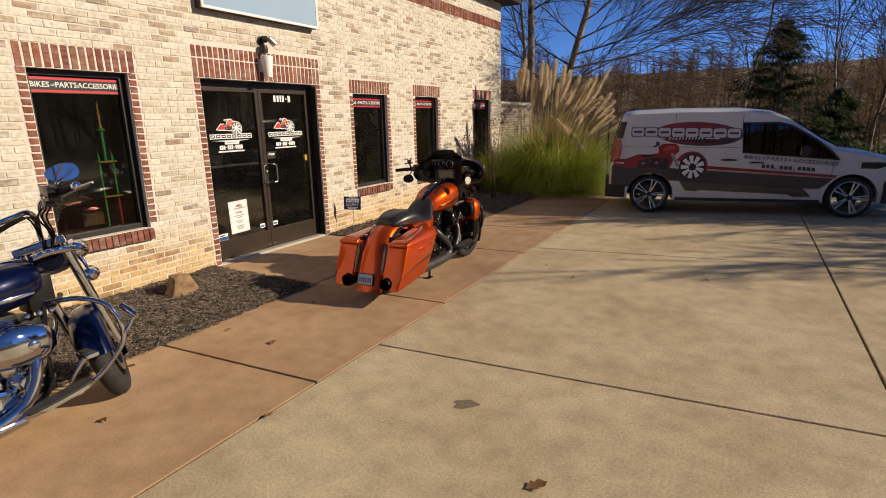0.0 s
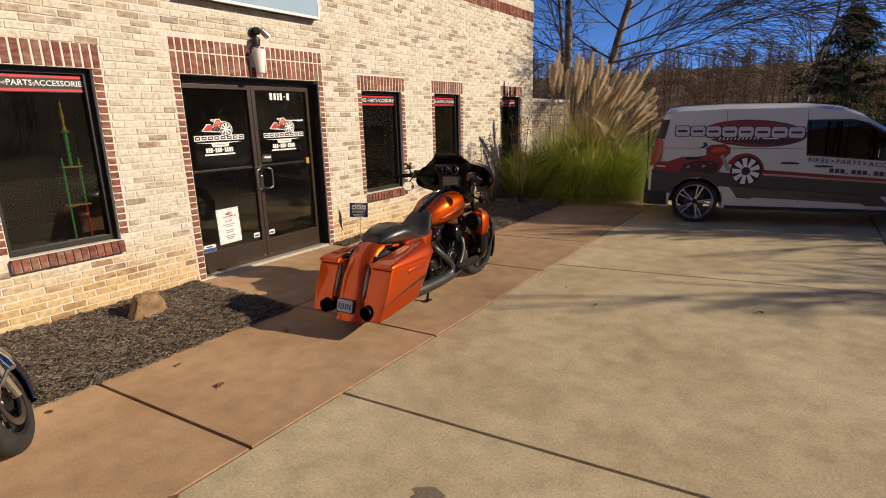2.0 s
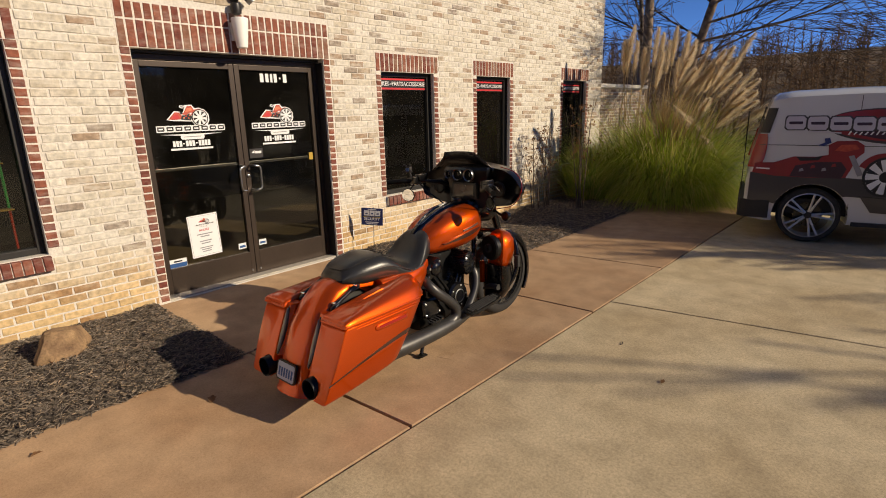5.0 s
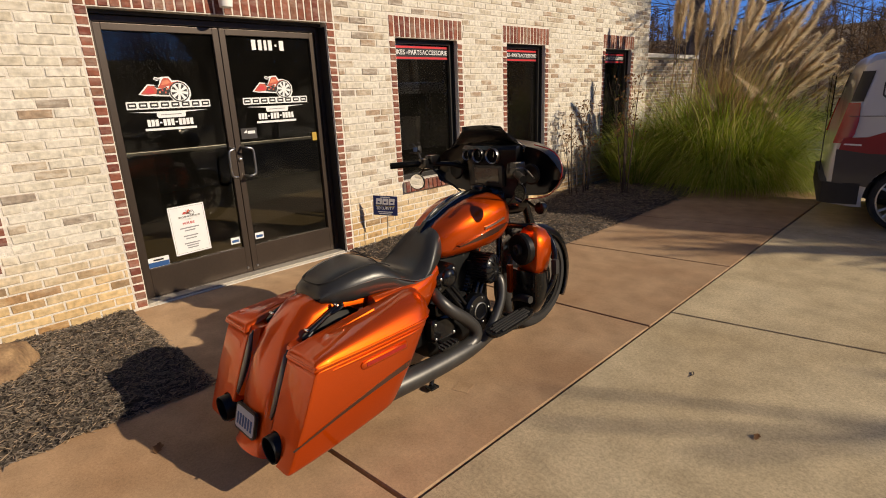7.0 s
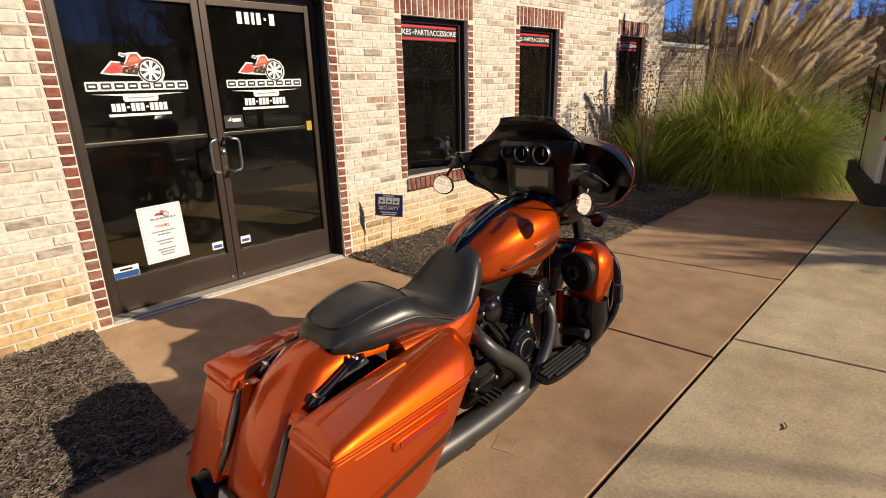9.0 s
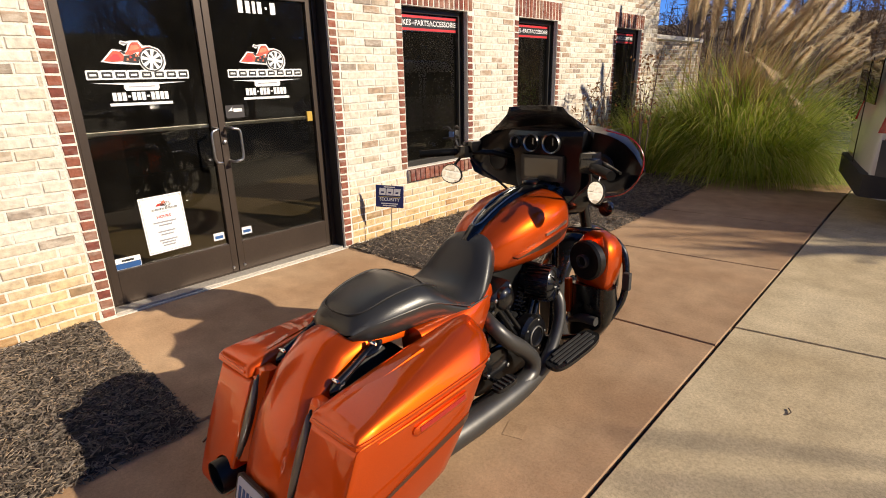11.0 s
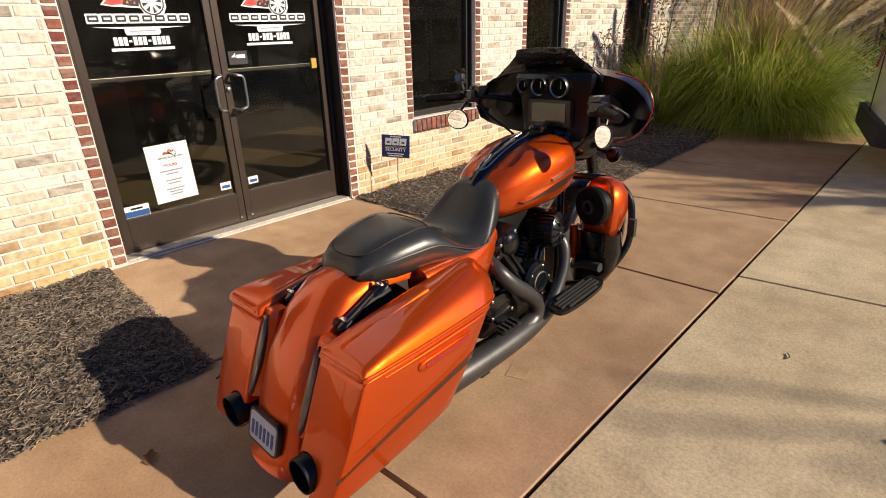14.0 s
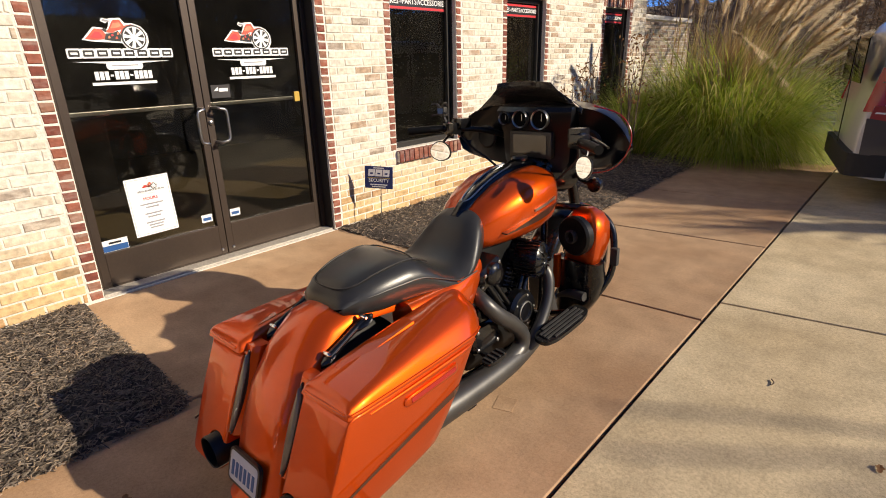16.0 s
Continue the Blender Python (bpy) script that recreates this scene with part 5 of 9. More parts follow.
    lathe(bm, [(0.085, 0.0), (0.098, 0.012), (0.098, 0.05), (0.085, 0.066), (0.04, 0.07)], 30, Matrix.Translation((0.13, 0.08, 0.38)) @ AX_X)
    cam_cover = part("cam_cover", bm, M_BLACKGLOSS, eng, "gloss black round cam cover", smooth=True)
    bm = nb()
    lathe(bm, [(0.05, 0), (0.05, 0.004), (0.044, 0.006), (0.0443, 0)], 26, Matrix.Translation((0.2, 0.08, 0.38)) @ AX_X, True)
    for k in range(5):
        a = k * 2 * math.pi / 5
        lathe(bm, [(0.006, 0), (0.006, 0.006), (0.003, 0.008)], 8, Matrix.Translation((0.192, 0.08 + 0.074 * math.cos(a), 0.38 + 0.074 * math.sin(a))) @ AX_X)
    part("cover_ring", bm, M_STEEL, cam_cover, smooth=True)
    bm = nb()
    box(bm, (0.14, -0.2, 0.37), (0.12, 0.17, 0.13), 0.03, None, 3)
    box(bm, (0.15, -0.19, 0.47), (0.08, 0.10, 0.07), 0.02, None, 3)
    gear = part("transmission_cover", bm, M_BLACKGLOSS, eng, "gloss black transmission cover", smooth=True)
    for dy, dz in ((-0.265, 0.33), (-0.135, 0.33), (-0.265, 0.41), (-0.135, 0.41)):
        bm = nb()
        lathe(bm, [(0.009, 0.0), (0.009, 0.006), (0.004, 0.009)], 8, Matrix.Translation((0.199, dy, dz)) @ AX_X)
        part("bolt", bm, M_STEEL, gear, smooth=True)
    bm = nb()
    lathe(bm, [(0.03, 0.0), (0.034, 0.02), (0.034, 0.09), (0.028, 0.1)], 18, Matrix.Translation((0.15, 0.2, 0.3)) @ AX_X)
    part("oil_filter", bm, M_BLACKGLOSS, eng, smooth=True)
    # radial-finned air cleaner
    ac = Matrix.Translation((0.15, 0.165, 0.605)) @ Matrix.Rotation(radians(14), 4, "Z") @ AX_X
    bm = nb()
    lathe(bm, [(0.05, -0.05), (0.074, -0.04), (0.082, 0.04), (0.08, 0.068), (0.066, 0.082), (0.034, 0.086), (0.03, 0.08)], 32, ac)
    cleaner = part("air_cleaner", bm, M_BLACKMET, bike, "black pleated air cleaner", smooth=True)
    for k in range(26):
        c = ac @ Matrix.Rotation(2 * math.pi * k / 26, 4, "Z")
        bm = nb()
        loft(bm, [[c @ Vector((r0, w, z)) for r0, w in ((rr - 0.01, -0.0055), (rr + 0.005, -0.002), (rr + 0.005, 0.002), (rr - 0.01, 0.0055))] for z, rr in ((-0.036, 0.072), (0.0, 0.08), (0.04, 0.083), (0.064, 0.081))])
        part("pleat", bm, M_BLACKGLOSS, cleaner)
    for k in range(13):
        c = ac @ Matrix.Rotation(2 * math.pi * k / 13, 4, "Z")
        bm = nb()
        loft(bm, [[c @ Vector((r0, w, z + dz)) for w, dz in ((-0.005, -0.004), (-0.0025, 0.004), (0.0025, 0.004), (0.005, -0.004))] for r0, z in ((0.034, 0.086), (0.052, 0.086), (0.066, 0.083), (0.077, 0.072))])
        part("face_rib", bm, M_BLACKGLOSS, cleaner)
    # passenger peg folded above the header
    bm = nb()
    pm2 = Matrix.Translation((0.262, -0.235, 0.30)) @ Matrix.Rotation(radians(-8), 4, "Z") @ Matrix.Rotation(radians(10), 4, "X")
    prism(bm, [(0.03 * math.copysign(abs(math.cos(a)) ** 0.6, math.cos(a)), 0.058 * math.copysign(abs(math.sin(a)) ** 0.7, math.sin(a))) for a in np.linspace(0, 2 * math.pi, 22, endpoint=False)], 0.016, pm2)
    peg = part("passenger_peg", bm, M_BLACKMET, bike, "small ribbed passenger footboard", smooth=True)
    for k in range(4):
        bm = nb()
        box(bm, (0, -0.036 + 0.024 * k, 0.018), (0.05, 0.009, 0.006), 0.0015, pm2)
        part("rubber_rib", bm, M_RUBBER, peg)
    bm = nb()
    tube(bm, [(0.16, -0.23, 0.31), (0.21, -0.235, 0.302), (0.245, -0.235, 0.303)], 0.012, 8)
    part("peg_bracket", bm, M_BLACKMET, bike, smooth=True)
    bm = nb()
    loft(bm, [sup(-0.22, -0.17, 0.34, 0.03, 0.08, 18), sup(-0.16, -0.175, 0.35, 0.05, 0.12, 18), sup(0.02, -0.175, 0.34, 0.055, 0.13, 18), sup(0.14, -0.175, 0.32, 0.05, 0.1, 18), sup(0.2, -0.17, 0.32, 0.03, 0.06, 18)])
    part("primary_cover", bm, M_BLACKGLOSS, bike, smooth=True)
    # frame rails and underside
    bm = nb()
    for s in (-1, 1):
        tube(bm, [(s * 0.1, 0.38, 0.8), (s * 0.13, 0.33, 0.5), (s * 0.14, 0.28, 0.24), (s * 0.14, 0.1, 0.19), (s * 0.14, -0.4, 0.2), (s * 0.12, -0.6, 0.35), (s * 0.1, -0.6, 0.6)], 0.018, 10)
    part("frame_rail", bm, M_BLACKGLOSS, bike, smooth=True)
    # header pipes
    bm = nb()
    tube(bm, [(0.12, -0.2, 0.56), (0.205, -0.235, 0.545), (0.245, -0.19, 0.48), (0.25, -0.09, 0.40), (0.25, -0.02, 0.32), (0.248, -0.04, 0.255), (0.246, -0.16, 0.228), (0.245, -0.3, 0.218)], [0.03, 0.032, 0.034, 0.034, 0.035, 0.038, 0.045, 0.05], 16)
    part("header_pipe", bm, M_EXHAUST, bike, smooth=True)
    bm = nb()
    tube(bm, [(0.12, 0.22, 0.57), (0.2, 0.245, 0.53), (0.23, 0.225, 0.43), (0.24, 0.16, 0.33), (0.245, 0.08, 0.26), (0.245, -0.02, 0.235)], 0.028, 14)
    part("header_pipe", bm, M_EXHAUST, bike, smooth=True)

    # forks, front fender
    bm = nb()
    for s in (-1, 1):
        tube(bm, [(s * 0.1, 0.81, 0.345), (s * 0.1, 0.68, 0.75), (s * 0.1, 0.55, 1.1)], [0.03, 0.028, 0.024], 14, 3)
    part("fork", bm, M_BLACKGLOSS, bike, smooth=True)
    bm = nb()
    rings = []
    for k in range(17):
        a = radians(-35 + 190 * k / 16)
        cy, cz = 0.81 + 0.372 * math.cos(a), 0.345 + 0.372 * math.sin(a)
        ring = []
        for i in range(11):
            b = math.pi * i / 10
            rr = 0.06 * (math.sin(b) ** 0.7 - 1)
            ring.append(Vector((0.085 * math.cos(b), cy + rr * math.cos(a), cz + rr * math.sin(a))))
        for i in range(11):
            b = math.pi * (10 - i) / 10
            rr = 0.06 * (math.sin(b) ** 0.7 - 1) - 0.006
            ring.append(Vector((0.079 * math.cos(b), cy + rr * math.cos(a), cz + rr * math.sin(a))))
        rings.append(ring)
    loft(bm, rings)
    part("front_fender", bm, M_BLACKGLOSS, bike, "gloss black wrap front fender", smooth=True)

    # batwing fairing: one shell per station across the machine
    bm = nb()
    rings = []
    for i in range(25):
        x = -0.48 + 0.96 * i / 24
        t = abs(x) / 0.48
        yf = 0.80 - 0.27 * t ** 2.4
        zt = 1.265 - 0.05 * t ** 2 - 0.11 * t ** 7
        zb = 0.985 - 0.05 * (1 - t) + 0.085 * t ** 8
        yr = 0.44 + 0.02 * t ** 2
        ytop = 0.47 + 0.0 * t
        ring = [Vector((x, ytop, zt)), Vector((x, ytop + (yf - ytop) * 0.45, zt + 0.012 * (1 - t))), Vector((x, ytop + (yf - ytop) * 0.85, zt - 0.05)), Vector((x, yf, (zt * 0.6 + zb * 0.4))), Vector((x, yf - 0.015, (zt * 0.35 + zb * 0.65))), Vector((x, yf - 0.1 * (1 - t) - 0.04, zb + 0.015)), Vector((x, (yr + yf) / 2 - 0.06, zb)), Vector((x, yr + 0.02, zb + 0.012)), Vector((x, yr + 0.055, (zt + zb) / 2 - 0.03)), Vector((x, yr + 0.05, (zt * 0.75 + zb * 0.25)))]
        k = 1.0 if 0 < i < 24 else 0.35
        c = sum(ring, Vector()) / len(ring)
        rings.append([c + (p - c) * k + Vector((-0.012 - 0.02 * t if x < 0 else -0.012, 0, 0)) for p in ring])
    loft(bm, rings)
    fairing = part("fairing", bm, M_FAIRING, bike, "gloss black batwing fairing with an orange edge", smooth=True)
    bm = nb()
    for s in (1,):
        tube(bm, [(s * 0.29, 0.475, 1.258), (s * 0.408, 0.48, 1.225), (s * 0.463, 0.485, 1.15), (s * 0.453, 0.475, 1.06), (s * 0.388, 0.46, 0.985), (s * 0.25, 0.45, 0.955)], 0.003, 8)
    part("edge_stripe", bm, M_LENS_RED, fairing, "thin orange-red edge line", smooth=True)
    # inner dash, set a little to the right as the bars are turned
    bm = nb()
    loft(bm, [[Vector((0.012 + x * w, y + 0.03 * abs(x) ** 3, z)) for x in (-1, -0.5, 0, 0.5, 1)] + [Vector((0.012 + x * w, y + 0.12, z)) for x in (1, 0.5, 0, -0.5, -1)] for z, y, w in ((0.955, 0.40, 0.15), (1.0, 0.41, 0.18), (1.13, 0.405, 0.19), (1.16, 0.385, 0.195), (1.235, 0.375, 0.205), (1.255, 0.39, 0.2), (1.262, 0.43, 0.18))])
    dash = part("inner_fairing", bm, M_FAIRING, bike, "black inner dash with round gauges", smooth=True)
    gm = Matrix(((1, 0, 0, 0), (0, 0, -1, 0), (0, 1, 0, 0), (0, 0, 0, 1)))
    for x, r in ((-0.12, 0.027), (-0.03, 0.037), (0.078, 0.041)):
        bm = nb()
        lathe(bm, [(r * 1.04, -0.01), (r * 1.13, 0.010), (r * 1.08, 0.018), (r * 0.97, 0.014), (r * 0.94, 0.0)], 28, Matrix.Translation((x, 0.374, 1.203)) @ gm, True)
        gg = part("gauge", bm, M_STEEL, dash, "round gauge with a bright bezel", smooth=True)
        bm = nb()
        lathe(bm, [(r * 0.95, -0.004), (r * 0.95, 0.006)], 28, Matrix.Translation((x, 0.374, 1.203)) @ gm)
        dial = part("dial", bm, M_FLATBLACK, gg)
        bm = nb()
        box(bm, (x + r * 0.2, 0.367, 1.203 + r * 0.2), (0.002, 0.002, r * 0.8), 0, None)
        part("needle", bm, M_STEEL, dial)
    bm = nb()
    box(bm, (0.012, 0.40, 1.083), (0.235, 0.03, 0.125), 0.012)
    scr = part("display_bezel", bm, M_BLACKF, dash, smooth=True)
    bm = nb()
    box(bm, (0.012, 0.3835, 1.085), (0.185, 0.003, 0.088), 0)
    part("display", bm, M_SCREEN, scr, "grey dash display")
    for s in (-1, 1):
        bm = nb()
        lathe(bm, [(0.055, 0), (0.06, 0.012), (0.05, 0.018), (0.02, 0.01)], 24, Matrix.Translation((s * 0.29, 0.455, 1.1)) @ gm)
        part("speaker", bm, M_DEADBLACK, dash, smooth=True)
    # smoked shield: flared base, narrow flat top
    bm = nb()
    rings = []
    for i in range(25):
        t = -1 + 2 * i / 24
        q = abs(t)
        x0, x1 = 0.30 * t, 0.2 * t if q < 0.8 else math.copysign(0.16 + ((q - 0.8) / 0.2) ** 1.5 * 0.13, t)
        y0, z0 = 0.60 - 0.13 * q ** 2, 1.258 - 0.034 * q ** 2
        hgt = 0.109 * (1 - max(0, q - 0.76) / 0.24) ** 0.8 + 0.003 + 0.02 * q ** 2
        y1, z1 = 0.47 - 0.03 * q ** 2 + 0.06 * max(0, q - 0.76) / 0.24, z0 + hgt
        xm = x0 + (x1 - x0) * 0.62
        ym, zm = y0 + (y1 - y0) * 0.45, z0 + hgt * 0.42
        rings.append([Vector((x - 0.05, y - 0.035, z)) for x, y, z in ((x0, y0, z0), (xm, ym, zm), (x1, y1, z1), (x1, y1 + 0.004, z1 + 0.001), (xm, ym + 0.005, zm + 0.002), (x0, y0 + 0.006, z0))])
    loft(bm, rings)
    part("windshield", bm, M_SHIELD, bike, "short smoked windshield", smooth="all")

    # handlebar, grips, levers, mirrors
    for s in (-1, 1):
        bm = nb()
        ox, oz = 0.018, -0.012 * s
        def at(x, y, z):
            return (s * x + ox * min(1, x / 0.3), y, z + oz * min(1, x / 0.35) + 0.012)
        tube(bm, [at(0.12, 0.54, 1.04), at(0.2, 0.48, 1.085), at(0.28, 0.35, 1.125), at(0.37, 0.187, 1.14), at(0.46, 0.11, 1.135)], 0.0145, 10)
        bar = part("handlebar", bm, M_DEADBLACK, bike, smooth=True)
        bm = nb()
        tube(bm, [at(0.37, 0.187, 1.14), at(0.43, 0.137, 1.138), at(0.505, 0.073, 1.133)], [0.018, 0.0195, 0.0185], 12)
        part("grip", bm, M_BLACKGRIP, bar, smooth=True)
        bm = nb()
        box(bm, at(0.345, 0.215, 1.14), (0.075, 0.065, 0.06), 0.018)
        box(bm, at(0.32, 0.255, 1.165), (0.065, 0.08, 0.05), 0.016)
        part("switch_housing", bm, M_BLACKGLOSS, bar, smooth=True)
        bm = nb()
        tube(bm, [at(0.33, 0.29, 1.15), at(0.40, 0.245, 1.145), at(0.5, 0.16, 1.13)], [0.009, 0.008, 0.006], 8)
        part("lever", bm, M_BLACKGLOSS, bar, smooth=True)
        bm = nb()
        mx = -0.402 if s < 0 else 0.395
        tube(bm, [at(0.35, 0.26, 1.15), (mx * 0.99, 0.235, 1.10), (mx, 0.212, 1.07)], 0.007, 8)
        part("mirror_stem", bm, M_BLACKGLOSS, bar, smooth=True)
        mm = Matrix.Translation((mx, 0.205, 1.05 if s < 0 else 1.035)) @ Matrix.Rotation(radians(-5 if s < 0 else -19), 4, "Z") @ Matrix.Rotation(radians(-8 if s < 0 else -7), 4, "X") @ gm
        bm = nb()
        loft(bm, [[mm @ Vector(((0.078 if s < 0 else 0.05) * k * math.cos(a) * (1 + 0.12 * s * math.sin(a)), 0.05 * k * math.sin(a), z)) for a in np.linspace(0, 2 * math.pi, 24, endpoint=False)] for z, k in ((-0.025, 0.3), (-0.02, 0.7), (-0.006, 0.97), (0.0, 1.0))])
        mh = part("mirror", bm, M_BLACKGLOSS, bar, "small oval mirror under the bar", smooth=True)
        bm = nb()
        loft(bm, [[mm @ Vector(((0.071 if s < 0 else 0.044) * math.cos(a) * (1 + 0.12 * s * math.sin(a)), 0.044 * math.sin(a), z)) for a in np.linspace(0, 2 * math.pi, 24, endpoint=False)] for z in (0.0, 0.003)])
        part("mirror_glass", bm, M_MIRROR, mh)
    # clip-on phone holder cluster on the left bar
    bm = nb()
    box(bm, (-0.37, 0.20, 1.245), (0.04, 0.03, 0.045), 0.008)
    tube(bm, [(-0.37, 0.20, 1.23), (-0.36, 0.21, 1.19), (-0.345, 0.22, 1.16)], 0.009, 8)
    for x1, z1 in ((-0.42, 1.275), (-0.42, 1.225), (-0.32, 1.28), (-0.315, 1.235)):
        tube(bm, [(-0.37, 0.195, 1.245), ((x1 - 0.37) / 2, 0.185, z1 + 0.005), (x1, 0.175, z1)], [0.008, 0.006, 0.007], 6)
    clamp = part("phone_clamp", bm, M_BLACKF, bike, "black four-armed phone clamp", smooth=True)
    bm = nb()
    box(bm, (-0.373, 0.183, 1.248), (0.03, 0.004, 0.026), 0)
    part("clamp_badge", bm, M_BLUE_V, clamp, "small blue badge")
    # cable loops
    bm = nb()
    tube(bm, [(-0.33, 0.26, 1.14), (-0.3, 0.33, 1.06), (-0.24, 0.38, 1.0), (-0.15, 0.4, 0.93)], 0.006, 8)
    part("cable", bm, M_RUBBER, bike, smooth=True)
    bm = nb()
    tube(bm, [(0.33, 0.26, 1.14), (0.3, 0.33, 1.05), (0.22, 0.38, 0.98), (0.13, 0.4, 0.9)], 0.006, 8)
    part("cable", bm, M_RUBBER, bike, smooth=True)
    # steering head and turn signals
    bm = nb()
    loft(bm, [sup(0.36, 0, 0.93, 0.06, 0.08, 18), sup(0.44, 0, 0.95, 0.15, 0.11, 18), sup(0.55, 0, 0.95, 0.19, 0.125, 18), sup(0.62, 0, 0.95, 0.08, 0.06, 18)])
    part("fork_cowl", bm, M_BLACKGLOSS, bike, smooth=True)
    for s in (-1, 1):
        bm = nb()
        lathe(bm, [(0.01, -0.03), (0.03, -0.025), (0.036, 0.0), (0.034, 0.015), (0.01, 0.02)], 20, Matrix.Translation((s * 0.27, 0.56, 0.885)) @ gm)
        tube(bm, [(s * 0.12, 0.6, 0.92), (s * 0.2, 0.58, 0.89), (s * 0.26, 0.565, 0.885)], 0.01, 8)
        part("turn_signal", bm, M_BLACKGLOSS, bike, smooth=True)

    # leg shields with speaker pods, engine guard, floorboards
    for s in (-1, 1):
        bm = nb()
        rings = []
        for z, y0, y1, x0, x1 in ((0.52, 0.36, 0.46, 0.2, 0.35), (0.55, 0.33, 0.48, 0.19, 0.385), (0.60, 0.32, 0.49, 0.18, 0.40), (0.67, 0.31, 0.51, 0.18, 0.41), (0.74, 0.32, 0.50, 0.19, 0.405), (0.785, 0.345, 0.47, 0.22, 0.38), (0.805, 0.38, 0.44, 0.25, 0.34)):
            ring = []
            for i in range(20):
                a = 2 * math.pi * i / 20
                c, q = math.cos(a), math.sin(a)
                ring.append(Vector((s * ((x0 + x1) / 2 + (x1 - x0) / 2 * math.copysign(abs(c) ** 0.6, c)), (y0 + y1) / 2 + (y1 - y0) / 2 * math.copysign(abs(q) ** 0.6, q) + 0.04 * (1 - c), z)))
            rings.append(ring)
        loft(bm, rings)
        ls = part("leg_shield", bm, M_ORANGE, bike, "orange lower leg shield with speaker", smooth=True)
        sm = Matrix.Translation((s * 0.30, 0.325, 0.695)) @ Matrix.Rotation(radians(-s * 14), 4, "Z") @ gm
        bm = nb()
        lathe(bm, [(0.06, -0.05), (0.088, -0.03), (0.093, 0.004), (0.086, 0.016), (0.078, 0.016), (0.066, 0.008), (0.03, 0.006)], 34, sm)
        sp = part("speaker_pod", bm, M_DEADBLACK, ls, "round black speaker pod", smooth=True)
        bm = nb()
        lathe(bm, [(0.03, 0.012), (0.032, 0.03), (0.026, 0.036), (0.022, 0.02)], 24, sm, True)
        part("tweeter", bm, M_RUBBER, sp, smooth=True)
        bm = nb()
        loft(bm, [[Vector((s * (xc + hw * math.copysign(abs(math.cos(a)) ** 0.6, math.cos(a))), 0.40 + 0.055 * math.copysign(abs(math.sin(a)) ** 0.6, math.sin(a)), z)) for a in np.linspace(0, 2 * math.pi, 18, endpoint=False)] for z, xc, hw in ((0.28, 0.25, 0.05), (0.31, 0.27, 0.085), (0.38, 0.29, 0.105), (0.47, 0.30, 0.118), (0.56, 0.30, 0.11))])
        lathe(bm, [(0.012, 0), (0.012, 0.006)], 10, Matrix.Translation((s * 0.27, 0.332, 0.47)) @ gm)
        lathe(bm, [(0.012, 0), (0.012, 0.006)], 10, Matrix.Translation((s * 0.32, 0.332, 0.47)) @ gm)
        part("lower_cover", bm, M_BLACKGLOSS, ls, smooth=True)
        bm = nb()
        box(bm, (s * 0.205, 0.34, 0.50), (0.03, 0.03, 0.17), 0.01)
        part("inner_strut", bm, M_ORANGE, ls, "narrow orange inner strut", smooth=True)
        bm = nb()
        tube(bm, [(s * 0.12, 0.42, 0.79), (s * 0.3, 0.47, 0.79), (s * 0.392, 0.49, 0.72), (s * 0.424, 0.475, 0.6), (s * 0.416, 0.445, 0.47), (s * 0.33, 0.36, 0.33), (s * 0.15, 0.32, 0.26)], 0.0165, 12)
        eg = part("engine_guard", bm, M_BLACKGLOSS, bike, smooth=True)
        bm = nb()
        box(bm, (s * 0.438, 0.455, 0.585), (0.036, 0.03, 0.085), 0.01)
        part("guard_pad", bm, M_RUBBER, eg, smooth=True)
        bm = nb()
        fm = Matrix.Translation((s * 0.335, 0.175, 0.308)) @ Matrix.Rotation(radians(10), 4, "X") @ Matrix.Rotation(radians(s * 4), 4, "Y") @ Matrix.Rotation(radians(-s * 6), 4, "Z")
        out = [(0.056 * math.copysign(abs(math.cos(a)) ** 0.6, math.cos(a)), 0.165 * math.copysign(abs(math.sin(a)) ** 0.7, math.sin(a))) for a in np.linspace(0, 2 * math.pi, 30, endpoint=False)]
        prism(bm, out, 0.018, fm)
        fb = part("floorboard", bm, M_BLACKMET, bike, smooth=True)
        for k in range(5):
            bm = nb()
            w = 0.135 if k in (1, 2, 3) else 0.10
            box(bm, (-0.036 + k * 0.018, 0, 0.021), (0.011, 2 * w, 0.008), 0.002, fm)
            part("rubber_rib", bm, M_RUBBER, fb)
        bm = nb()
        tube(bm, [(s * 0.14, 0.2, 0.25), (s * 0.25, 0.2, 0.285), (s * 0.33, 0.18, 0.295)], 0.016, 8)
        part("board_bracket", bm, M_BLACKMET, bike, smooth=True)
        bm = nb()
        tube(bm, [(s * 0.2, 0.36, 0.36), (s * 0.28, 0.34, 0.40), (s * 0.36, 0.33, 0.405)], [0.01, 0.022, 0.022], 12)
        part("pedal", bm, M_RUBBER, bike, smooth=True)
    # stand
    bm = nb()
    tube(bm, [(0.06, -0.1, 0.22), (0.085, -0.18, 0.12), (0.102, -0.235, 0.02)], [0.016, 0.014, 0.013], 10)
    box(bm, (0.115, -0.24, 0.014), (0.05, 0.06, 0.012), 0.004)
    part("stand", bm, M_BLACKMET, bike, "black steel stand with a flat foot", smooth=True)
    return bike


bagger()


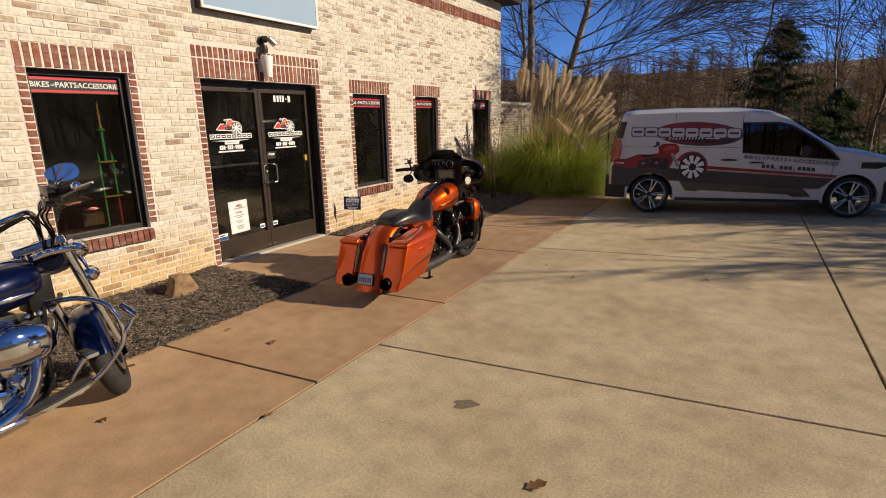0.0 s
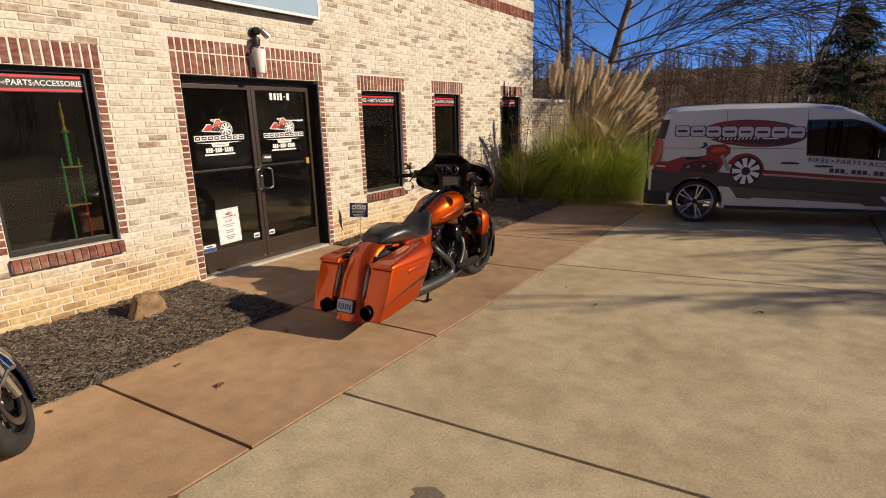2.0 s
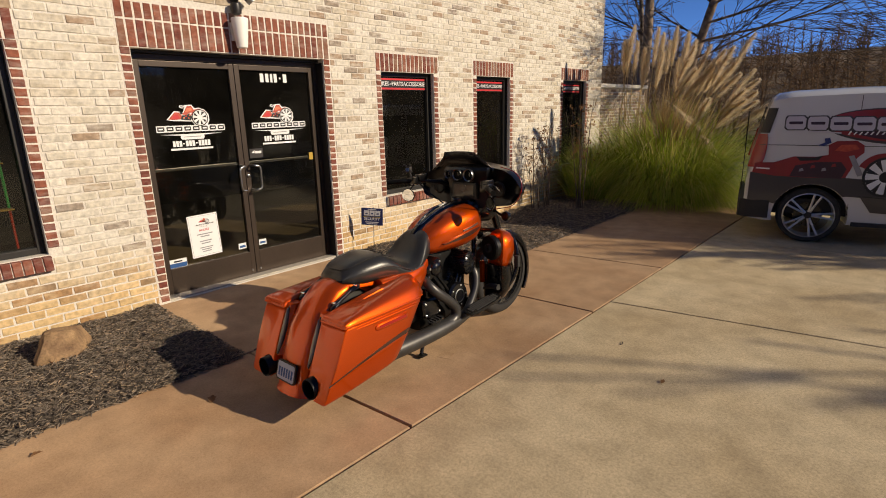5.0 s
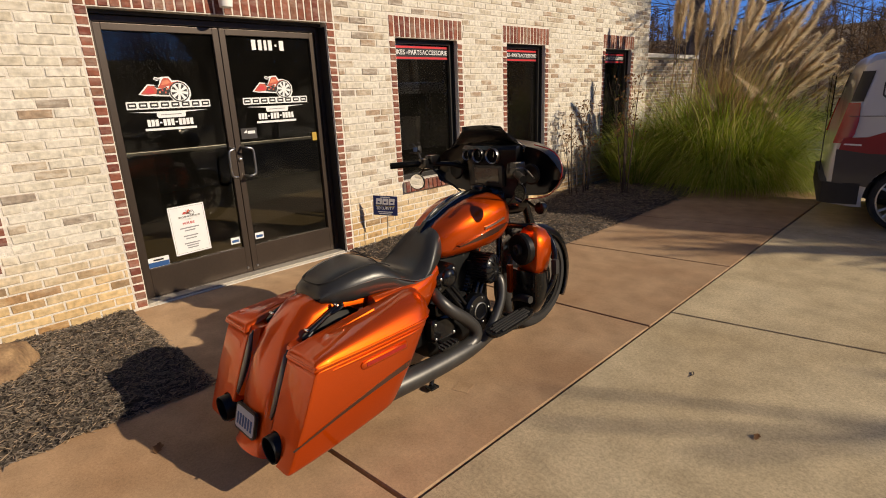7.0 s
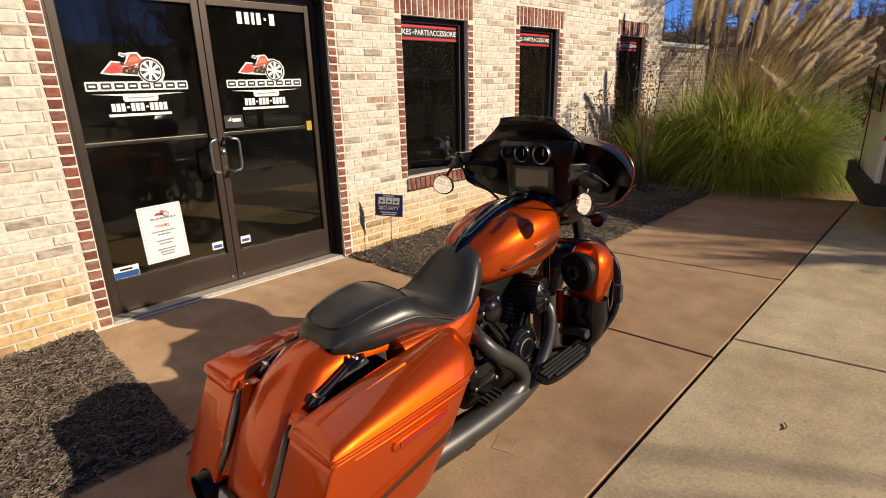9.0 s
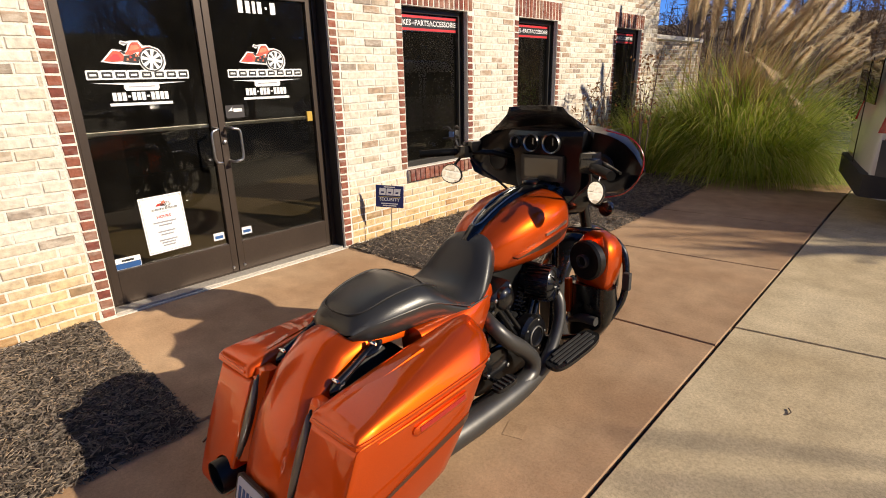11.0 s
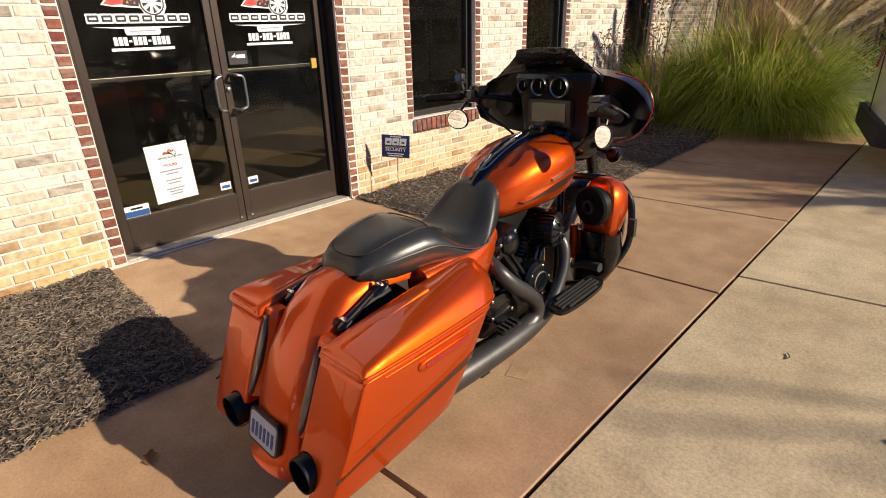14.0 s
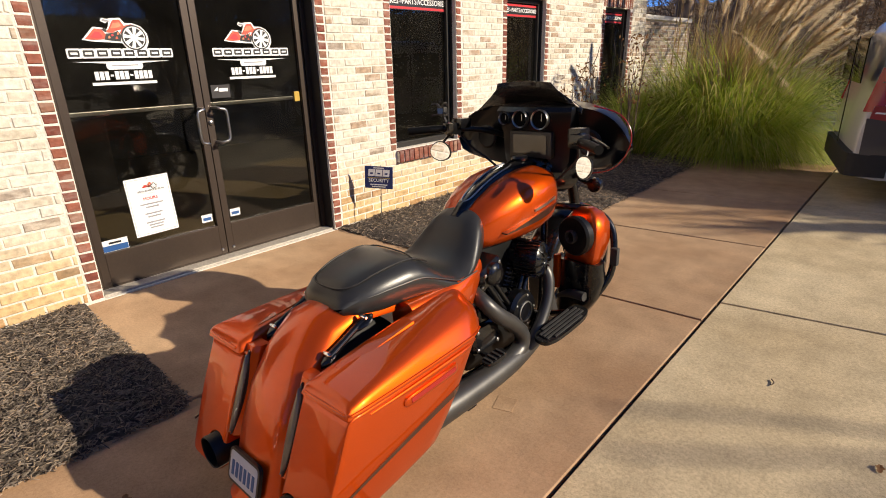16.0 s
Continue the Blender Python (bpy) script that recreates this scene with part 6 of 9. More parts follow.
def cruiser():
    bike = thing("motorcycle", pose(-2.885, 1.715, 0.0, 0, -3.0, 0), "deep blue chrome-laden touring motorcycle parked near the mulch", "motorcycle")
    wheel(bike, (0, 0.83, 0.29), 0.29, 0.115, 10, M_BLACKMET, "front_tyre", 0.7)
    wheel(bike, (0, -0.80, 0.30), 0.30, 0.16, 10, M_DARKCHROME, "rear_tyre", 0.7)
    for a0, a1, c, nm in ((-20, 175, (0.83, 0.30), "front_fender"), (5, 190, (-0.80, 0.30), "rear_fender")):
        bm = nb()
        rings = []
        for k in range(17):
            a = radians(a0 + (a1 - a0) * k / 16)
            ring = []
            for sgn in (0, 1):
                for i in range(11):
                    b = math.pi * (i if sgn == 0 else 10 - i) / 10
                    deep, pw = (0.13, 0.5) if nm == "front_fender" else (0.07, 0.7)
                    rr = 0.335 + deep * (math.sin(b) ** pw - 1) - 0.006 * sgn
                    ring.append(Vector(((0.095 - 0.005 * sgn) * math.cos(b), c[0] + rr * math.cos(a), c[1] + rr * math.sin(a))))
            rings.append(ring)
        loft(bm, rings)
        part(nm, bm, M_BLUEPAINT, bike, "deep blue fender", smooth=True)
    for s in (-1, 1):
        bm = nb()
        tube(bm, [(s * 0.1, 0.83, 0.30), (s * 0.1, 0.71, 0.66), (s * 0.1, 0.58, 1.04)], [0.033, 0.03, 0.03], 14, 3)
        part("fork", bm, M_DARKCHROME, bike, "polished chrome fork leg", smooth=True)
        # bullet lamps ahead of the fork
        gm = Matrix(((1, 0, 0, 0), (0, 0, 1, 0), (0, -1, 0, 0), (0, 0, 0, 1)))
        for z, r, x, y in ((0.978, 0.064, 0.13, 0.748), (0.806, 0.047, 0.142, 0.735)):
            bm = nb()
            lathe(bm, [(0.008, -r * 1.4), (r * 0.6, -r * 1.2), (r * 0.95, -r * 0.5), (r, 0), (r * 1.04, r * 0.15), (r * 0.9, r * 0.3), (r * 0.3, r * 0.42)], 24, Matrix.Translation((s * x, y, z)) @ gm)
            part("bullet_lamp", bm, M_DARKCHROME, bike, "chrome bullet lamp", smooth=True)
            bm = nb()
            tube(bm, [(s * 0.08, 0.66, z - 0.02), (s * x * 0.8, y - 0.08, z - 0.03), (s * x, y - 0.04, z)], 0.012, 8)
            if r < 0.05:
                tube(bm, [(s * x, y - 0.01, z), (s * (x - 0.004), y + 0.0, z + 0.06), (s * (x - 0.012), y, z + 0.115)], [0.016, 0.011, 0.013], 10)
            part("lamp_bracket", bm, M_DARKCHROME, bike, smooth=True)
        # leg covers, guard, peg, board
        bm = nb()
        tube(bm, [(s * 0.08, 0.48, 0.735), (s * 0.22, 0.58, 0.745), (s * 0.34, 0.66, 0.70), (s * 0.385, 0.70, 0.59), (s * 0.385, 0.70, 0.47), (s * 0.35, 0.63, 0.36), (s * 0.30, 0.53, 0.265), (s * 0.2, 0.38, 0.2), (s * 0.12, 0.3, 0.18)], 0.0145, 12)
        part("engine_guard", bm, M_DARKCHROME, bike, "bent chrome engine guard", smooth=True)
        bm = nb()
        tube(bm, [(s * 0.388, 0.70, 0.51), (s * 0.41, 0.72, 0.53), (s * 0.435, 0.755, 0.6)], 0.010, 8)
        tube(bm, [(s * 0.35, 0.745, 0.665), (s * 0.40, 0.755, 0.637), (s * 0.455, 0.765, 0.605)], [0.016, 0.019, 0.016], 10)
        part("highway_peg", bm, M_DARKCHROME, bike, smooth=True)
        bm = nb()
        prism(bm, [(s * 0.055 * math.copysign(abs(math.cos(a)) ** 0.6, math.cos(a)), 0.18 * math.copysign(abs(math.sin(a)) ** 0.7, math.sin(a))) for a in np.linspace(0, 2 * math.pi, 26, endpoint=False)], 0.02, Matrix.Translation((s * 0.34, 0.34, 0.25)) @ Matrix.Rotation(radians(8), 4, "X"))
        board = part("floorboard", bm, M_DARKCHROME, bike, "chrome-edged floorboard with a black rubber mat", smooth=True)
        bm = nb()
        prism(bm, [(s * 0.047 * math.copysign(abs(math.cos(a)) ** 0.6, math.cos(a)), 0.168 * math.copysign(abs(math.sin(a)) ** 0.7, math.sin(a))) for a in np.linspace(0, 2 * math.pi, 26, endpoint=False)], 0.009, Matrix.Translation((s * 0.34, 0.34, 0.27)) @ Matrix.Rotation(radians(8), 4, "X"))
        part("rubber_mat", bm, M_RUBBER, board, "black rubber mat")
        bm = nb()
        tube(bm, [(s * 0.3, 0.40, 0.27), (s * 0.33, 0.45, 0.37), (s * 0.35, 0.50, 0.44)], [0.01, 0.012, 0.02], 10)
        box(bm, (s * 0.355, 0.508, 0.452), (0.125, 0.07, 0.028), 0.012, None, 3)
        pedal = part("pedal", bm, M_DARKCHROME, bike, "chrome pedal with a black rubber pad", smooth=True)
        bm = nb()
        box(bm, (s * 0.355, 0.507, 0.466), (0.098, 0.048, 0.012), 0.004)
        part("rubber_pad", bm, M_RUBBER, pedal)
        bm = nb()
        tube(bm, [(s * 0.245, 0.2, 0.19), (s * 0.25, -0.1, 0.18), (s * 0.25, -0.6, 0.18), (s * 0.245, -1.1, 0.19)], [0.035, 0.045, 0.048, 0.046], 16)
        part("muffler", bm, M_DARKCHROME, bike, "long chrome muffler", smooth=True)
        bm = nb()
        loft(bm, [sup(-1.05, s * 0.28, 0.50, 0.08, 0.12, 18, 3), sup(-0.98, s * 0.29, 0.48, 0.11, 0.16, 18, 3), sup(-0.5, s * 0.29, 0.48, 0.11, 0.17, 18, 3), sup(-0.42, s * 0.28, 0.48, 0.08, 0.13, 18, 3)])
        part("saddlebag", bm, M_BLUEPAINT, bike, smooth=True)
    # pulled-back handlebar on the lock, with its controls
    for side, pts in ((1, [(0.07, 0.585, 1.05), (0.095, 0.583, 1.10), (0.122, 0.562, 1.165), (0.136, 0.537, 1.25), (0.152, 0.532, 1.30), (0.19, 0.545, 1.335), (0.26, 0.564, 1.355), (0.36, 0.58, 1.375)]),
                      (-1, [(0.04, 0.555, 1.05), (0.06, 0.535, 1.12), (0.10, 0.515, 1.22), (0.128, 0.47, 1.262), (0.145, 0.40, 1.25), (0.156, 0.328, 1.232), (0.19, 0.24, 1.212), (0.233, 0.151, 1.194)])):
        bm = nb()
        tube(bm, pts, 0.0155, 12, 4)
        bar = part("handlebar", bm, M_DARKCHROME, bike, "chrome pulled-back handlebar", smooth=True)
        a, b = Vector(pts[-2]), Vector(pts[-1])
        d = (b - a).normalized()
        end = b + d * 0.075
        bm = nb()
        tube(bm, [tuple(a), tuple(a.lerp(end, 0.5)), tuple(end)], [0.019, 0.021, 0.020], 14)
        part("grip", bm, M_BLACKGRIP, bar, smooth=True)
        bm = nb()
        tube(bm, [tuple(end - d * 0.006), tuple(end + d * 0.012), tuple(end + d * 0.02)], [0.022, 0.023, 0.012], 14)
        part("grip_cap", bm, M_DARKCHROME, bar, smooth=True)
        c = a - d * 0.035
        bm = nb()
        box(bm, tuple(c), (0.10, 0.065, 0.075), 0.02, None, 3)
        box(bm, tuple(c + Vector((0.045, -0.02, 0.035))), (0.085, 0.06, 0.045), 0.012)
        box(bm, tuple(c + Vector((-0.02, -0.01, -0.045))), (0.05, 0.05, 0.05), 0.014)
        part("switch_housing", bm, M_BLACKGLOSS, bar, "gloss black switch housing", smooth=True)
        bm = nb()
        for dx, dz in ((-0.03, 0.0), (-0.01, 0.022), (0.012, -0.01), (0.03, 0.02)):
            box(bm, tuple(c + Vector((dx, -0.036, dz))), (0.014, 0.01, 0.010), 0.003)
        part("switch", bm, M_DARKCHROME, bar)
        bm = nb()
        tube(bm, [tuple(c + Vector((0.02, 0.03, -0.01))), tuple(c + d * 0.09 + Vector((0, 0.012, -0.018))), tuple(c + d * 0.2 + Vector((0.01, 0.0, -0.012))), tuple(c + d * 0.335 + Vector((0.02, 0.0, -0.006)))], [0.011, 0.012, 0.010, 0.006], 10)
        part("lever", bm, M_STEEL, bar, "polished steel lever", smooth=True)
        top = c + (Vector((0.012, 0.075, 0.115)) if side > 0 else Vector((0.03, -0.07, 0.13)))
        bm = nb()
        tube(bm, [tuple(c + Vector((0.0, 0.01, 0.03))), tuple(c.lerp(top, 0.55) + Vector((0.012, 0, 0))), tuple(top - Vector((0, 0, 0.03)))], [0.010, 0.008, 0.008], 8)
        stem = part("mirror", bm, M_DARKCHROME, bar, "teardrop chrome mirror", smooth=True)
        mm = Matrix.Translation(top) @ Matrix.Rotation(radians(66), 4, "Z") @ Matrix.Rotation(radians(-11), 4, "X") @ Matrix.Rotation(radians(-8), 4, "Y") @ Matrix(((1, 0, 0, 0), (0, 0, -1, 0), (0, 1, 0, 0), (0, 0, 0, 1)))

        def drop(k, z):
            return [mm @ Vector((0.082 * k * math.cos(w), (0.050 + 0.008 * math.cos(w)) * k * math.copysign(abs(math.sin(w)) ** 0.85, math.sin(w)), z)) for w in np.linspace(0, 2 * math.pi, 28, endpoint=False)]

        bm = nb()
        loft(bm, [drop(k, z) for z, k in ((-0.03, 0.3), (-0.024, 0.75), (-0.006, 0.98), (0.0, 1.0))])
        part("mirror_shell", bm, M_DARKCHROME, stem, smooth=True)
        bm = nb()
        loft(bm, [drop(0.93, 0.0), drop(0.93, 0.003)])
        part("mirror_glass", bm, M_MIRROR, stem)
        # control cables down the bar to the neck
        for k in range(3):
            o = Vector((0.012 * k - 0.01, -0.012 + 0.01 * k, 0))
            bm = nb()
            tube(bm, [tuple(c + Vector((-0.02, 0.0, -0.05)) + o), tuple(Vector(pts[3]) + Vector((0.03 + 0.012 * k, -0.02, -0.02)) + o), tuple(Vector(pts[1]) + Vector((0.035, -0.01 * k, 0.01)) + o), (0.06, 0.57 - 0.02 * k, 0.98)], 0.005, 6)
            part("control_cable", bm, M_BLACKGRIP, bar, "black control cable", smooth=True)
    # clamp with its lamp bar and bolts
    bm = nb()
    tube(bm, [(0.145, 0.43, 1.01), (0.12, 0.52, 1.022), (0.095, 0.62, 1.02), (0.06, 0.70, 1.01)], [0.018, 0.02, 0.02, 0.018], 12)
    clamp = part("lamp_bar", bm, M_DARKCHROME, bike, "bolted chrome lamp bar", smooth=True)
    for y in (0.45, 0.50, 0.55, 0.60):
        bm = nb()
        bmesh.ops.create_uvsphere(bm, u_segments=12, v_segments=8, radius=0.011, matrix=Matrix.Translation((0.158 - (y - 0.45) * 0.3, y, 1.034)))
        part("bolt", bm, M_CHROME, clamp, smooth=True)
    # headlamp nacelle, yoke
    bm = nb()
    loft(bm, [sup(0.56, 0, 0.97, 0.08, 0.08, 20), sup(0.64, 0, 0.98, 0.12, 0.11, 20), sup(0.74, 0, 0.975, 0.105, 0.105, 20), sup(0.79, 0, 0.97, 0.09, 0.09, 20)])
    part("headlamp_nacelle", bm, M_BLACKGLOSS, bike, "gloss black headlamp shell", smooth=True)
    bm = nb()
    box(bm, (0, 0.56, 1.045), (0.26, 0.12, 0.05), 0.016)
    part("top_yoke", bm, M_DARKCHROME, bike, smooth=True)
    # tank, console, seat
    bm = nb()
    loft(bm, [sup(y, 0, zc, hw, hh, 30, 2.3) for y, hw, zc, hh in ((-0.06, 0.05, 0.80, 0.05), (0.0, 0.12, 0.82, 0.09), (0.12, 0.165, 0.845, 0.12), (0.26, 0.18, 0.86, 0.135), (0.38, 0.165, 0.875, 0.125), (0.47, 0.115, 0.885, 0.09), (0.5, 0.05, 0.89, 0.045))])
    tank = part("fuel_tank", bm, M_BLUEPAINT, bike, "deep blue fuel tank with a chrome console", smooth="all")
    bm = nb()
    loft(bm, [sup(y, 0, z, hw, 0.02, 14) for y, z, hw in ((0.0, 0.91, 0.03), (0.1, 0.965, 0.05), (0.28, 1.0, 0.065), (0.42, 0.995, 0.06), (0.48, 0.96, 0.04))])
    part("console", bm, M_DARKCHROME, tank, smooth=True)
    for s in (-1, 1):
        bm = nb()
        loft(bm, [sup(y, s * (0.17 - 0.1 * abs(y - 0.26) ** 1.3), 0.82 + 0.05 * (y - 0.2), 0.012, w, 10) for y, w in ((0.12, 0.006), (0.2, 0.016), (0.3, 0.02), (0.4, 0.006))])
        part("badge_bar", bm, M_DARKCHROME, tank, smooth=True)
    bm = nb()
    loft(bm, [sup(y, 0, z, hw, hh, 20) for y, z, hw, hh in ((-0.95, 0.78, 0.08, 0.04), (-0.85, 0.77, 0.15, 0.065), (-0.5, 0.76, 0.18, 0.07), (-0.35, 0.71, 0.19, 0.055), (-0.1, 0.72, 0.15, 0.06), (0.0, 0.77, 0.07, 0.04))])
    part("seat", bm, M_LEATHER, bike, smooth="all")
    # engine
    bm = nb()
    loft(bm, [sup(-0.28, 0, 0.34, 0.10, 0.09, 20), sup(-0.2, 0, 0.35, 0.14, 0.13, 20), sup(0.05, 0, 0.34, 0.15, 0.15, 20), sup(0.22, 0, 0.32, 0.13, 0.12, 20), sup(0.3, 0, 0.32, 0.08, 0.07, 20)])
    eng = part("crankcase", bm, M_STEEL, bike, smooth=True)
    for tilt, y in ((radians(22), -0.05), (radians(-22), 0.12)):
        bm = nb()
        m = finned_cylinder(bm, (0.02, y, 0.44), tilt, 0.085, 0.2)
        part("cylinder", bm, M_BLACKMET, eng, smooth=True)
        bm = nb()
        box(bm, (0, 0, 0.25), (0.24, 0.16, 0.10), 0.034, m, 3)
        part("rocker_cover", bm, M_DARKCHROME, eng, smooth=True)
    # added black boxes in place of the dark depth between engine parts
    bm = nb()
    box(bm, (0.0, 0.36, 0.46), (0.24, 0.14, 0.44), 0.03)
    box(bm, (0.0, 0.08, 0.60), (0.20, 0.50, 0.26), 0.03)
    box(bm, (0.0, 0.47, 0.80), (0.16, 0.14, 0.22), 0.03)
    part("gap_filler", bm, M_DEADBLACK, eng, "dull black filler boxes between the engine parts", smooth=True)
    bm = nb()
    loft(bm, [sup(0.10, 0.19, 0.57, 0.03, 0.06, 22, 2.2), sup(0.13, 0.21, 0.575, 0.06, 0.10, 22, 2.2), sup(0.24, 0.22, 0.58, 0.07, 0.118, 22, 2.2), sup(0.37, 0.215, 0.57, 0.06, 0.10, 22, 2.2), sup(0.43, 0.2, 0.565, 0.03, 0.055, 22, 2.2)])
    part("air_cleaner", bm, M_DARKCHROME, bike, "rounded chrome air cleaner cover", smooth="all")
    # round covers with rings of domed bolts
    for nm, c, prof, n, rb in (("cam_cover", (0.14, 0.27, 0.365), [(0.085, 0.0), (0.09, 0.02), (0.075, 0.045), (0.05, 0.06), (0.045, 0.085), (0.02, 0.09)], 9, 0.074),
                               ("derby_cover", (0.17, 0.12, 0.265), [(0.10, 0.0), (0.108, 0.02), (0.10, 0.045), (0.082, 0.05), (0.078, 0.035), (0.03, 0.03), (0.01, 0.036)], 6, 0.092),
                               ("lifter_cover", (0.17, 0.20, 0.46), [(0.04, 0.0), (0.042, 0.03), (0.02, 0.045)], 4, 0.034),
                               ("lifter_cover", (0.17, 0.34, 0.45), [(0.036, 0.0), (0.038, 0.03), (0.018, 0.045)], 4, 0.03),
                               ("transmission_cover", (0.14, -0.12, 0.30), [(0.08, 0.0), (0.085, 0.015), (0.085, 0.04), (0.05, 0.06)], 6, 0.066)):
        bm = nb()
        lathe(bm, prof, 30, Matrix.Translation(c) @ AX_X)
        cov = part(nm, bm, M_DARKCHROME, bike, "bolted chrome engine cover", smooth=True)
        for k in range(n):
            w = 2 * math.pi * k / n
            bm = nb()
            bmesh.ops.create_uvsphere(bm, u_segments=10, v_segments=6, radius=0.0095, matrix=Matrix.Translation((c[0] + 0.048 * min(1.0, prof[1][0] / 0.08), c[1] + rb * math.cos(w), c[2] + rb * math.sin(w))))
            part("bolt", bm, M_CHROME, cov, smooth=True)
    for y0, y1 in ((0.185, 0.10), (0.215, 0.16), (0.325, 0.27), (0.355, 0.32)):
        bm = nb()
        tube(bm, [(0.19, y0, 0.45), (0.175, y1, 0.66)], 0.011, 10, 2)
        part("pushrod_tube", bm, M_DARKCHROME, bike, smooth=True)
    # medallion on the air cleaner, chrome caps over the heads
    bm = nb()
    lathe(bm, [(0.026, 0.0), (0.028, 0.006), (0.018, 0.012), (0.006, 0.013)], 20, Matrix.Translation((0.284, 0.30, 0.575)) @ AX_X)
    part("medallion", bm, M_CHROME, bike, smooth=True)
    for y in (0.34, 0.40, 0.46):
        bm = nb()
        bmesh.ops.create_uvsphere(bm, u_segments=12, v_segments=8, radius=0.017, matrix=Matrix.Translation((0.17, y, 0.71)))
        part("head_bolt", bm, M_CHROME, bike, smooth=True)
    for pts in ([(0.14, 0.27, 0.56), (0.22, 0.31, 0.52), (0.25, 0.28, 0.38), (0.25, 0.2, 0.26), (0.247, 0.05, 0.2)], [(0.14, -0.2, 0.54), (0.22, -0.22, 0.5), (0.255, -0.12, 0.38), (0.255, -0.04, 0.27), (0.25, -0.15, 0.19)]):
        bm = nb()
        tube(bm, pts, 0.032, 14)
        part("header_pipe", bm, M_DARKCHROME, bike, "chrome header pipe", smooth=True)
    bm = nb()
    tube(bm, [(0.04, 0.5, 0.9), (0.1, 0.42, 0.5), (0.13, 0.35, 0.22), (0.13, 0.0, 0.17), (0.13, -0.5, 0.2), (0.1, -0.6, 0.6)], 0.018, 10)
    tube(bm, [(-0.04, 0.5, 0.9), (-0.1, 0.42, 0.5), (-0.13, 0.35, 0.22), (-0.13, 0.0, 0.17), (-0.13, -0.5, 0.2), (-0.1, -0.6, 0.6)], 0.018, 10)
    part("frame", bm, M_BLACKGLOSS, bike, smooth=True)
    bm = nb()
    tube(bm, [(-0.13, 0.1, 0.2), (-0.22, 0.02, 0.1), (-0.27, -0.02, 0.005)], 0.013, 8)
    part("stand", bm, M_BLACKMET, bike, smooth=True)
    # forks on the steering lock, turned to the left
    turn = Matrix.Translation((-0.012, 0.585, 0.95)) @ Matrix.Rotation(radians(2.2), 4, Vector((-0.9, 0.42, 0))) @ Matrix.Rotation(radians(60), 4, Vector((0, -0.33, 1)).normalized()) @ Matrix.Translation((0, -0.60, -0.95))
    for o in bike.children:
        if o.name.split(".")[0] in ("front_tyre", "front_fender", "fork", "bullet_lamp", "lamp_bracket", "headlamp_nacelle", "top_yoke"):
            o.matrix_local = turn
    return bike


cruiser()


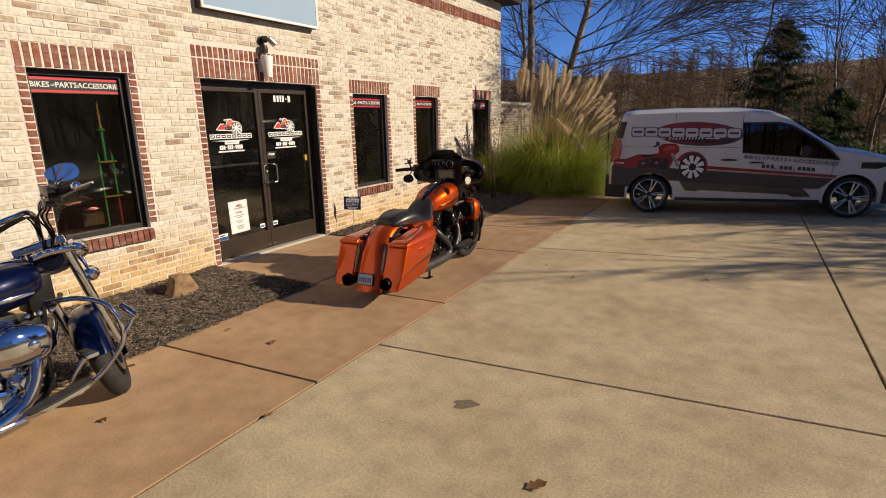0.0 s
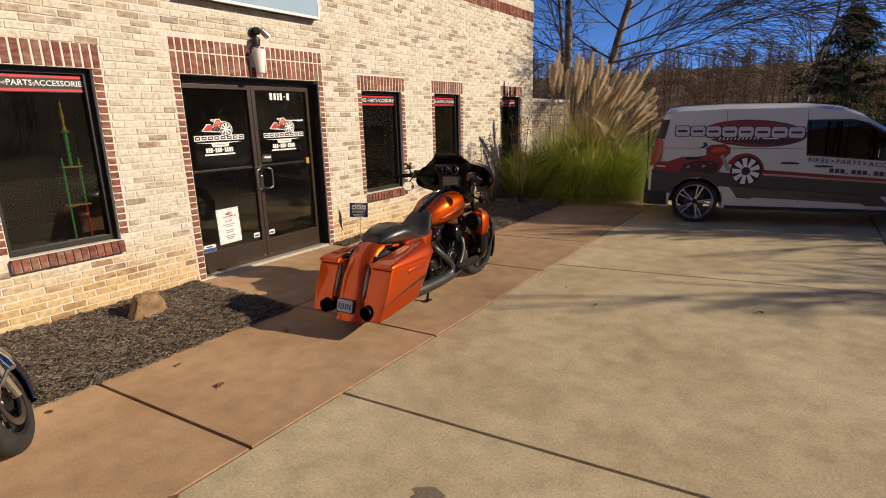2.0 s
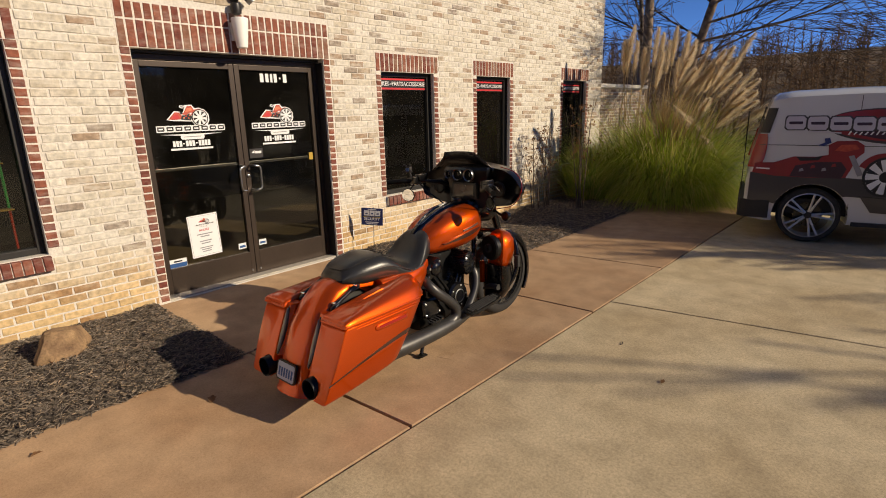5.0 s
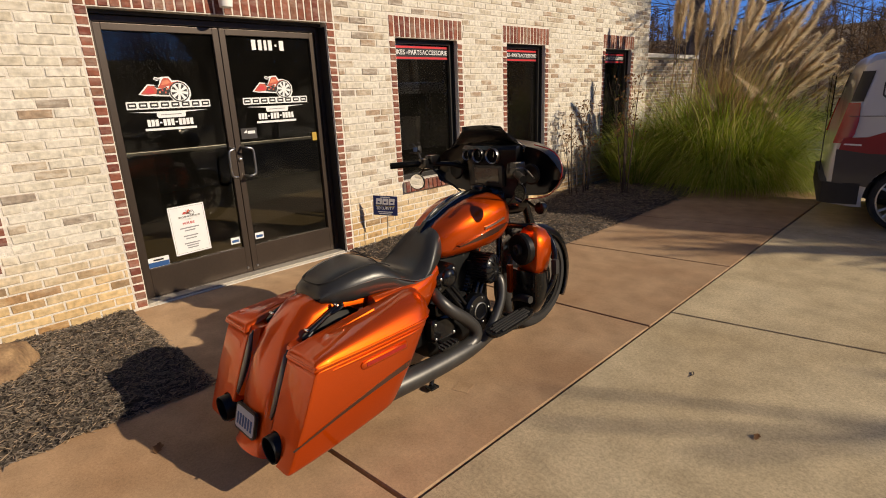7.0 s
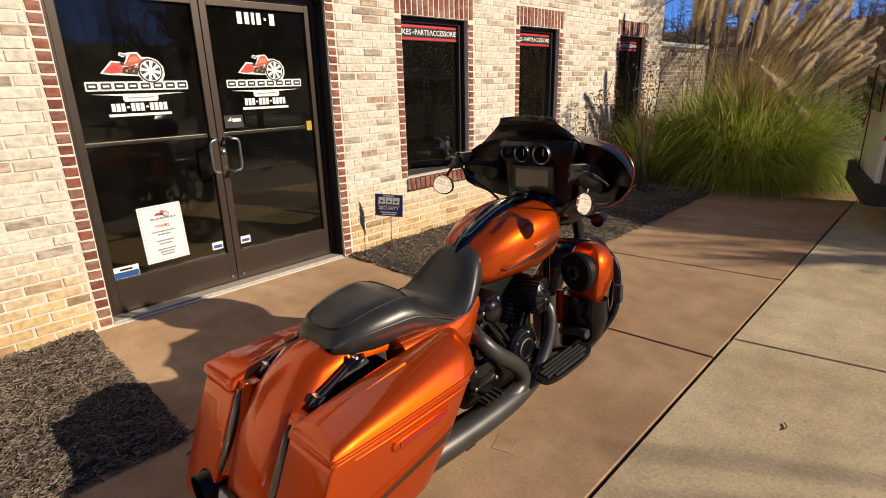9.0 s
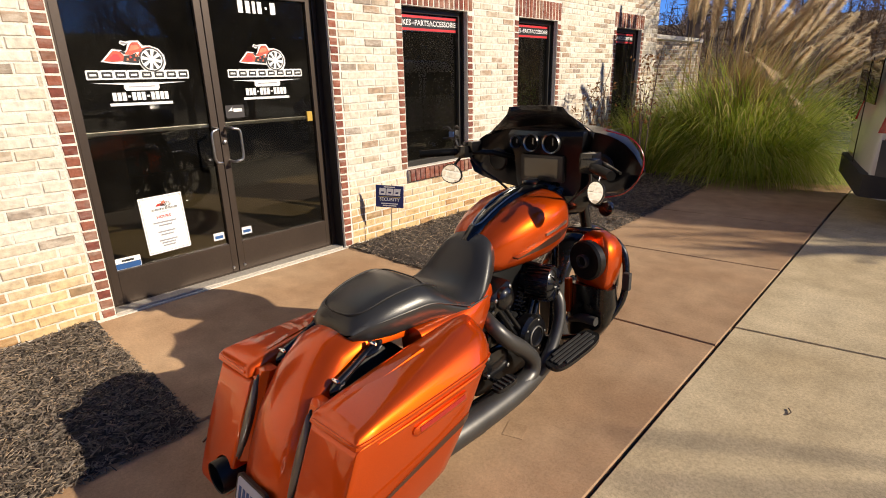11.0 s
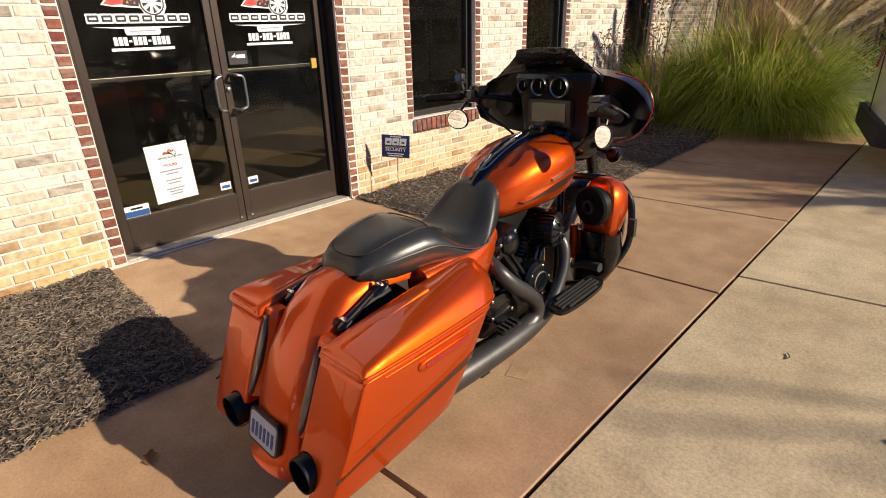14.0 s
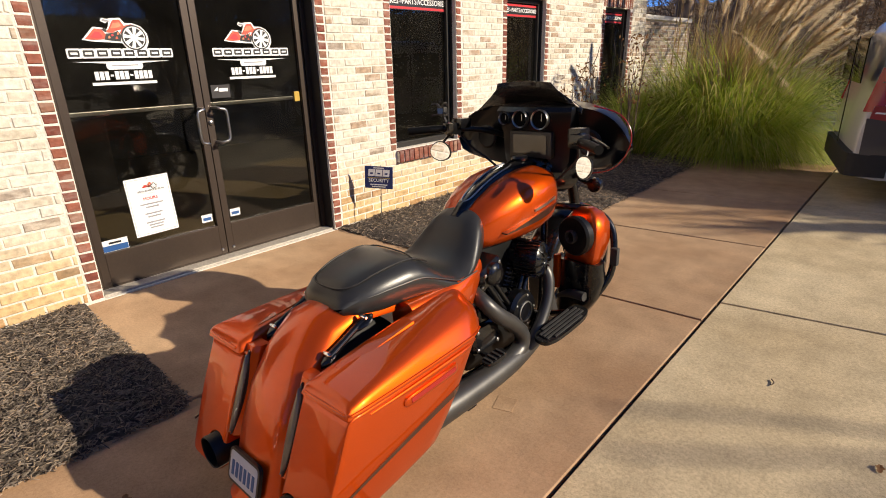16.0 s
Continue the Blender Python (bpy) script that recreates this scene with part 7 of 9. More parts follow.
# ---- van ----
def build_van():
    ang = math.degrees(math.atan2(0.65, 2.99))
    van = thing("van", pose(-1.03, 11.724, 0.0, 0, 0, ang), "white panel van with dark and red wrap graphics", "van")

    def half(z):
        """Half width of the body side at height z."""
        return 0.918 - 0.062 * (z - 0.45) / 1.17 if z > 0.45 else 0.918 - 0.03 * (0.45 - z) / 0.2

    def station(x, zb, zt, k=1.0, crown=0.03, rake=0.0):
        pts = []
        zs = [zb, zb + 0.05, zb + (zt - zb) * 0.25, zb + (zt - zb) * 0.5, zb + (zt - zb) * 0.75, zt - 0.13, zt - 0.05]
        for z in zs:
            pts.append((half(z) * k, z))
        h = half(zt) * k
        pts += [(h - 0.05, zt - 0.008), (h - 0.14, zt + 0.012), (h * 0.45, zt + crown)]
        lean = [x + rake * max(0.0, (z - 0.85) / 0.9) for a, z in pts]
        right = [Vector((q, -a, z)) for (a, z), q in zip(pts, lean)]
        left = [Vector((q, a, z)) for (a, z), q in zip(reversed(pts), reversed(lean))]
        return right + left

    bm = nb()
    loft(bm, [station(-0.70, 0.42, 1.60, 0.93, rake=0.2), station(-0.685, 0.32, 1.70, 0.965, rake=0.195), station(-0.63, 0.27, 1.745, 0.99, rake=0.185), station(-0.48, 0.25, 1.77, rake=0.2), station(0.4, 0.25, 1.79), station(1.4, 0.25, 1.775), station(1.8, 0.25, 1.73, 0.99), station(2.05, 0.25, 1.63, 0.985), station(2.5, 0.25, 1.33, 0.98), station(2.83, 0.25, 1.13, 0.97), station(3.2, 0.25, 1.07, 0.95), station(3.6, 0.25, 0.97, 0.92), station(3.82, 0.27, 0.86, 0.86), station(3.93, 0.33, 0.7, 0.78)])
    body = part("body", bm, M_VANWHITE, van, "white steel body shell", smooth=True)
    for x in (0.0, 3.06):
        bm = nb()
        lathe(bm, [(0.385, -1.2), (0.385, 1.2)], 40, Matrix.Translation((x, 0, 0.33)) @ Matrix.Rotation(radians(90), 4, "X"))
        cutter = part("cutter", bm, M_VANPLASTIC, van)
        bpy.context.view_layer.update()
        cut_with(body, cutter)
    body.data.set_sharp_from_angle(angle=radians(38))
    bm = nb()
    box(bm, (1.53, 0, 0.42), (4.3, 1.5, 0.2), 0.02)
    part("underbody", bm, M_VANPLASTIC, van)

    def side(name, poly, material, lift=0.004, par=None, label="", s=-1):
        """A flat piece of film or glass lying on the body side."""
        bm = nb()
        a = [bm.verts.new((x, s * (half(z) + lift), z)) for x, z in poly]
        b = [bm.verts.new((x, s * (half(z) + lift - 0.012), z)) for x, z in poly]
        bm.faces.new(a)
        bm.faces.new(b[::-1])
        k = len(poly)
        for i in range(k):
            bm.faces.new((a[i], a[(i + 1) % k], b[(i + 1) % k], b[i]))
        return part(name, bm, material, par or van, label)

    for s in (-1, 1):
        # wrap film: dark lower flank with arch cut-outs, stripes
        def arch(cx, a0, a1, n=12, r=0.388):
            return [(cx + r * math.cos(math.radians(a0 + (a1 - a0) * i / n)), 0.33 + r * math.sin(math.radians(a0 + (a1 - a0) * i / n))) for i in range(n + 1)]
        rear = [(-0.66, 0.5)] + [(-0.40, 0.47)] + arch(0, 160, 40) + [(0.34, 0.585), (2.58, 0.475), (2.66, 0.53), (2.76, 0.63), (2.82, 0.668), (0.88, 0.765), (0.3, 0.80), (-0.66, 0.84)]
        wrap = side("wrap_film", rear, M_VANGREY, 0.004, None, "dark brown-grey wrap along the flank", s)
        side("red_stripe", [(0.86, 0.79), (2.80, 0.668), (2.83, 0.70), (0.86, 0.845)], M_VANRED, 0.006, wrap, "", s)
        side("gold_stripe", [(0.86, 0.762), (2.77, 0.646), (2.80, 0.664), (0.86, 0.782)], M_VANGOLD, 0.006, wrap, "", s)
        side("grey_panel", [(0.46, 0.59), (2.36, 0.478), (2.50, 0.345), (2.23, 0.338), (2.15, 0.375), (0.80, 0.425), (0.75, 0.405), (0.58, 0.412)], M_VANGREY, 0.005, wrap, "", s)
        side("panel_edge", [(0.44, 0.60), (2.37, 0.488), (2.36, 0.476), (0.46, 0.588)], M_BLACKF, 0.007, wrap, "", s)
        # shop graphic: oval, outlined bars, machine, wheel
        def ellipse(cx, cz, a, b, n=40, t0=0.0, t1=2 * math.pi):
            return [(cx + a * math.cos(t), cz - 0.035 * math.cos(t) + b * math.sin(t)) for t in np.linspace(t0, t1, n, endpoint=False)]
        gr = side("shop_graphic", ellipse(0.72, 1.378, 0.69, 0.198), M_VANGREY, 0.004, None, "red and dark oval shop graphic of plain shapes", s)
        side("red_oval", ellipse(0.70, 1.385, 0.66, 0.176), M_VANRED, 0.0055, gr, "", s)
        side("dark_oval", ellipse(0.78, 1.335, 0.54, 0.115, 24, math.pi, 2 * math.pi), M_PLUM, 0.007, gr, "", s)
        for i in range(8):
            u, w, z = -0.35 + i * 0.217, 0.198, 1.425 - 0.006 * i
            def capsule(x0, x1, h, c=0.028):
                return [(x0 + c, z - h), (x1 - c * 0.6, z - h), (x1, z - h + c), (x1, z + h - c), (x1 - c, z + h), (x0 + c * 0.6, z + h), (x0, z + h - c), (x0, z - h + c)]
            side("bar_edge", capsule(u - 0.012, u + w + 0.012, 0.086), M_VANGREY, 0.0085, gr, "", s)
            side("bar", capsule(u, u + w, 0.075), M_LAVENDER, 0.010, gr, "", s)
            side("bar_core", capsule(u + 0.03, u + w - 0.03, 0.016, 0.008), M_PLUM, 0.0115, gr, "", s)
        for k in range(11):
            u = 0.26 + k * 0.051
            side("script_stroke", [(u, 1.288), (u + 0.014, 1.286), (u + 0.036, 1.318 + 0.012 * (k % 5 == 0)), (u + 0.022, 1.322 + 0.012 * (k % 5 == 0))], M_WHITE, 0.010, gr, "", s)
        side("rule", [(0.84, 1.296), (1.06, 1.290), (1.04, 1.306), (0.84, 1.31)], M_WHITE, 0.010, gr, "", s)
        side("rule", [(-0.13, 1.325), (0.2, 1.30), (0.2, 1.314), (-0.11, 1.338)], M_LAVENDER, 0.010, gr, "", s)
        mach = side("machine_shape", [(-0.64, 0.84), (-0.62, 0.955), (-0.42, 0.962), (-0.23, 1.035), (0.0, 1.035), (0.11, 1.06), (0.10, 1.17), (0.17, 1.215), (0.36, 1.222), (0.43, 1.17), (0.44, 1.09), (0.38, 1.03), (0.34, 0.90), (0.30, 0.80), (0.0, 0.79), (-0.4, 0.80)], M_VANRED, 0.008, gr, "red machine silhouette", s)
        side("light_patch", [(-0.61, 0.885), (-0.60, 0.90), (-0.46, 0.893), (-0.46, 0.876)], M_WHITE, 0.010, mach, "", s)
        side("seat_shape", [(-0.20, 1.03), (-0.02, 1.028), (0.06, 1.05), (0.02, 0.995), (-0.16, 0.985)], M_BLACK_V, 0.010, mach, "", s)
        side("bar_shape", [(-0.02, 1.16), (0.06, 1.20), (0.05, 1.245), (0.10, 1.255), (0.12, 1.20), (0.06, 1.165)], M_NAVY_V, 0.010, mach, "", s)
        side("engine_shape", [(-0.25, 0.80), (-0.2, 0.93), (0.0, 0.975), (0.24, 0.98), (0.30, 0.9), (0.26, 0.79)], M_PLUM, 0.010, mach, "", s)
        for k, (u, w0) in enumerate(((-0.16, 0.86), (-0.05, 0.90), (0.06, 0.87), (0.15, 0.92))):
            side("engine_glint", [(u, w0), (u + 0.05, w0 + 0.01), (u + 0.035, w0 + 0.045), (u + 0.005, w0 + 0.03)], M_VANRED if k % 2 else M_GREY_V, 0.012, mach, "", s)
        side("tank_light", [(0.16, 1.11), (0.22, 1.175), (0.35, 1.18), (0.39, 1.13), (0.27, 1.095)], M_ORANGE_V, 0.010, mach, "", s)
        side("fork_shape", [(0.30, 1.05), (0.35, 1.06), (0.46, 0.84), (0.41, 0.82)], M_GREY_V, 0.010, mach, "", s)
        cx, cz = 0.665, 0.822
        circ = [(math.cos(a), math.sin(a)) for a in np.linspace(0, 2 * math.pi, 32, endpoint=False)]
        side("fender_shape", [(cx - 0.02 + 0.26 * math.cos(a), cz + 0.265 * math.sin(a)) for a in np.linspace(-0.35, 2.7, 20)], M_VANRED, 0.009, gr, "", s)
        side("wheel_rim", [(cx + 0.212 * a, cz + 0.224 * b) for a, b in circ], M_BLACK_V, 0.011, gr, "", s)
        wf = side("wheel_face", [(cx + 0.185 * a, cz + 0.196 * b) for a, b in circ], M_WHITE, 0.013, gr, "white spoked wheel graphic", s)
        for k in range(9):
            an = k * 2 * math.pi / 9
            side("wheel_gap", [(cx + 0.06 * math.cos(an), cz + 0.062 * math.sin(an)), (cx + 0.186 * math.cos(an - 0.15), cz + 0.197 * math.sin(an - 0.15)), (cx + 0.186 * math.cos(an + 0.15), cz + 0.197 * math.sin(an + 0.15))], M_BLACK_V, 0.015, wf, "", s)
        side("hub_dot", [(cx + 0.06 * a, cz + 0.062 * b) for a, b in circ[::2]], M_BLACK_V, 0.016, wf, "", s)
        # cab glass
        side("side_window", [(1.40, 1.54), (1.435, 1.075), (2.79, 0.965), (2.70, 1.06), (2.48, 1.245), (2.09, 1.49), (1.92, 1.535)], M_VANGLASS, 0.005, None, "dark tinted cab window", s)
        side("window_surround", [(1.385, 1.56), (1.42, 1.055), (2.85, 0.94), (2.73, 1.08), (2.50, 1.27), (2.11, 1.51), (1.93, 1.558)], M_BLACKF, 0.003, None, "", s)
        for x0, x1, z in ((1.11, 1.34, 0.942), (1.54, 1.757, 0.90)):
            bm = nb()
            tube(bm, [(x0, s * (half(z) + 0.004), z), ((x0 + x1) / 2, s * (half(z) + 0.022), z + 0.002), (x1, s * (half(z) + 0.004), z - 0.004)], [0.010, 0.014, 0.010], 8)
            part("door_handle", bm, M_BLACKF, van, smooth=True)
        for pts in ([(-0.6, 1.17), (1.38, 1.15)], [(1.39, 1.70), (1.39, 0.36)], [(0.35, 1.72), (0.37, 0.36)], [(2.78, 1.0), (2.70, 0.36)]):
            bm = nb()
            tube(bm, [(x, s * (half(z) + 0.0015), z) for x, z in pts], 0.0035, 6)
            part("body_seam", bm, M_BLACKF, van)
        # tail lamp
        bm = nb()
        def rear(z):
            return 0.19 * max(0.0, (z - 0.85) / 0.9)
        loft(bm, [[Vector((x + rear(z), s * (half(z) * k + 0.006), z)) for x, k in ((-0.60 + w, 1.0), (-0.655, 0.985), (-0.71, 0.95), (-0.66, 0.93))] for z, w in ((0.90, 0.02), (1.0, 0.04), (1.12, 0.03), (1.25, 0.0), (1.30, -0.02))])
        part("tail_lamp", bm, M_LENS_RED, van, "tall red tail lamp", smooth=True)
        bm = nb()
        loft(bm, [[Vector((x + rear(z), s * (half(z) * k + 0.004), z)) for x, k in ((-0.60, 1.0), (-0.66, 0.985), (-0.70, 0.95), (-0.65, 0.93))] for z in (1.31, 1.4, 1.5, 1.6)])
        part("rear_pillar_trim", bm, M_BLACKF, van, "black rear pillar trim", smooth=True)
        # head lamp
        bm = nb()
        loft(bm, [[Vector((x, s * y, z)) for y, z in ((0.90 - d, 0.90), (0.86 - d, 0.80), (0.80 - d, 0.79), (0.80 - d, 0.93))] for x, d in ((3.15, 0.005), (3.4, 0.02), (3.7, 0.09), (3.84, 0.2))])
        part("head_lamp", bm, M_SCREEN, van, "swept head lamp", smooth=True)
        # door mirror
        bm = nb()
        loft(bm, [sup(s * 0.90, 2.28, 1.06, 0.02, 0.03, 14), sup(s * 0.95, 2.30, 1.09, 0.07, 0.075, 14), sup(s * 1.02, 2.30, 1.10, 0.075, 0.085, 14), sup(s * 1.07, 2.30, 1.09, 0.05, 0.06, 14)])
        mr = part("door_mirror", bm, M_BLACKF, van, smooth=True)
        bm = nb()
        box(bm, (2.225, s * 1.0, 1.1), (0.006, 0.12, 0.12), 0.002)
        part("mirror_glass", bm, M_MIRROR, mr)
        # sill trim
        bm = nb()
        box(bm, (1.52, s * 0.905, 0.265), (2.2, 0.03, 0.05), 0.01)
        part("sill", bm, M_VANPLASTIC, van)
    # text along the door
    for word, x, z in (("BIKES", 1.575, 0.985), ("PARTS", 1.94, 0.957), ("ACCESSORIES", 2.50, 0.904)):
        m = Matrix.Translation((x, -(half(z) + 0.006), z)) @ Matrix.Rotation(radians(90), 4, "X") @ Matrix.Rotation(radians(-5), 4, "Z") @ Matrix.Diagonal((1.18, 1, 1, 1))
        text_mesh("word", word, 0.083, M_NAVY_V, van, m, spread=1.1)
    for x, z in ((1.75, 0.972), (2.13, 0.942)):
        side("dot", [(x - 0.012, z - 0.012), (x + 0.012, z - 0.012), (x + 0.012, z + 0.012), (x - 0.012, z + 0.012)], M_NAVY_V, 0.006)
    for i in range(12):
        u = 1.73 + i * 0.066
        z = 0.842 - 0.07 * (u - 1.73)
        h, w = (0.030, 0.046) if i not in (3, 7) else (0.008, 0.02)
        z -= 0.0 if i not in (3, 7) else 0.026
        side("number_bar", [(u, z - h), (u + w, z - h - 0.003), (u + w, z + h - 0.003), (u, z + h)], M_VANGREY, 0.006, None, "plain bar in place of a number")
    # windshield, bumpers, roof seams
    bm = nb()
    loft(bm, [[Vector((x, y, z + 0.022 - 0.05 * (y / 0.75) ** 2 * 0.5)) for y in (-0.74 * k, -0.4 * k, 0, 0.4 * k, 0.74 * k)] + [Vector((x, y, z)) for y in (0.74 * k, 0.4 * k, 0, -0.4 * k, -0.74 * k)] for x, z, k in ((1.9, 1.715, 0.95), (2.2, 1.555, 1.0), (2.5, 1.36, 1.02), (2.78, 1.18, 1.04))])
    part("windshield", bm, M_VANGLASS, van, smooth=True)
    bm = nb()
    loft(bm, [[Vector((x, y * k, z)) for y in (-0.93, 0.93) for z in ((0.28, 0.5) if y < 0 else (0.5, 0.28))] for x, k in ((-0.76, 0.86), (-0.74, 0.93), (-0.66, 0.985), (-0.42, 0.995))])
    part("rear_bumper", bm, M_VANPLASTIC, van, "black plastic rear bumper", smooth=True)
    bm = nb()
    loft(bm, [[Vector((x, -0.92 * k, 0.25)), Vector((x, -0.92 * k, 0.60)), Vector((x, 0.92 * k, 0.60)), Vector((x, 0.92 * k, 0.25))] for x, k in ((3.5, 0.97), (3.8, 0.92), (3.95, 0.80), (3.99, 0.7))])
    part("front_bumper", bm, M_VANPLASTIC, van, "black front bumper", smooth=True)
    # back doors
    for s in (-1, 1):
        bm = nb()
        box(bm, (-0.745, s * 0.38, 1.36), (0.012, 0.6, 0.42), 0.004)
        part("rear_window", bm, M_VANGLASS, van)
    bm = nb()
    box(bm, (-0.742, 0, 1.0), (0.01, 0.012, 1.2))
    part("door_gap", bm, M_BLACKF, van)
    # wheels
    for x in (0.0, 3.06):
        for s in (-1, 1):
            base = Matrix.Translation((x, s * 0.76, 0.33)) @ Matrix.Rotation(radians(90 * (1 if s < 0 else -1)), 4, "X")
            bm = nb()
            lathe(bm, [(0.262, -0.1), (0.305, -0.11), (0.325, -0.095), (0.331, -0.05), (0.331, 0.05), (0.325, 0.095), (0.305, 0.11), (0.272, 0.105), (0.262, 0.08)], 40, base, True)
            ty = part("wheel", bm, M_RUBBER, van, "black tyre on a machined alloy wheel", smooth=True)
            bm = nb()
            lathe(bm, [(0.266, -0.09), (0.272, 0.1), (0.258, 0.106), (0.25, 0.06), (0.245, -0.06)], 40, base, True)
            part("rim", bm, M_RIM, ty, smooth=True)
            for k in range(5):
                for o in (-0.13, 0.13):
                    a = k * 2 * math.pi / 5 + o
                    bm = nb()
                    p0 = base @ Vector((0.04 * math.cos(a), 0.04 * math.sin(a), 0.072))
                    p1 = base @ Vector((0.258 * math.cos(a + o * 0.15), 0.258 * math.sin(a + o * 0.15), 0.09))
                    tube(bm, [p0, (p0 + p1) / 2, p1], [0.017, 0.013, 0.015], 6, 2)
                    part("spoke", bm, M_RIM, ty)
            bm = nb()
            lathe(bm, [(0.05, 0.0), (0.055, 0.06), (0.035, 0.088), (0.012, 0.09)], 20, base)
            part("hub", bm, M_BLACKF, ty, smooth=True)
            bm = nb()
            lathe(bm, [(0.15, 0.0), (0.15, 0.015)], 28, base)
            part("brake_disc", bm, M_BLACKMET, ty)
    return van


build_van()


# ---- plants and trees ----
def ribbon(v, f, pts, w, side):
    o = len(v)
    k = len(pts)
    for i, p in enumerate(pts):
        ww = w * (1 - (i / (k - 1)) ** 2 * 0.92)
        v.append(tuple(p - side * ww))
        v.append(tuple(p + side * ww))
    for i in range(k - 1):
        f.append((o + 2 * i, o + 2 * i + 1, o + 2 * i + 3, o + 2 * i + 2))


def arc(base, az, lean, length, droop, n=6):
    """A stalk that leaves the ground at a lean and bends over under its weight."""
    out = [Vector(base)]
    d = Vector((math.cos(az) * math.sin(lean), math.sin(az) * math.sin(lean), math.cos(lean)))
    step = length / n
    for i in range(n):
        out.append(out[-1] + d * step)
        d = (d + Vector((math.cos(az) * 0.4, math.sin(az) * 0.4, -1)) * droop * (i + 1) / n).normalized()
    return out


def pampas(cx, cy):
    rng = random.Random(21)
    root = thing("pampas_grass", pose(cx, cy, 0), "large clump of green pampas grass with tan feathery plumes", "ornamental grass")
    # fountain of long blades: upright in the heart, thrown outwards and over at the rim
    v, f = [], []
    for _ in range(4600):
        a = rng.uniform(0, 2 * math.pi)
        r = 0.62 * rng.random() ** 0.6
        base = (0.06 + r * math.cos(a) * 1.42, r * math.sin(a) * 0.8, 0)
        az = a + rng.gauss(0, 0.45)
        lean = min(1.15, 0.06 + 0.75 * r + abs(rng.gauss(0, 0.16)))
        p = arc(base, az, lean * rng.uniform(0.5, 1.1), rng.uniform(1.0, 2.25) * (1.0 - 0.15 * r), rng.uniform(0.12, 0.7), 9)
        if p[-1].z < 0.02:
            p = [q if q.z > 0.02 else Vector((q.x, q.y, 0.02 + 0.02 * rng.random())) for q in p]
        ribbon(v, f, p, rng.uniform(0.004, 0.0095), Vector((-math.sin(az), math.cos(az), 0)))
    for _ in range(2600):
        a = rng.gauss(-0.35, 1.2)
        base = (0.12 + 0.72 * math.cos(a) * rng.uniform(0.6, 1.15), 0.5 * math.sin(a) * rng.uniform(0.6, 1.15), 0)
        az = a + rng.gauss(0, 0.4)
        p = arc(base, az, rng.uniform(0.35, 0.95), rng.uniform(0.8, 1.55), rng.uniform(0.5, 1.0), 9)
        p = [q if q.z > 0.02 else Vector((q.x, q.y, 0.02 + 0.03 * rng.random())) for q in p]
        ribbon(v, f, p, rng.uniform(0.003, 0.006), Vector((-math.sin(az), math.cos(az), 0)))
    tagged(raw("foliage", v, f, M_GRASS, root), "", "", kind="stuff")
    v, f = [], []
    for _ in range(1500):
        a = rng.uniform(0, 2 * math.pi)
        r = abs(rng.gauss(0, 0.36))
        az = rng.gauss(0.2, 1.0)
        p = arc((r * math.cos(a), r * math.sin(a) * 0.8, 0.3), az, abs(rng.gauss(0.05, 0.2)), rng.uniform(1.0, 1.75), rng.uniform(0.02, 0.2), 6)
        ribbon(v, f, p, rng.uniform(0.0025, 0.005), Vector((-math.sin(az), math.cos(az), 0)))
    tagged(raw("dry_blades", v, f, M_STALK, root, "dry straw-coloured stems"), "", "", kind="stuff")

    def plume(st, tip, d, L, side, lush):
        """Hairs off a drooping axis, hanging to the under side, longest in the middle."""
        v, f = [], []
        axis = [tip - d * 0.12]
        k = d.copy()
        for _ in range(10):
            axis.append(axis[-1] + k * (L / 10))
            k = (k + Vector((0, 0, -0.045))).normalized()
        for _ in range(lush):
            t = rng.random() ** 0.85 * 9.99
            i = int(t)
            q = axis[i].lerp(axis[i + 1], t - i)
            k = (axis[i + 1] - axis[i]).normalized()
            up = side.cross(k)
            ph = rng.uniform(0, 2 * math.pi)
            o = side * math.cos(ph) + up * math.sin(ph)
            env = math.sin(math.pi * (0.06 + 0.90 * t / 10)) ** 0.7
            ln = rng.uniform(0.06, 0.17) * env + 0.02
            e = q + k * ln * 0.72 + o * ln * 0.52 + Vector((0, 0, -0.45 * ln * rng.random()))
            n = (e - q).cross(Vector((rng.gauss(0, 1), rng.gauss(0, 1), rng.gauss(0, 1)))).normalized() * rng.uniform(0.002, 0.0045)
            z = len(v)
            v += [tuple(q - n), tuple(q + n), tuple(e)]
            f.append((z, z + 1, z + 2))
        raw("plume", v, f, M_PLUME, st, "tan feathery plume")

    def stem(b, az, lean, length, droop, L, lush=1500):
        p = arc(b, az, lean, length, droop, 8)
        bm = nb()
        tube(bm, p, [0.007] * 4 + [0.006, 0.006, 0.005, 0.005, 0.004], 5, 2)
        st = part("stalk", bm, M_STALK, root)
        d = (p[-1] - p[-2]).normalized()
        side = d.cross(Vector((0, 0, 1)))
        side = side.normalized() if side.length > 0.05 else Vector((1, 0, 0))
        plume(st, p[-1], d, L, side, lush)

    for i in range(17):     # nearly upright, in the heart and towards the wall
        stem((rng.uniform(-0.75, 0.25), rng.gauss(0, 0.2), 0.2), rng.gauss(0.3, 0.7), rng.uniform(0.02, 0.13), rng.uniform(1.75, 2.25), 0.02, rng.uniform(0.45, 0.7))
    for i in range(15):     # swept over towards the lot
        stem((rng.uniform(-0.45, 0.4), rng.gauss(0, 0.22), 0.2), rng.gauss(-0.05, 0.35), rng.uniform(0.2, 0.45), rng.uniform(1.7, 2.1), 0.04, rng.uniform(0.5, 0.78))
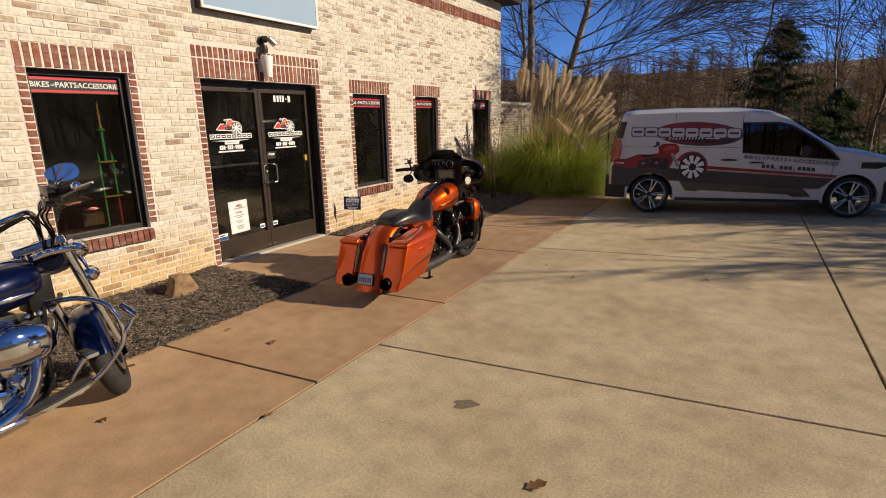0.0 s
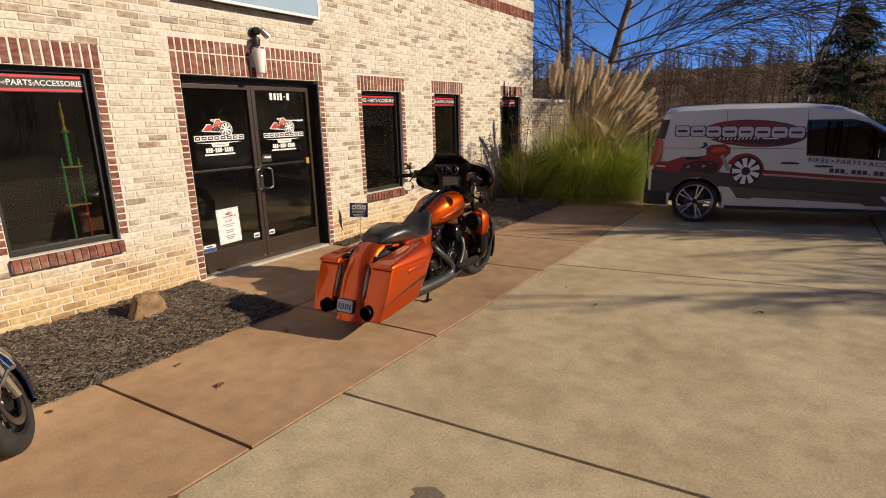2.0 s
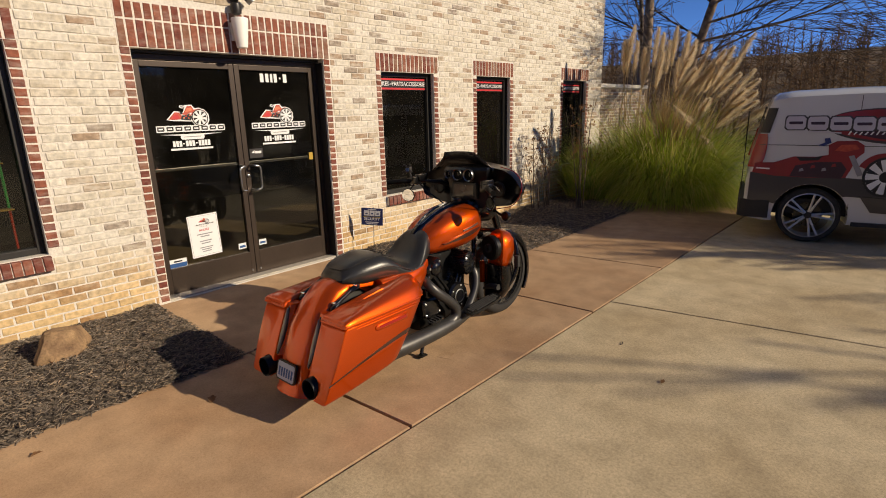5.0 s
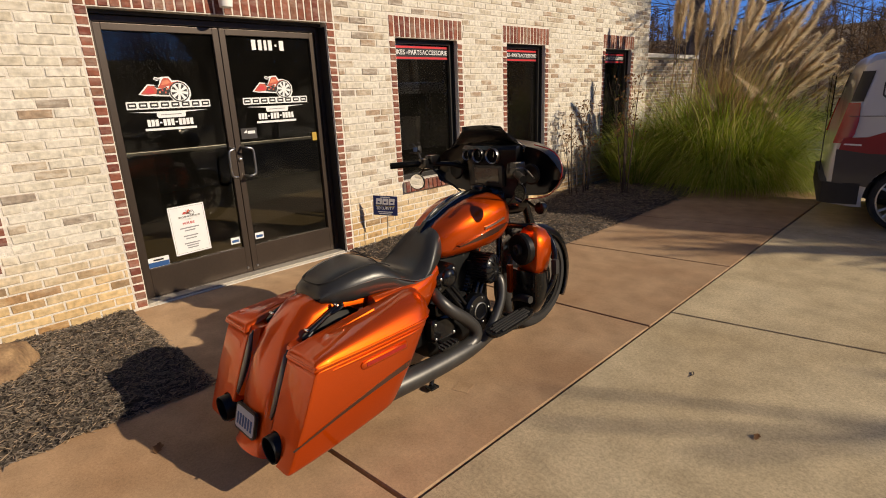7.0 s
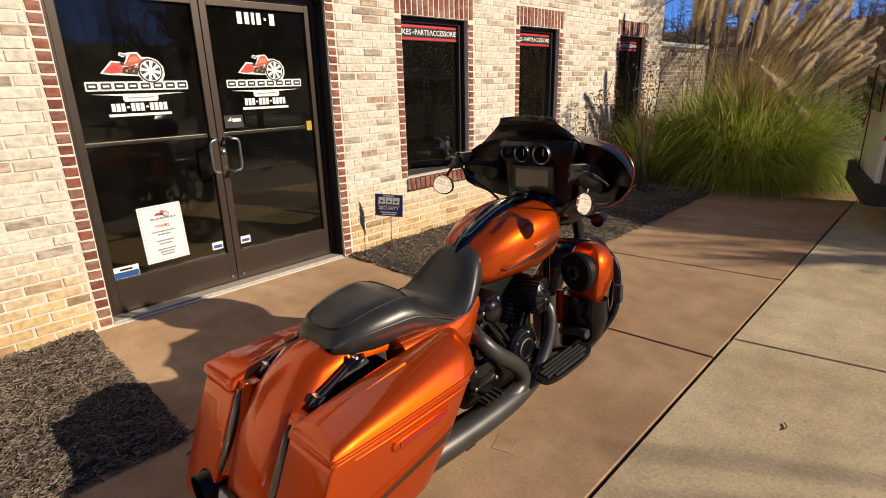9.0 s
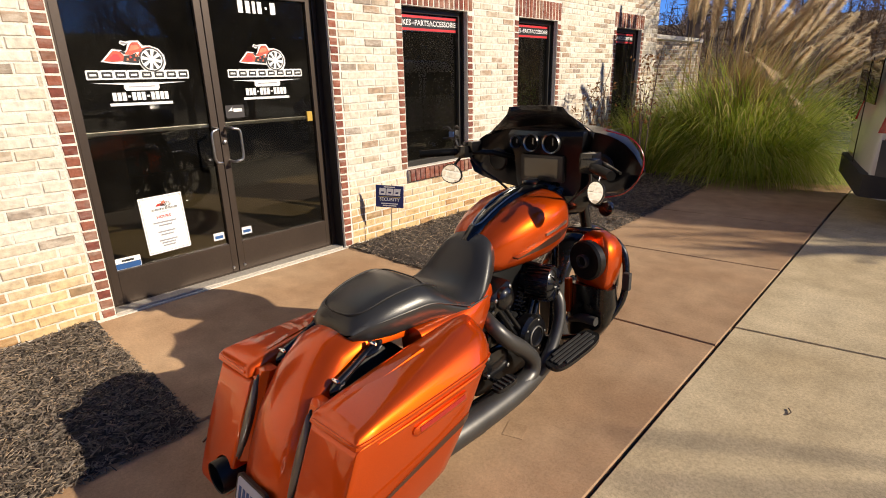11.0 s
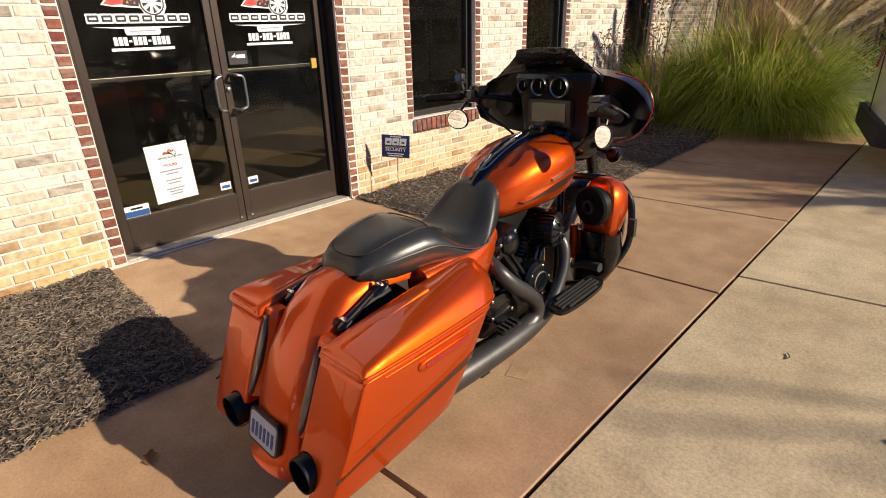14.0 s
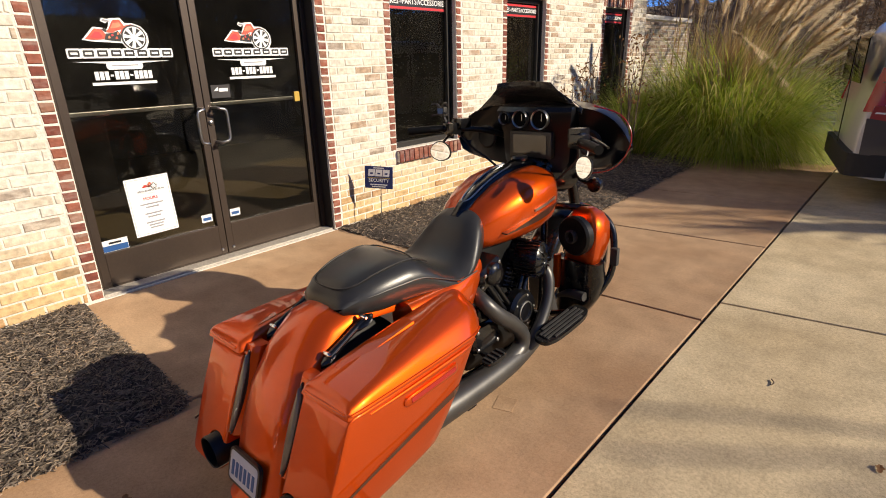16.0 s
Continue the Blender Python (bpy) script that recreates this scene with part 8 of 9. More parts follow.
    for i in range(10):     # low outer ones
        stem((rng.uniform(0.0, 0.5), rng.gauss(0, 0.22), 0.2), rng.gauss(-0.1, 0.3), rng.uniform(0.40, 0.72), rng.uniform(1.45, 1.75), 0.06, rng.uniform(0.5, 0.75))
    for x, y, z, az, L in ((0.1, -0.25, 1.75, -0.2, 0.62), (0.3, -0.3, 1.6, 0.3, 0.55), (-0.25, -0.35, 1.55, -0.5, 0.55), (0.45, -0.2, 1.35, 0.0, 0.7)):
        # snapped stems hanging down
        top = Vector((x, y, z))
        bm = nb()
        tube(bm, [(x * 0.4, y * 0.4, 0.1), (x * 0.7, y * 0.7, z * 0.6), top], [0.007, 0.006, 0.005], 5, 2)
        st = part("stalk", bm, M_STALK, root, "snapped stalk")
        d = Vector((math.cos(az), math.sin(az), -0.62)).normalized()
        plume(st, top + d * 0.12, d, L, d.cross(Vector((0, 0, 1))).normalized(), 900)
    return root


pampas(-3.45, 13.08)


def low_grass(cx, cy, seed, n):
    """A smaller tuft of arching blades against the wall."""
    rng = random.Random(seed)
    root = thing("grass_tuft", pose(cx, cy, 0), "small arching green grass tuft at the brick wall", "ornamental grass")
    v, f = [], []
    for _ in range(n):
        a = rng.uniform(0, 2 * math.pi)
        r = abs(rng.gauss(0, 0.17))
        az = a + rng.gauss(0, 0.5)
        p = arc((r * math.cos(a), r * math.sin(a), 0), az, min(1.0, 0.1 + r * 1.1 + abs(rng.gauss(0, 0.2))), rng.uniform(0.6, 1.35), rng.uniform(0.12, 0.55), 7)
        ribbon(v, f, p, rng.uniform(0.004, 0.007), Vector((-math.sin(az), math.cos(az), 0)))
    tagged(raw("foliage", v, f, M_GRASS, root), "", "", kind="stuff")


low_grass(-4.4, 12.25, 71, 1500)
low_grass(-4.25, 12.95, 72, 1500)


def add_tube(v, f, p0, p1, r0, r1, sides):
    d = (p1 - p0)
    if d.length < 1e-5:
        return
    d.normalize()
    a = d.cross(Vector((0.3, 0.2, 1)) if abs(d.z) < 0.9 else Vector((1, 0, 0))).normalized()
    b = d.cross(a)
    o = len(v)
    for p, r in ((p0, r0), (p1, r1)):
        for k in range(sides):
            t = 2 * math.pi * k / sides
            v.append(tuple(p + (a * math.cos(t) + b * math.sin(t)) * r))
    for k in range(sides):
        j = (k + 1) % sides
        f.append((o + k, o + j, o + sides + j, o + sides + k))


def grow(rng, v, f, p, d, length, r, depth, tw, spread=0.6, droop=0.0, minr=0.003):
    """Tapered limb in short crooked steps, with side limbs. The finest wood goes to tw."""
    steps = 4 if depth > 1 else 3
    q = p
    for i in range(steps):
        d = (d + Vector((rng.gauss(0, 0.11), rng.gauss(0, 0.11), rng.gauss(0, 0.07) + (0.05 if depth > 2 else -droop)))).normalized()
        q2 = q + d * length / steps
        r2 = r * (1 - 0.16)
        tgt = (v, f) if depth > 2 else tw
        add_tube(*tgt, q, q2, max(r, minr), max(r2, minr), 7 if depth > 3 else (4 if depth > 1 else 3))
        if depth > 0 and (i > 0 or depth < 4):
            for _ in range(2 if depth < 3 else (1 if rng.random() < 0.8 else 2)):
                ax = d.cross(Vector((rng.gauss(0, 1), rng.gauss(0, 1), rng.gauss(0, 1)))).normalized()
                nd = (d + ax * rng.uniform(spread * 0.7, spread * 1.5)).normalized()
                grow(rng, v, f, q2, nd, length * rng.uniform(0.5, 0.78), r2 * rng.uniform(0.42, 0.62), depth - 1, tw, spread, droop, minr)
        q, r = q2, r2
    if depth > 0:
        grow(rng, v, f, q, d, length * 0.7, r * 0.85, depth - 1, tw, spread, droop, minr)


def bare_tree(x, y, h, r, seed, label, bark, depth=4, lean=(0, 0), spread=0.6, droop=0.03, minr=0.004, limbs=(), clean=0.0):
    rng = random.Random(seed)
    root = thing("bare_tree", pose(x, y, ground_z(x, y) - 0.05), label, "tree")
    v, f, tw = [], [], ([], [])
    q, d = Vector((0, 0, -0.1)), Vector((lean[0], lean[1], 1)).normalized()
    steps = 7 if clean else 0
    for i in range(steps):
        # clear bole before the first limbs
        e = q + (d + Vector((rng.gauss(0, 0.02), rng.gauss(0, 0.02), 0))) * clean / steps
        add_tube(v, f, q, e, r * (1 - 0.04 * i), r * (1 - 0.04 * (i + 1)), 9)
        q = e
        if i > 2:
            a = rng.uniform(0, 6.28)
            grow(rng, v, f, q, Vector((math.cos(a), math.sin(a), 0.7)).normalized(), clean * 0.3, r * 0.22, 2, tw, 0.5, droop, minr)
    grow(rng, v, f, q, d, h * 0.42, r * (0.72 if clean else 1), depth, tw, spread, droop, minr)
    for k, (z, length, rise) in enumerate(limbs):
        # long side limbs reaching out over the lot
        p = Vector((lean[0] * z, lean[1] * z, z))
        grow(rng, v, f, p, Vector((1, rng.gauss(-0.1, 0.25), rise)).normalized(), length * 0.62, 0.035, 3, tw, 0.38, 0.02, 0.006)
    raw("trunk", v, f, bark, root, "", True)
    tagged(raw("twig_spray", tw[0], tw[1], M_TWIG, root, "fine leafless twigs"), "", "", kind="stuff")
    return root


bare_tree(-5.4, 17.0, 8.5, 0.135, 3, "tall bare birch with peeling brown bark behind the pampas", M_BIRCH, 3, (0.0, 0), 0.5, 0.02, 0.006, (), 5.2)
bare_tree(-5.45, 17.6, 8.5, 0.125, 8, "tall bare leaning birch with peeling brown bark", M_BIRCH, 3, (0.29, 0.02), 0.5, 0.03, 0.006, ((3.1, 4.2, 0.12), (3.5, 5.2, 0.22), (3.9, 4.8, 0.08), (4.3, 4.2, 0.3), (4.8, 3.4, 0.35)), 5.4)
bare_tree(-5.9, 18.3, 9.0, 0.10, 14, "slim bare tree behind the garden wall", M_BARK, 3, (-0.02, 0), 0.6, 0.02, 0.006, (), 3.5)
bare_tree(0.2, 27.5, 9.0, 0.11, 31, "bare spreading tree on the far verge", M_BARK, 3, (0.05, 0), 0.5, 0.0, 0.008, (), 2.6)
bare_tree(3.2, 26.5, 8.0, 0.09, 35, "pale-stemmed bare tree beside the evergreen", M_BIRCH, 3, (0.1, 0), 0.45, 0.0, 0.008, (), 2.0)
bare_tree(4.4, 25.2, 8.0, 0.08, 36, "pale-stemmed bare tree beside the evergreen", M_BIRCH, 3, (0.04, 0), 0.45, 0.0, 0.008, (), 1.8)
# unseen low trees added on the sun side, whose shade falls across the slabs
for x, y, h, r, sd in ((9.8, 13.2, 7.2, 0.17, 51), (10.6, 12.5, 7.0, 0.16, 52), (11.8, 15.4, 7.6, 0.18, 61), (13.5, 14.6, 8.2, 0.2, 66), (10.2, 14.6, 6.6, 0.12, 67), (20.5, 19.0, 12.0, 0.24, 74)):
    bare_tree(x, y, h, r, sd, "unseen bare tree added to shade the lot", M_BARK, 3, (-0.03, 0), 0.5, 0.02, 0.022)


def evergreen(x, y, h, seed):
    rng = random.Random(seed)
    root = thing("evergreen_tree", pose(x, y, ground_z(x, y) - 0.05), "dark drooping evergreen conifer with ragged outline", "tree")
    bm = nb()
    tube(bm, [(0, 0, 0), (0.04, 0, h * 0.5), (0, 0.02, h)], [0.16, 0.09, 0.012], 8)
    part("trunk", bm, M_BARK, root, smooth=True)
    v, f = [], []
    for i in range(150):
        t = rng.random() ** 0.85
        z = h * (0.10 + 0.9 * t)
        L = (h * 0.36) * (1 - t) ** 0.8 * rng.uniform(0.35, 1.6) + 0.15
        az = rng.uniform(0, 2 * math.pi)
        p = arc((0, 0, z), az, 1.25, L, 0.22, 6)
        for k in range(70):
            s = rng.random() ** 0.7
            q = p[min(int(s * 6), 5)].lerp(p[min(int(s * 6) + 1, 6)], (s * 6) % 1) + Vector((rng.gauss(0, 0.05), rng.gauss(0, 0.05), rng.gauss(0, 0.03)))
            d = Vector((math.cos(az) * 0.4 + rng.gauss(0, 0.6), math.sin(az) * 0.4 + rng.gauss(0, 0.6), -0.7 + rng.gauss(0, 0.3))).normalized()
            w = d.cross(Vector((rng.gauss(0, 1), rng.gauss(0, 1), 0.2))).normalized() * rng.uniform(0.012, 0.026)
            e = q + d * rng.uniform(0.10, 0.24)
            o = len(v)
            v += [tuple(q - w), tuple(q + w), tuple(e)]
            f.append((o, o + 1, o + 2))
    tagged(raw("crown", v, f, M_NEEDLE, root), "", "", kind="stuff")


evergreen(1.4, 23.5, 5.15, 77)
evergreen(3.4, 25.5, 2.9, 78)


def hedge():
    rng = random.Random(5)
    v, f = [], []
    for _ in range(16000):
        x, y, z = rng.uniform(-26, 14), rng.uniform(25.2, 26.6), rng.random() ** 0.6 * 0.95
        q = Vector((x, y, ground_z(x, y) + z * (0.9 + 0.15 * noise.noise(Vector((x, y, 0))))))
        d = Vector((rng.gauss(0, 1), rng.gauss(0, 1), rng.gauss(0, 1))).normalized() * 0.07
        w = d.cross(Vector((rng.gauss(0, 1), rng.gauss(0, 1), 1))).normalized() * 0.035
        o = len(v)
        v += [tuple(q - w), tuple(q + d), tuple(q + w), tuple(q - d)]
        f.append((o, o + 1, o + 2, o + 3))
    tagged(raw("hedge", v, f, M_HEDGE), "low clipped green hedge beyond the road", "hedge", kind="stuff")


hedge()


def woods():
    """Leafless far woods: many thin stems and twig sprays in one mesh."""
    rng = random.Random(9)
    v, f = [], []
    spots = []
    for _ in range(420):
        spots.append((rng.uniform(-34, 26), rng.uniform(29, 74)))
    # unseen ring to the south and east, added to darken reflections and sky fill
    for _ in range(300):
        a = rng.uniform(-2.3, 0.9)
        r = rng.uniform(24, 52) if a < -0.15 else rng.uniform(44, 62)
        spots.append((r * math.cos(a), 5 + r * math.sin(a)))
    for x, y in spots:
        z = ground_z(x, y)
        far = y > 28 and x < 26
        h = rng.uniform(3.2, 5.0) if far else rng.uniform(8, 13) if y > 2 else rng.uniform(12, 18)
        base = Vector((x, y, z - 0.1))
        top = base + Vector((rng.gauss(0, 0.4), rng.gauss(0, 0.4), h))
        add_tube(v, f, base, top, 0.07, 0.015, 4)
        for k in range(90):
            t = rng.uniform(0.12, 1.0)
            p = base.lerp(top, t)
            d = Vector((rng.gauss(0, 1), rng.gauss(0, 1), abs(rng.gauss(0.5, 0.6)))).normalized()
            L = h * rng.uniform(0.12, 0.32) * (1.1 - 0.6 * t)
            e = p + d * L
            w = d.cross(Vector((rng.gauss(0, 1), rng.gauss(0, 1), rng.gauss(0, 1)))).normalized() * rng.uniform(0.012, 0.03)
            o = len(v)
            v += [tuple(p - w), tuple(p + w), tuple(e)]
            f.append((o, o + 1, o + 2))
            for _ in range(3):
                s = p.lerp(e, rng.uniform(0.3, 1))
                d2 = (d + Vector((rng.gauss(0, 0.6), rng.gauss(0, 0.6), rng.gauss(0.1, 0.5)))).normalized()
                e2 = s + d2 * L * 0.6
                o = len(v)
                v += [tuple(s - w * 0.6), tuple(s + w * 0.6), tuple(e2)]
                f.append((o, o + 1, o + 2))
    tagged(raw("woods", v, f, M_FARTWIG), "brown leafless winter woods on the far slope, with unseen woods added round the lot", "woods", kind="stuff")


woods()


# ---- small things ----
# yard sign in the mulch
sg = thing("yard_sign", Matrix.Translation((-4.73, 7.30, 0.0)) @ Matrix.Rotation(radians(33), 4, "Z") @ Matrix.Rotation(radians(3), 4, "Y"), "small navy blue security yard sign on a wire stake", "sign")
fm = Matrix.Translation((0, 0, 0.465)) @ Matrix.Rotation(radians(90), 4, "X")
bm = nb()
box(bm, (0, 0, 0.004), (0.262, 0.205, 0.008), 0.003, fm)
panel = part("panel", bm, M_NAVY_V, sg)
text_mesh("word", "SECURITY", 0.043, M_WHITE, panel, fm @ pose(0, -0.028, 0.0085))
for x in (-0.068, 0.0, 0.068):
    bm = nb()
    prism(bm, [(x - 0.032, 0.012), (x + 0.03, 0.012), (x + 0.036, 0.075), (x - 0.026, 0.075)], 0.001, fm @ Matrix.Translation((0, 0, 0.0085)))
    bar = part("emblem_bar", bm, M_WHITE, panel, "plain white emblem block")
    bm = nb()
    prism(bm, [(x - 0.012, 0.03), (x + 0.014, 0.03), (x + 0.016, 0.045), (x - 0.010, 0.045)], 0.001, fm @ Matrix.Translation((0, 0, 0.0098)))
    part("emblem_gap", bm, M_NAVY_V, bar)
bm = nb()
box(bm, (0, -0.003, 0.0088), (0.21, 0.004, 0.001), 0, fm)
part("rule", bm, mat("yellow_rule", (0.55, 0.42, 0.05)), panel)
for v, w in ((0.088, 0.10), (-0.066, 0.16), (-0.085, 0.13)):
    bm = nb()
    box(bm, (0, v, 0.0088), (w, 0.009, 0.001), 0, fm)
    part("text_bar", bm, M_WHITE, panel)
bm = nb()
tube(bm, [(0.02, 0.005, -0.03), (0.018, 0.004, 0.3), (0.016, 0.002, 0.58)], 0.004, 8)
part("stake", bm, M_STEEL, sg, smooth=True)


def rock(x, y, z, sx, sy, sz, seed, label):
    bm = nb()
    bmesh.ops.create_icosphere(bm, subdivisions=4, radius=1.0)
    for v in bm.verts:
        p = v.co.copy()
        k = 1 + 0.42 * noise.noise(p * 0.9 + Vector((seed, 0, 0))) + 0.2 * noise.noise(p * 2.6 + Vector((0, seed, 0))) + 0.07 * noise.noise(p * 8) + 0.03 * noise.noise(p * 19)
        q = p * k
        for nrm, d in ((Vector((0.8, -0.4, 0.45)), 0.72), (Vector((-0.3, -0.8, 0.5)), 0.7), (Vector((0.1, 0.3, 0.95)), 0.78), (Vector((0.6, 0.7, 0.3)), 0.75), (Vector((-0.9, 0.2, 0.3)), 0.74)):
            nn = nrm.normalized()
            e = q.dot(nn) - d
            if e > 0:
                q -= nn * e * 0.85
        v.co = Vector((q.x * sx, q.y * sy, q.z * sz))
    ob = part("rock", bm, M_ROCK, None, "", smooth=True)
    ob.matrix_world = pose(x, y, z, 4, -8, 20)
    return tagged(ob, label, "rock")


rock(-4.33, 4.02, 0.10, 0.145, 0.19, 0.155, 2.7, "rough tan sandstone rock sitting in the mulch")

# dry leaves on the concrete
for i, (x, y, r, s) in enumerate(((-2.57, 3.57, 30, 0.05), (-2.62, 2.27, 80, 0.045), (-1.77, 2.77, 10, 0.045), (-0.13, 2.91, 140, 0.075), (-2.94, 4.44, 60, 0.05), (-0.925, 6.34, 0, 0.03), (0.36, 6.83, 45, 0.04), (-3.12, 3.6, 15, 0.035), (1.9, 9.6, 70, 0.05), (-3.2, 2.8, 100, 0.04))):
    v, f = [], []
    for j in range(9):
        t = j / 8
        w = 0.42 * math.sin(math.pi * t) ** 0.8 * (1 + 0.35 * math.sin(t * 17 + i))
        zz = 0.12 * math.sin(t * 3.1 + i) + 0.1
        v += [(-w * s, (t - 0.5) * s * 1.6, (zz + 0.35 * w) * s), (0, (t - 0.5) * s * 1.6, zz * s * 0.6), (w * s, (t - 0.5) * s * 1.6, (zz + 0.3 * w) * s)]
    for j in range(8):
        f += [(3 * j, 3 * j + 1, 3 * j + 4, 3 * j + 3), (3 * j + 1, 3 * j + 2, 3 * j + 5, 3 * j + 4)]
    lf = raw("dry_leaf", v, f, M_DRYLEAF, None, "", True)
    lf.matrix_world = pose(x, y, 0.004, 0, 0, r)
    tagged(lf, "small curled dry brown leaf on the concrete", "leaf", "dry leaves on the concrete")

# twig lying on the lot and a thin plate under the stand
bm = nb()
tube(bm, [(-1.352, 6.69, 0.006), (-1.345, 6.715, 0.008), (-1.36, 6.745, 0.006)], 0.003, 6)
tagged(part("twig", bm, M_TWIG), "short thin dark twig on the concrete", "twig")
bm = nb()
box(bm, (0, 0, 0.0008), (0.09, 0.10, 0.0016))
pl = part("kickstand_plate", bm, M_WALK)
pl.matrix_world = pose(-2.23, 5.79, 0, 0, 0, 18)
tagged(pl, "flat square tan plate lying beside the stand", "plate")


# dead stems against the wall
def dry_shrub(x, y, h, seed, n):
    rng = random.Random(seed)
    root = thing("dry_shrub", pose(x, y, 0.0), "leafless dry shrub stems in the mulch bed", "shrub")
    for i in range(n):
        az, ln = rng.uniform(0, 6.28), rng.uniform(0.02, 0.16)
        p = arc((rng.gauss(0, 0.04), rng.gauss(0, 0.05), 0), az, ln, h * rng.uniform(0.7, 1.1), 0.02, 5)
        bm = nb()
        tube(bm, p, [0.011, 0.009, 0.008, 0.006, 0.005, 0.003], 6, 2)
        for q in p[2:]:
            for _ in range(2):
                a = rng.uniform(0, 6.28)
                tube(bm, [q, q + Vector((math.cos(a) * 0.05, math.sin(a) * 0.05, 0.10)), q + Vector((math.cos(a) * 0.08, math.sin(a) * 0.08, 0.24))], [0.004, 0.003, 0.002], 4, 1)
        part("stem", bm, M_TWIG, root)
    v, f = [], []
    for _ in range(int(n * 26)):
        q = Vector((rng.gauss(0, 0.10), rng.gauss(0, 0.12), h * rng.uniform(0.55, 1.1)))
        d = Vector((rng.gauss(0, 1), rng.gauss(0, 1), rng.gauss(0, 1))).normalized() * 0.03
        w = d.cross(Vector((0.3, 1, 0.2))).normalized() * 0.012
        o = len(v)
        v += [tuple(q - w), tuple(q + d), tuple(q + w), tuple(q - d)]
        f.append((o, o + 1, o + 2, o + 3))
    tagged(raw("withered_leaves", v, f, M_DRYLEAF, root), "", "", kind="stuff")


dry_shrub(-4.05, 11.25, 1.55, 4, 5)
dry_shrub(-4.55, 11.0, 1.25, 7, 4)
dry_shrub(-4.62, 10.75, 1.1, 12, 3)

# inside the shop: display shelf, trophies, stool, parked machine shapes
M_WOOD = mat("shelf_wood", (0.16, 0.10, 0.06), (0.12, 0.075, 0.045), scale=6, rough=0.6)
M_GREENF = mat("green_foil", (0.05, 0.50, 0.12), (0.10, 0.60, 0.16), scale=20, rough=0.3, metal=0.05)
M_GOLDF = mat("gold_foil", (0.65, 0.45, 0.08), (0.55, 0.36, 0.06), scale=20, rough=0.3, metal=0.1)
M_REDF = mat("red_foil", (0.7, 0.06, 0.03), scale=20, rough=0.3, metal=0.05)
bm = nb()
box(bm, (-5.53, 3.75, 0.31), (0.6, 1.3, 0.62), 0.01)
tagged(part("display_cabinet", bm, M_WOOD), "dark wooden display cabinet inside the shop window", "cabinet")
tr = thing("trophy", pose(-5.25, 3.985, 0.625), "tall tiered trophy with green, gold and red columns", "trophy")
bm = nb()
box(bm, (0, 0, 0.02), (0.16, 0.26, 0.04), 0.006)
part("base", bm, M_BLACKF, tr)
for y, m1, m2 in ((-0.07, M_GREENF, M_GREENF), (0.07, M_GREENF, M_REDF)):
    bm = nb()
    lathe(bm, [(0.010, 0.04), (0.010, 0.36)], 12, Matrix.Translation((0, y, 0)))
    part("column", bm, m2, tr, smooth=True)
    bm = nb()
    lathe(bm, [(0.010, 0.38), (0.010, 0.72), (0.014, 0.74), (0.004, 0.82)], 12, Matrix.Translation((0, y, 0)))
    part("column", bm, m1, tr, smooth=True)
for z, w in ((0.37, 0.24), (0.73, 0.22)):
    bm = nb()
    box(bm, (0, 0, z), (0.10, w * 0.8, 0.012), 0.003)
    part("tier_plate", bm, M_GOLDF, tr)
bm = nb()
lathe(bm, [(0.015, 0.74), (0.015, 1.04), (0.04, 1.05), (0.04, 1.06), (0.015, 1.07)], 16)
part("column", bm, M_GREENF, tr, smooth=True)
bm = nb()
lathe(bm, [(0.02, 1.07), (0.009, 1.13), (0.017, 1.2), (0.007, 1.27), (0.011, 1.31), (0.003, 1.34)], 14)
part("finial", bm, M_GOLDF, tr, "plain gold finial", smooth=True)
st = thing("display_stand", pose(-5.155, 8.42, 0.03, 0, 0, 0), "black and red angled display stand inside the window", "stand")
bm = nb()
box(bm, (-0.25, 0.2, 0.45), (0.2, 0.4, 0.9), 0.03, Matrix.Rotation(radians(-10), 4, "X"))
part("panel", bm, M_BLACKF, st)
bm = nb()
tube(bm, [(0, -0.22, 0.25), (0, -0.05, 0.62), (0, 0.12, 1.02), (-0.03, 0.2, 1.16)], [0.04, 0.045, 0.04, 0.025], 10)
part("red_strut", bm, M_REDF, st, "bright red angled strut", smooth=True)
bm = nb()
tube(bm, [(-0.06, -0.3, 0.62), (-0.06, -0.12, 0.66), (-0.06, 0.16, 0.72)], [0.02, 0.026, 0.02], 10)
part("cross_bar", bm, M_BLACKF, st, smooth=True)
bm = nb()
box(bm, (-8.6, 5.75, 0.45), (0.5, 1.1, 0.9), 0.03)
tagged(part("shop_counter", bm, M_WOOD), "low wooden counter deep inside the shop", "counter")


# ---- bricks ----
COURSE, BL, BH, JT = 0.0677, 0.2032, 0.0562, 0.0115


worn = random.Random(303)


def brick_mesh(name, l, h, d=0.02, c=0.004):
    """A brick face with chamfered arrises: x along the wall, y up, z out."""
    a, b = l / 2, h / 2
    j = [worn.uniform(-0.0028, 0.0028) for _ in range(8)]
    v = [(-a, -b, -d), (a, -b, -d), (a, b, -d), (-a, b, -d), (-a + j[0], -b + j[1], -c), (a + j[2], -b + j[3], -c), (a + j[4], b + j[5], -c), (-a + j[6], b + j[7], -c), (-a + c + j[0], -b + c + j[1], 0), (a - c + j[2], -b + c + j[3], 0), (a - c + j[4], b - c + j[5], 0), (-a + c + j[6], b - c + j[7], 0)]
    f = [(8, 9, 10, 11)]
    for o in (0, 4):
        for i in range(4):
            j = (i + 1) % 4
            f.append((o + i, o + j, o + 4 + j, o + 4 + i))
    return v, f


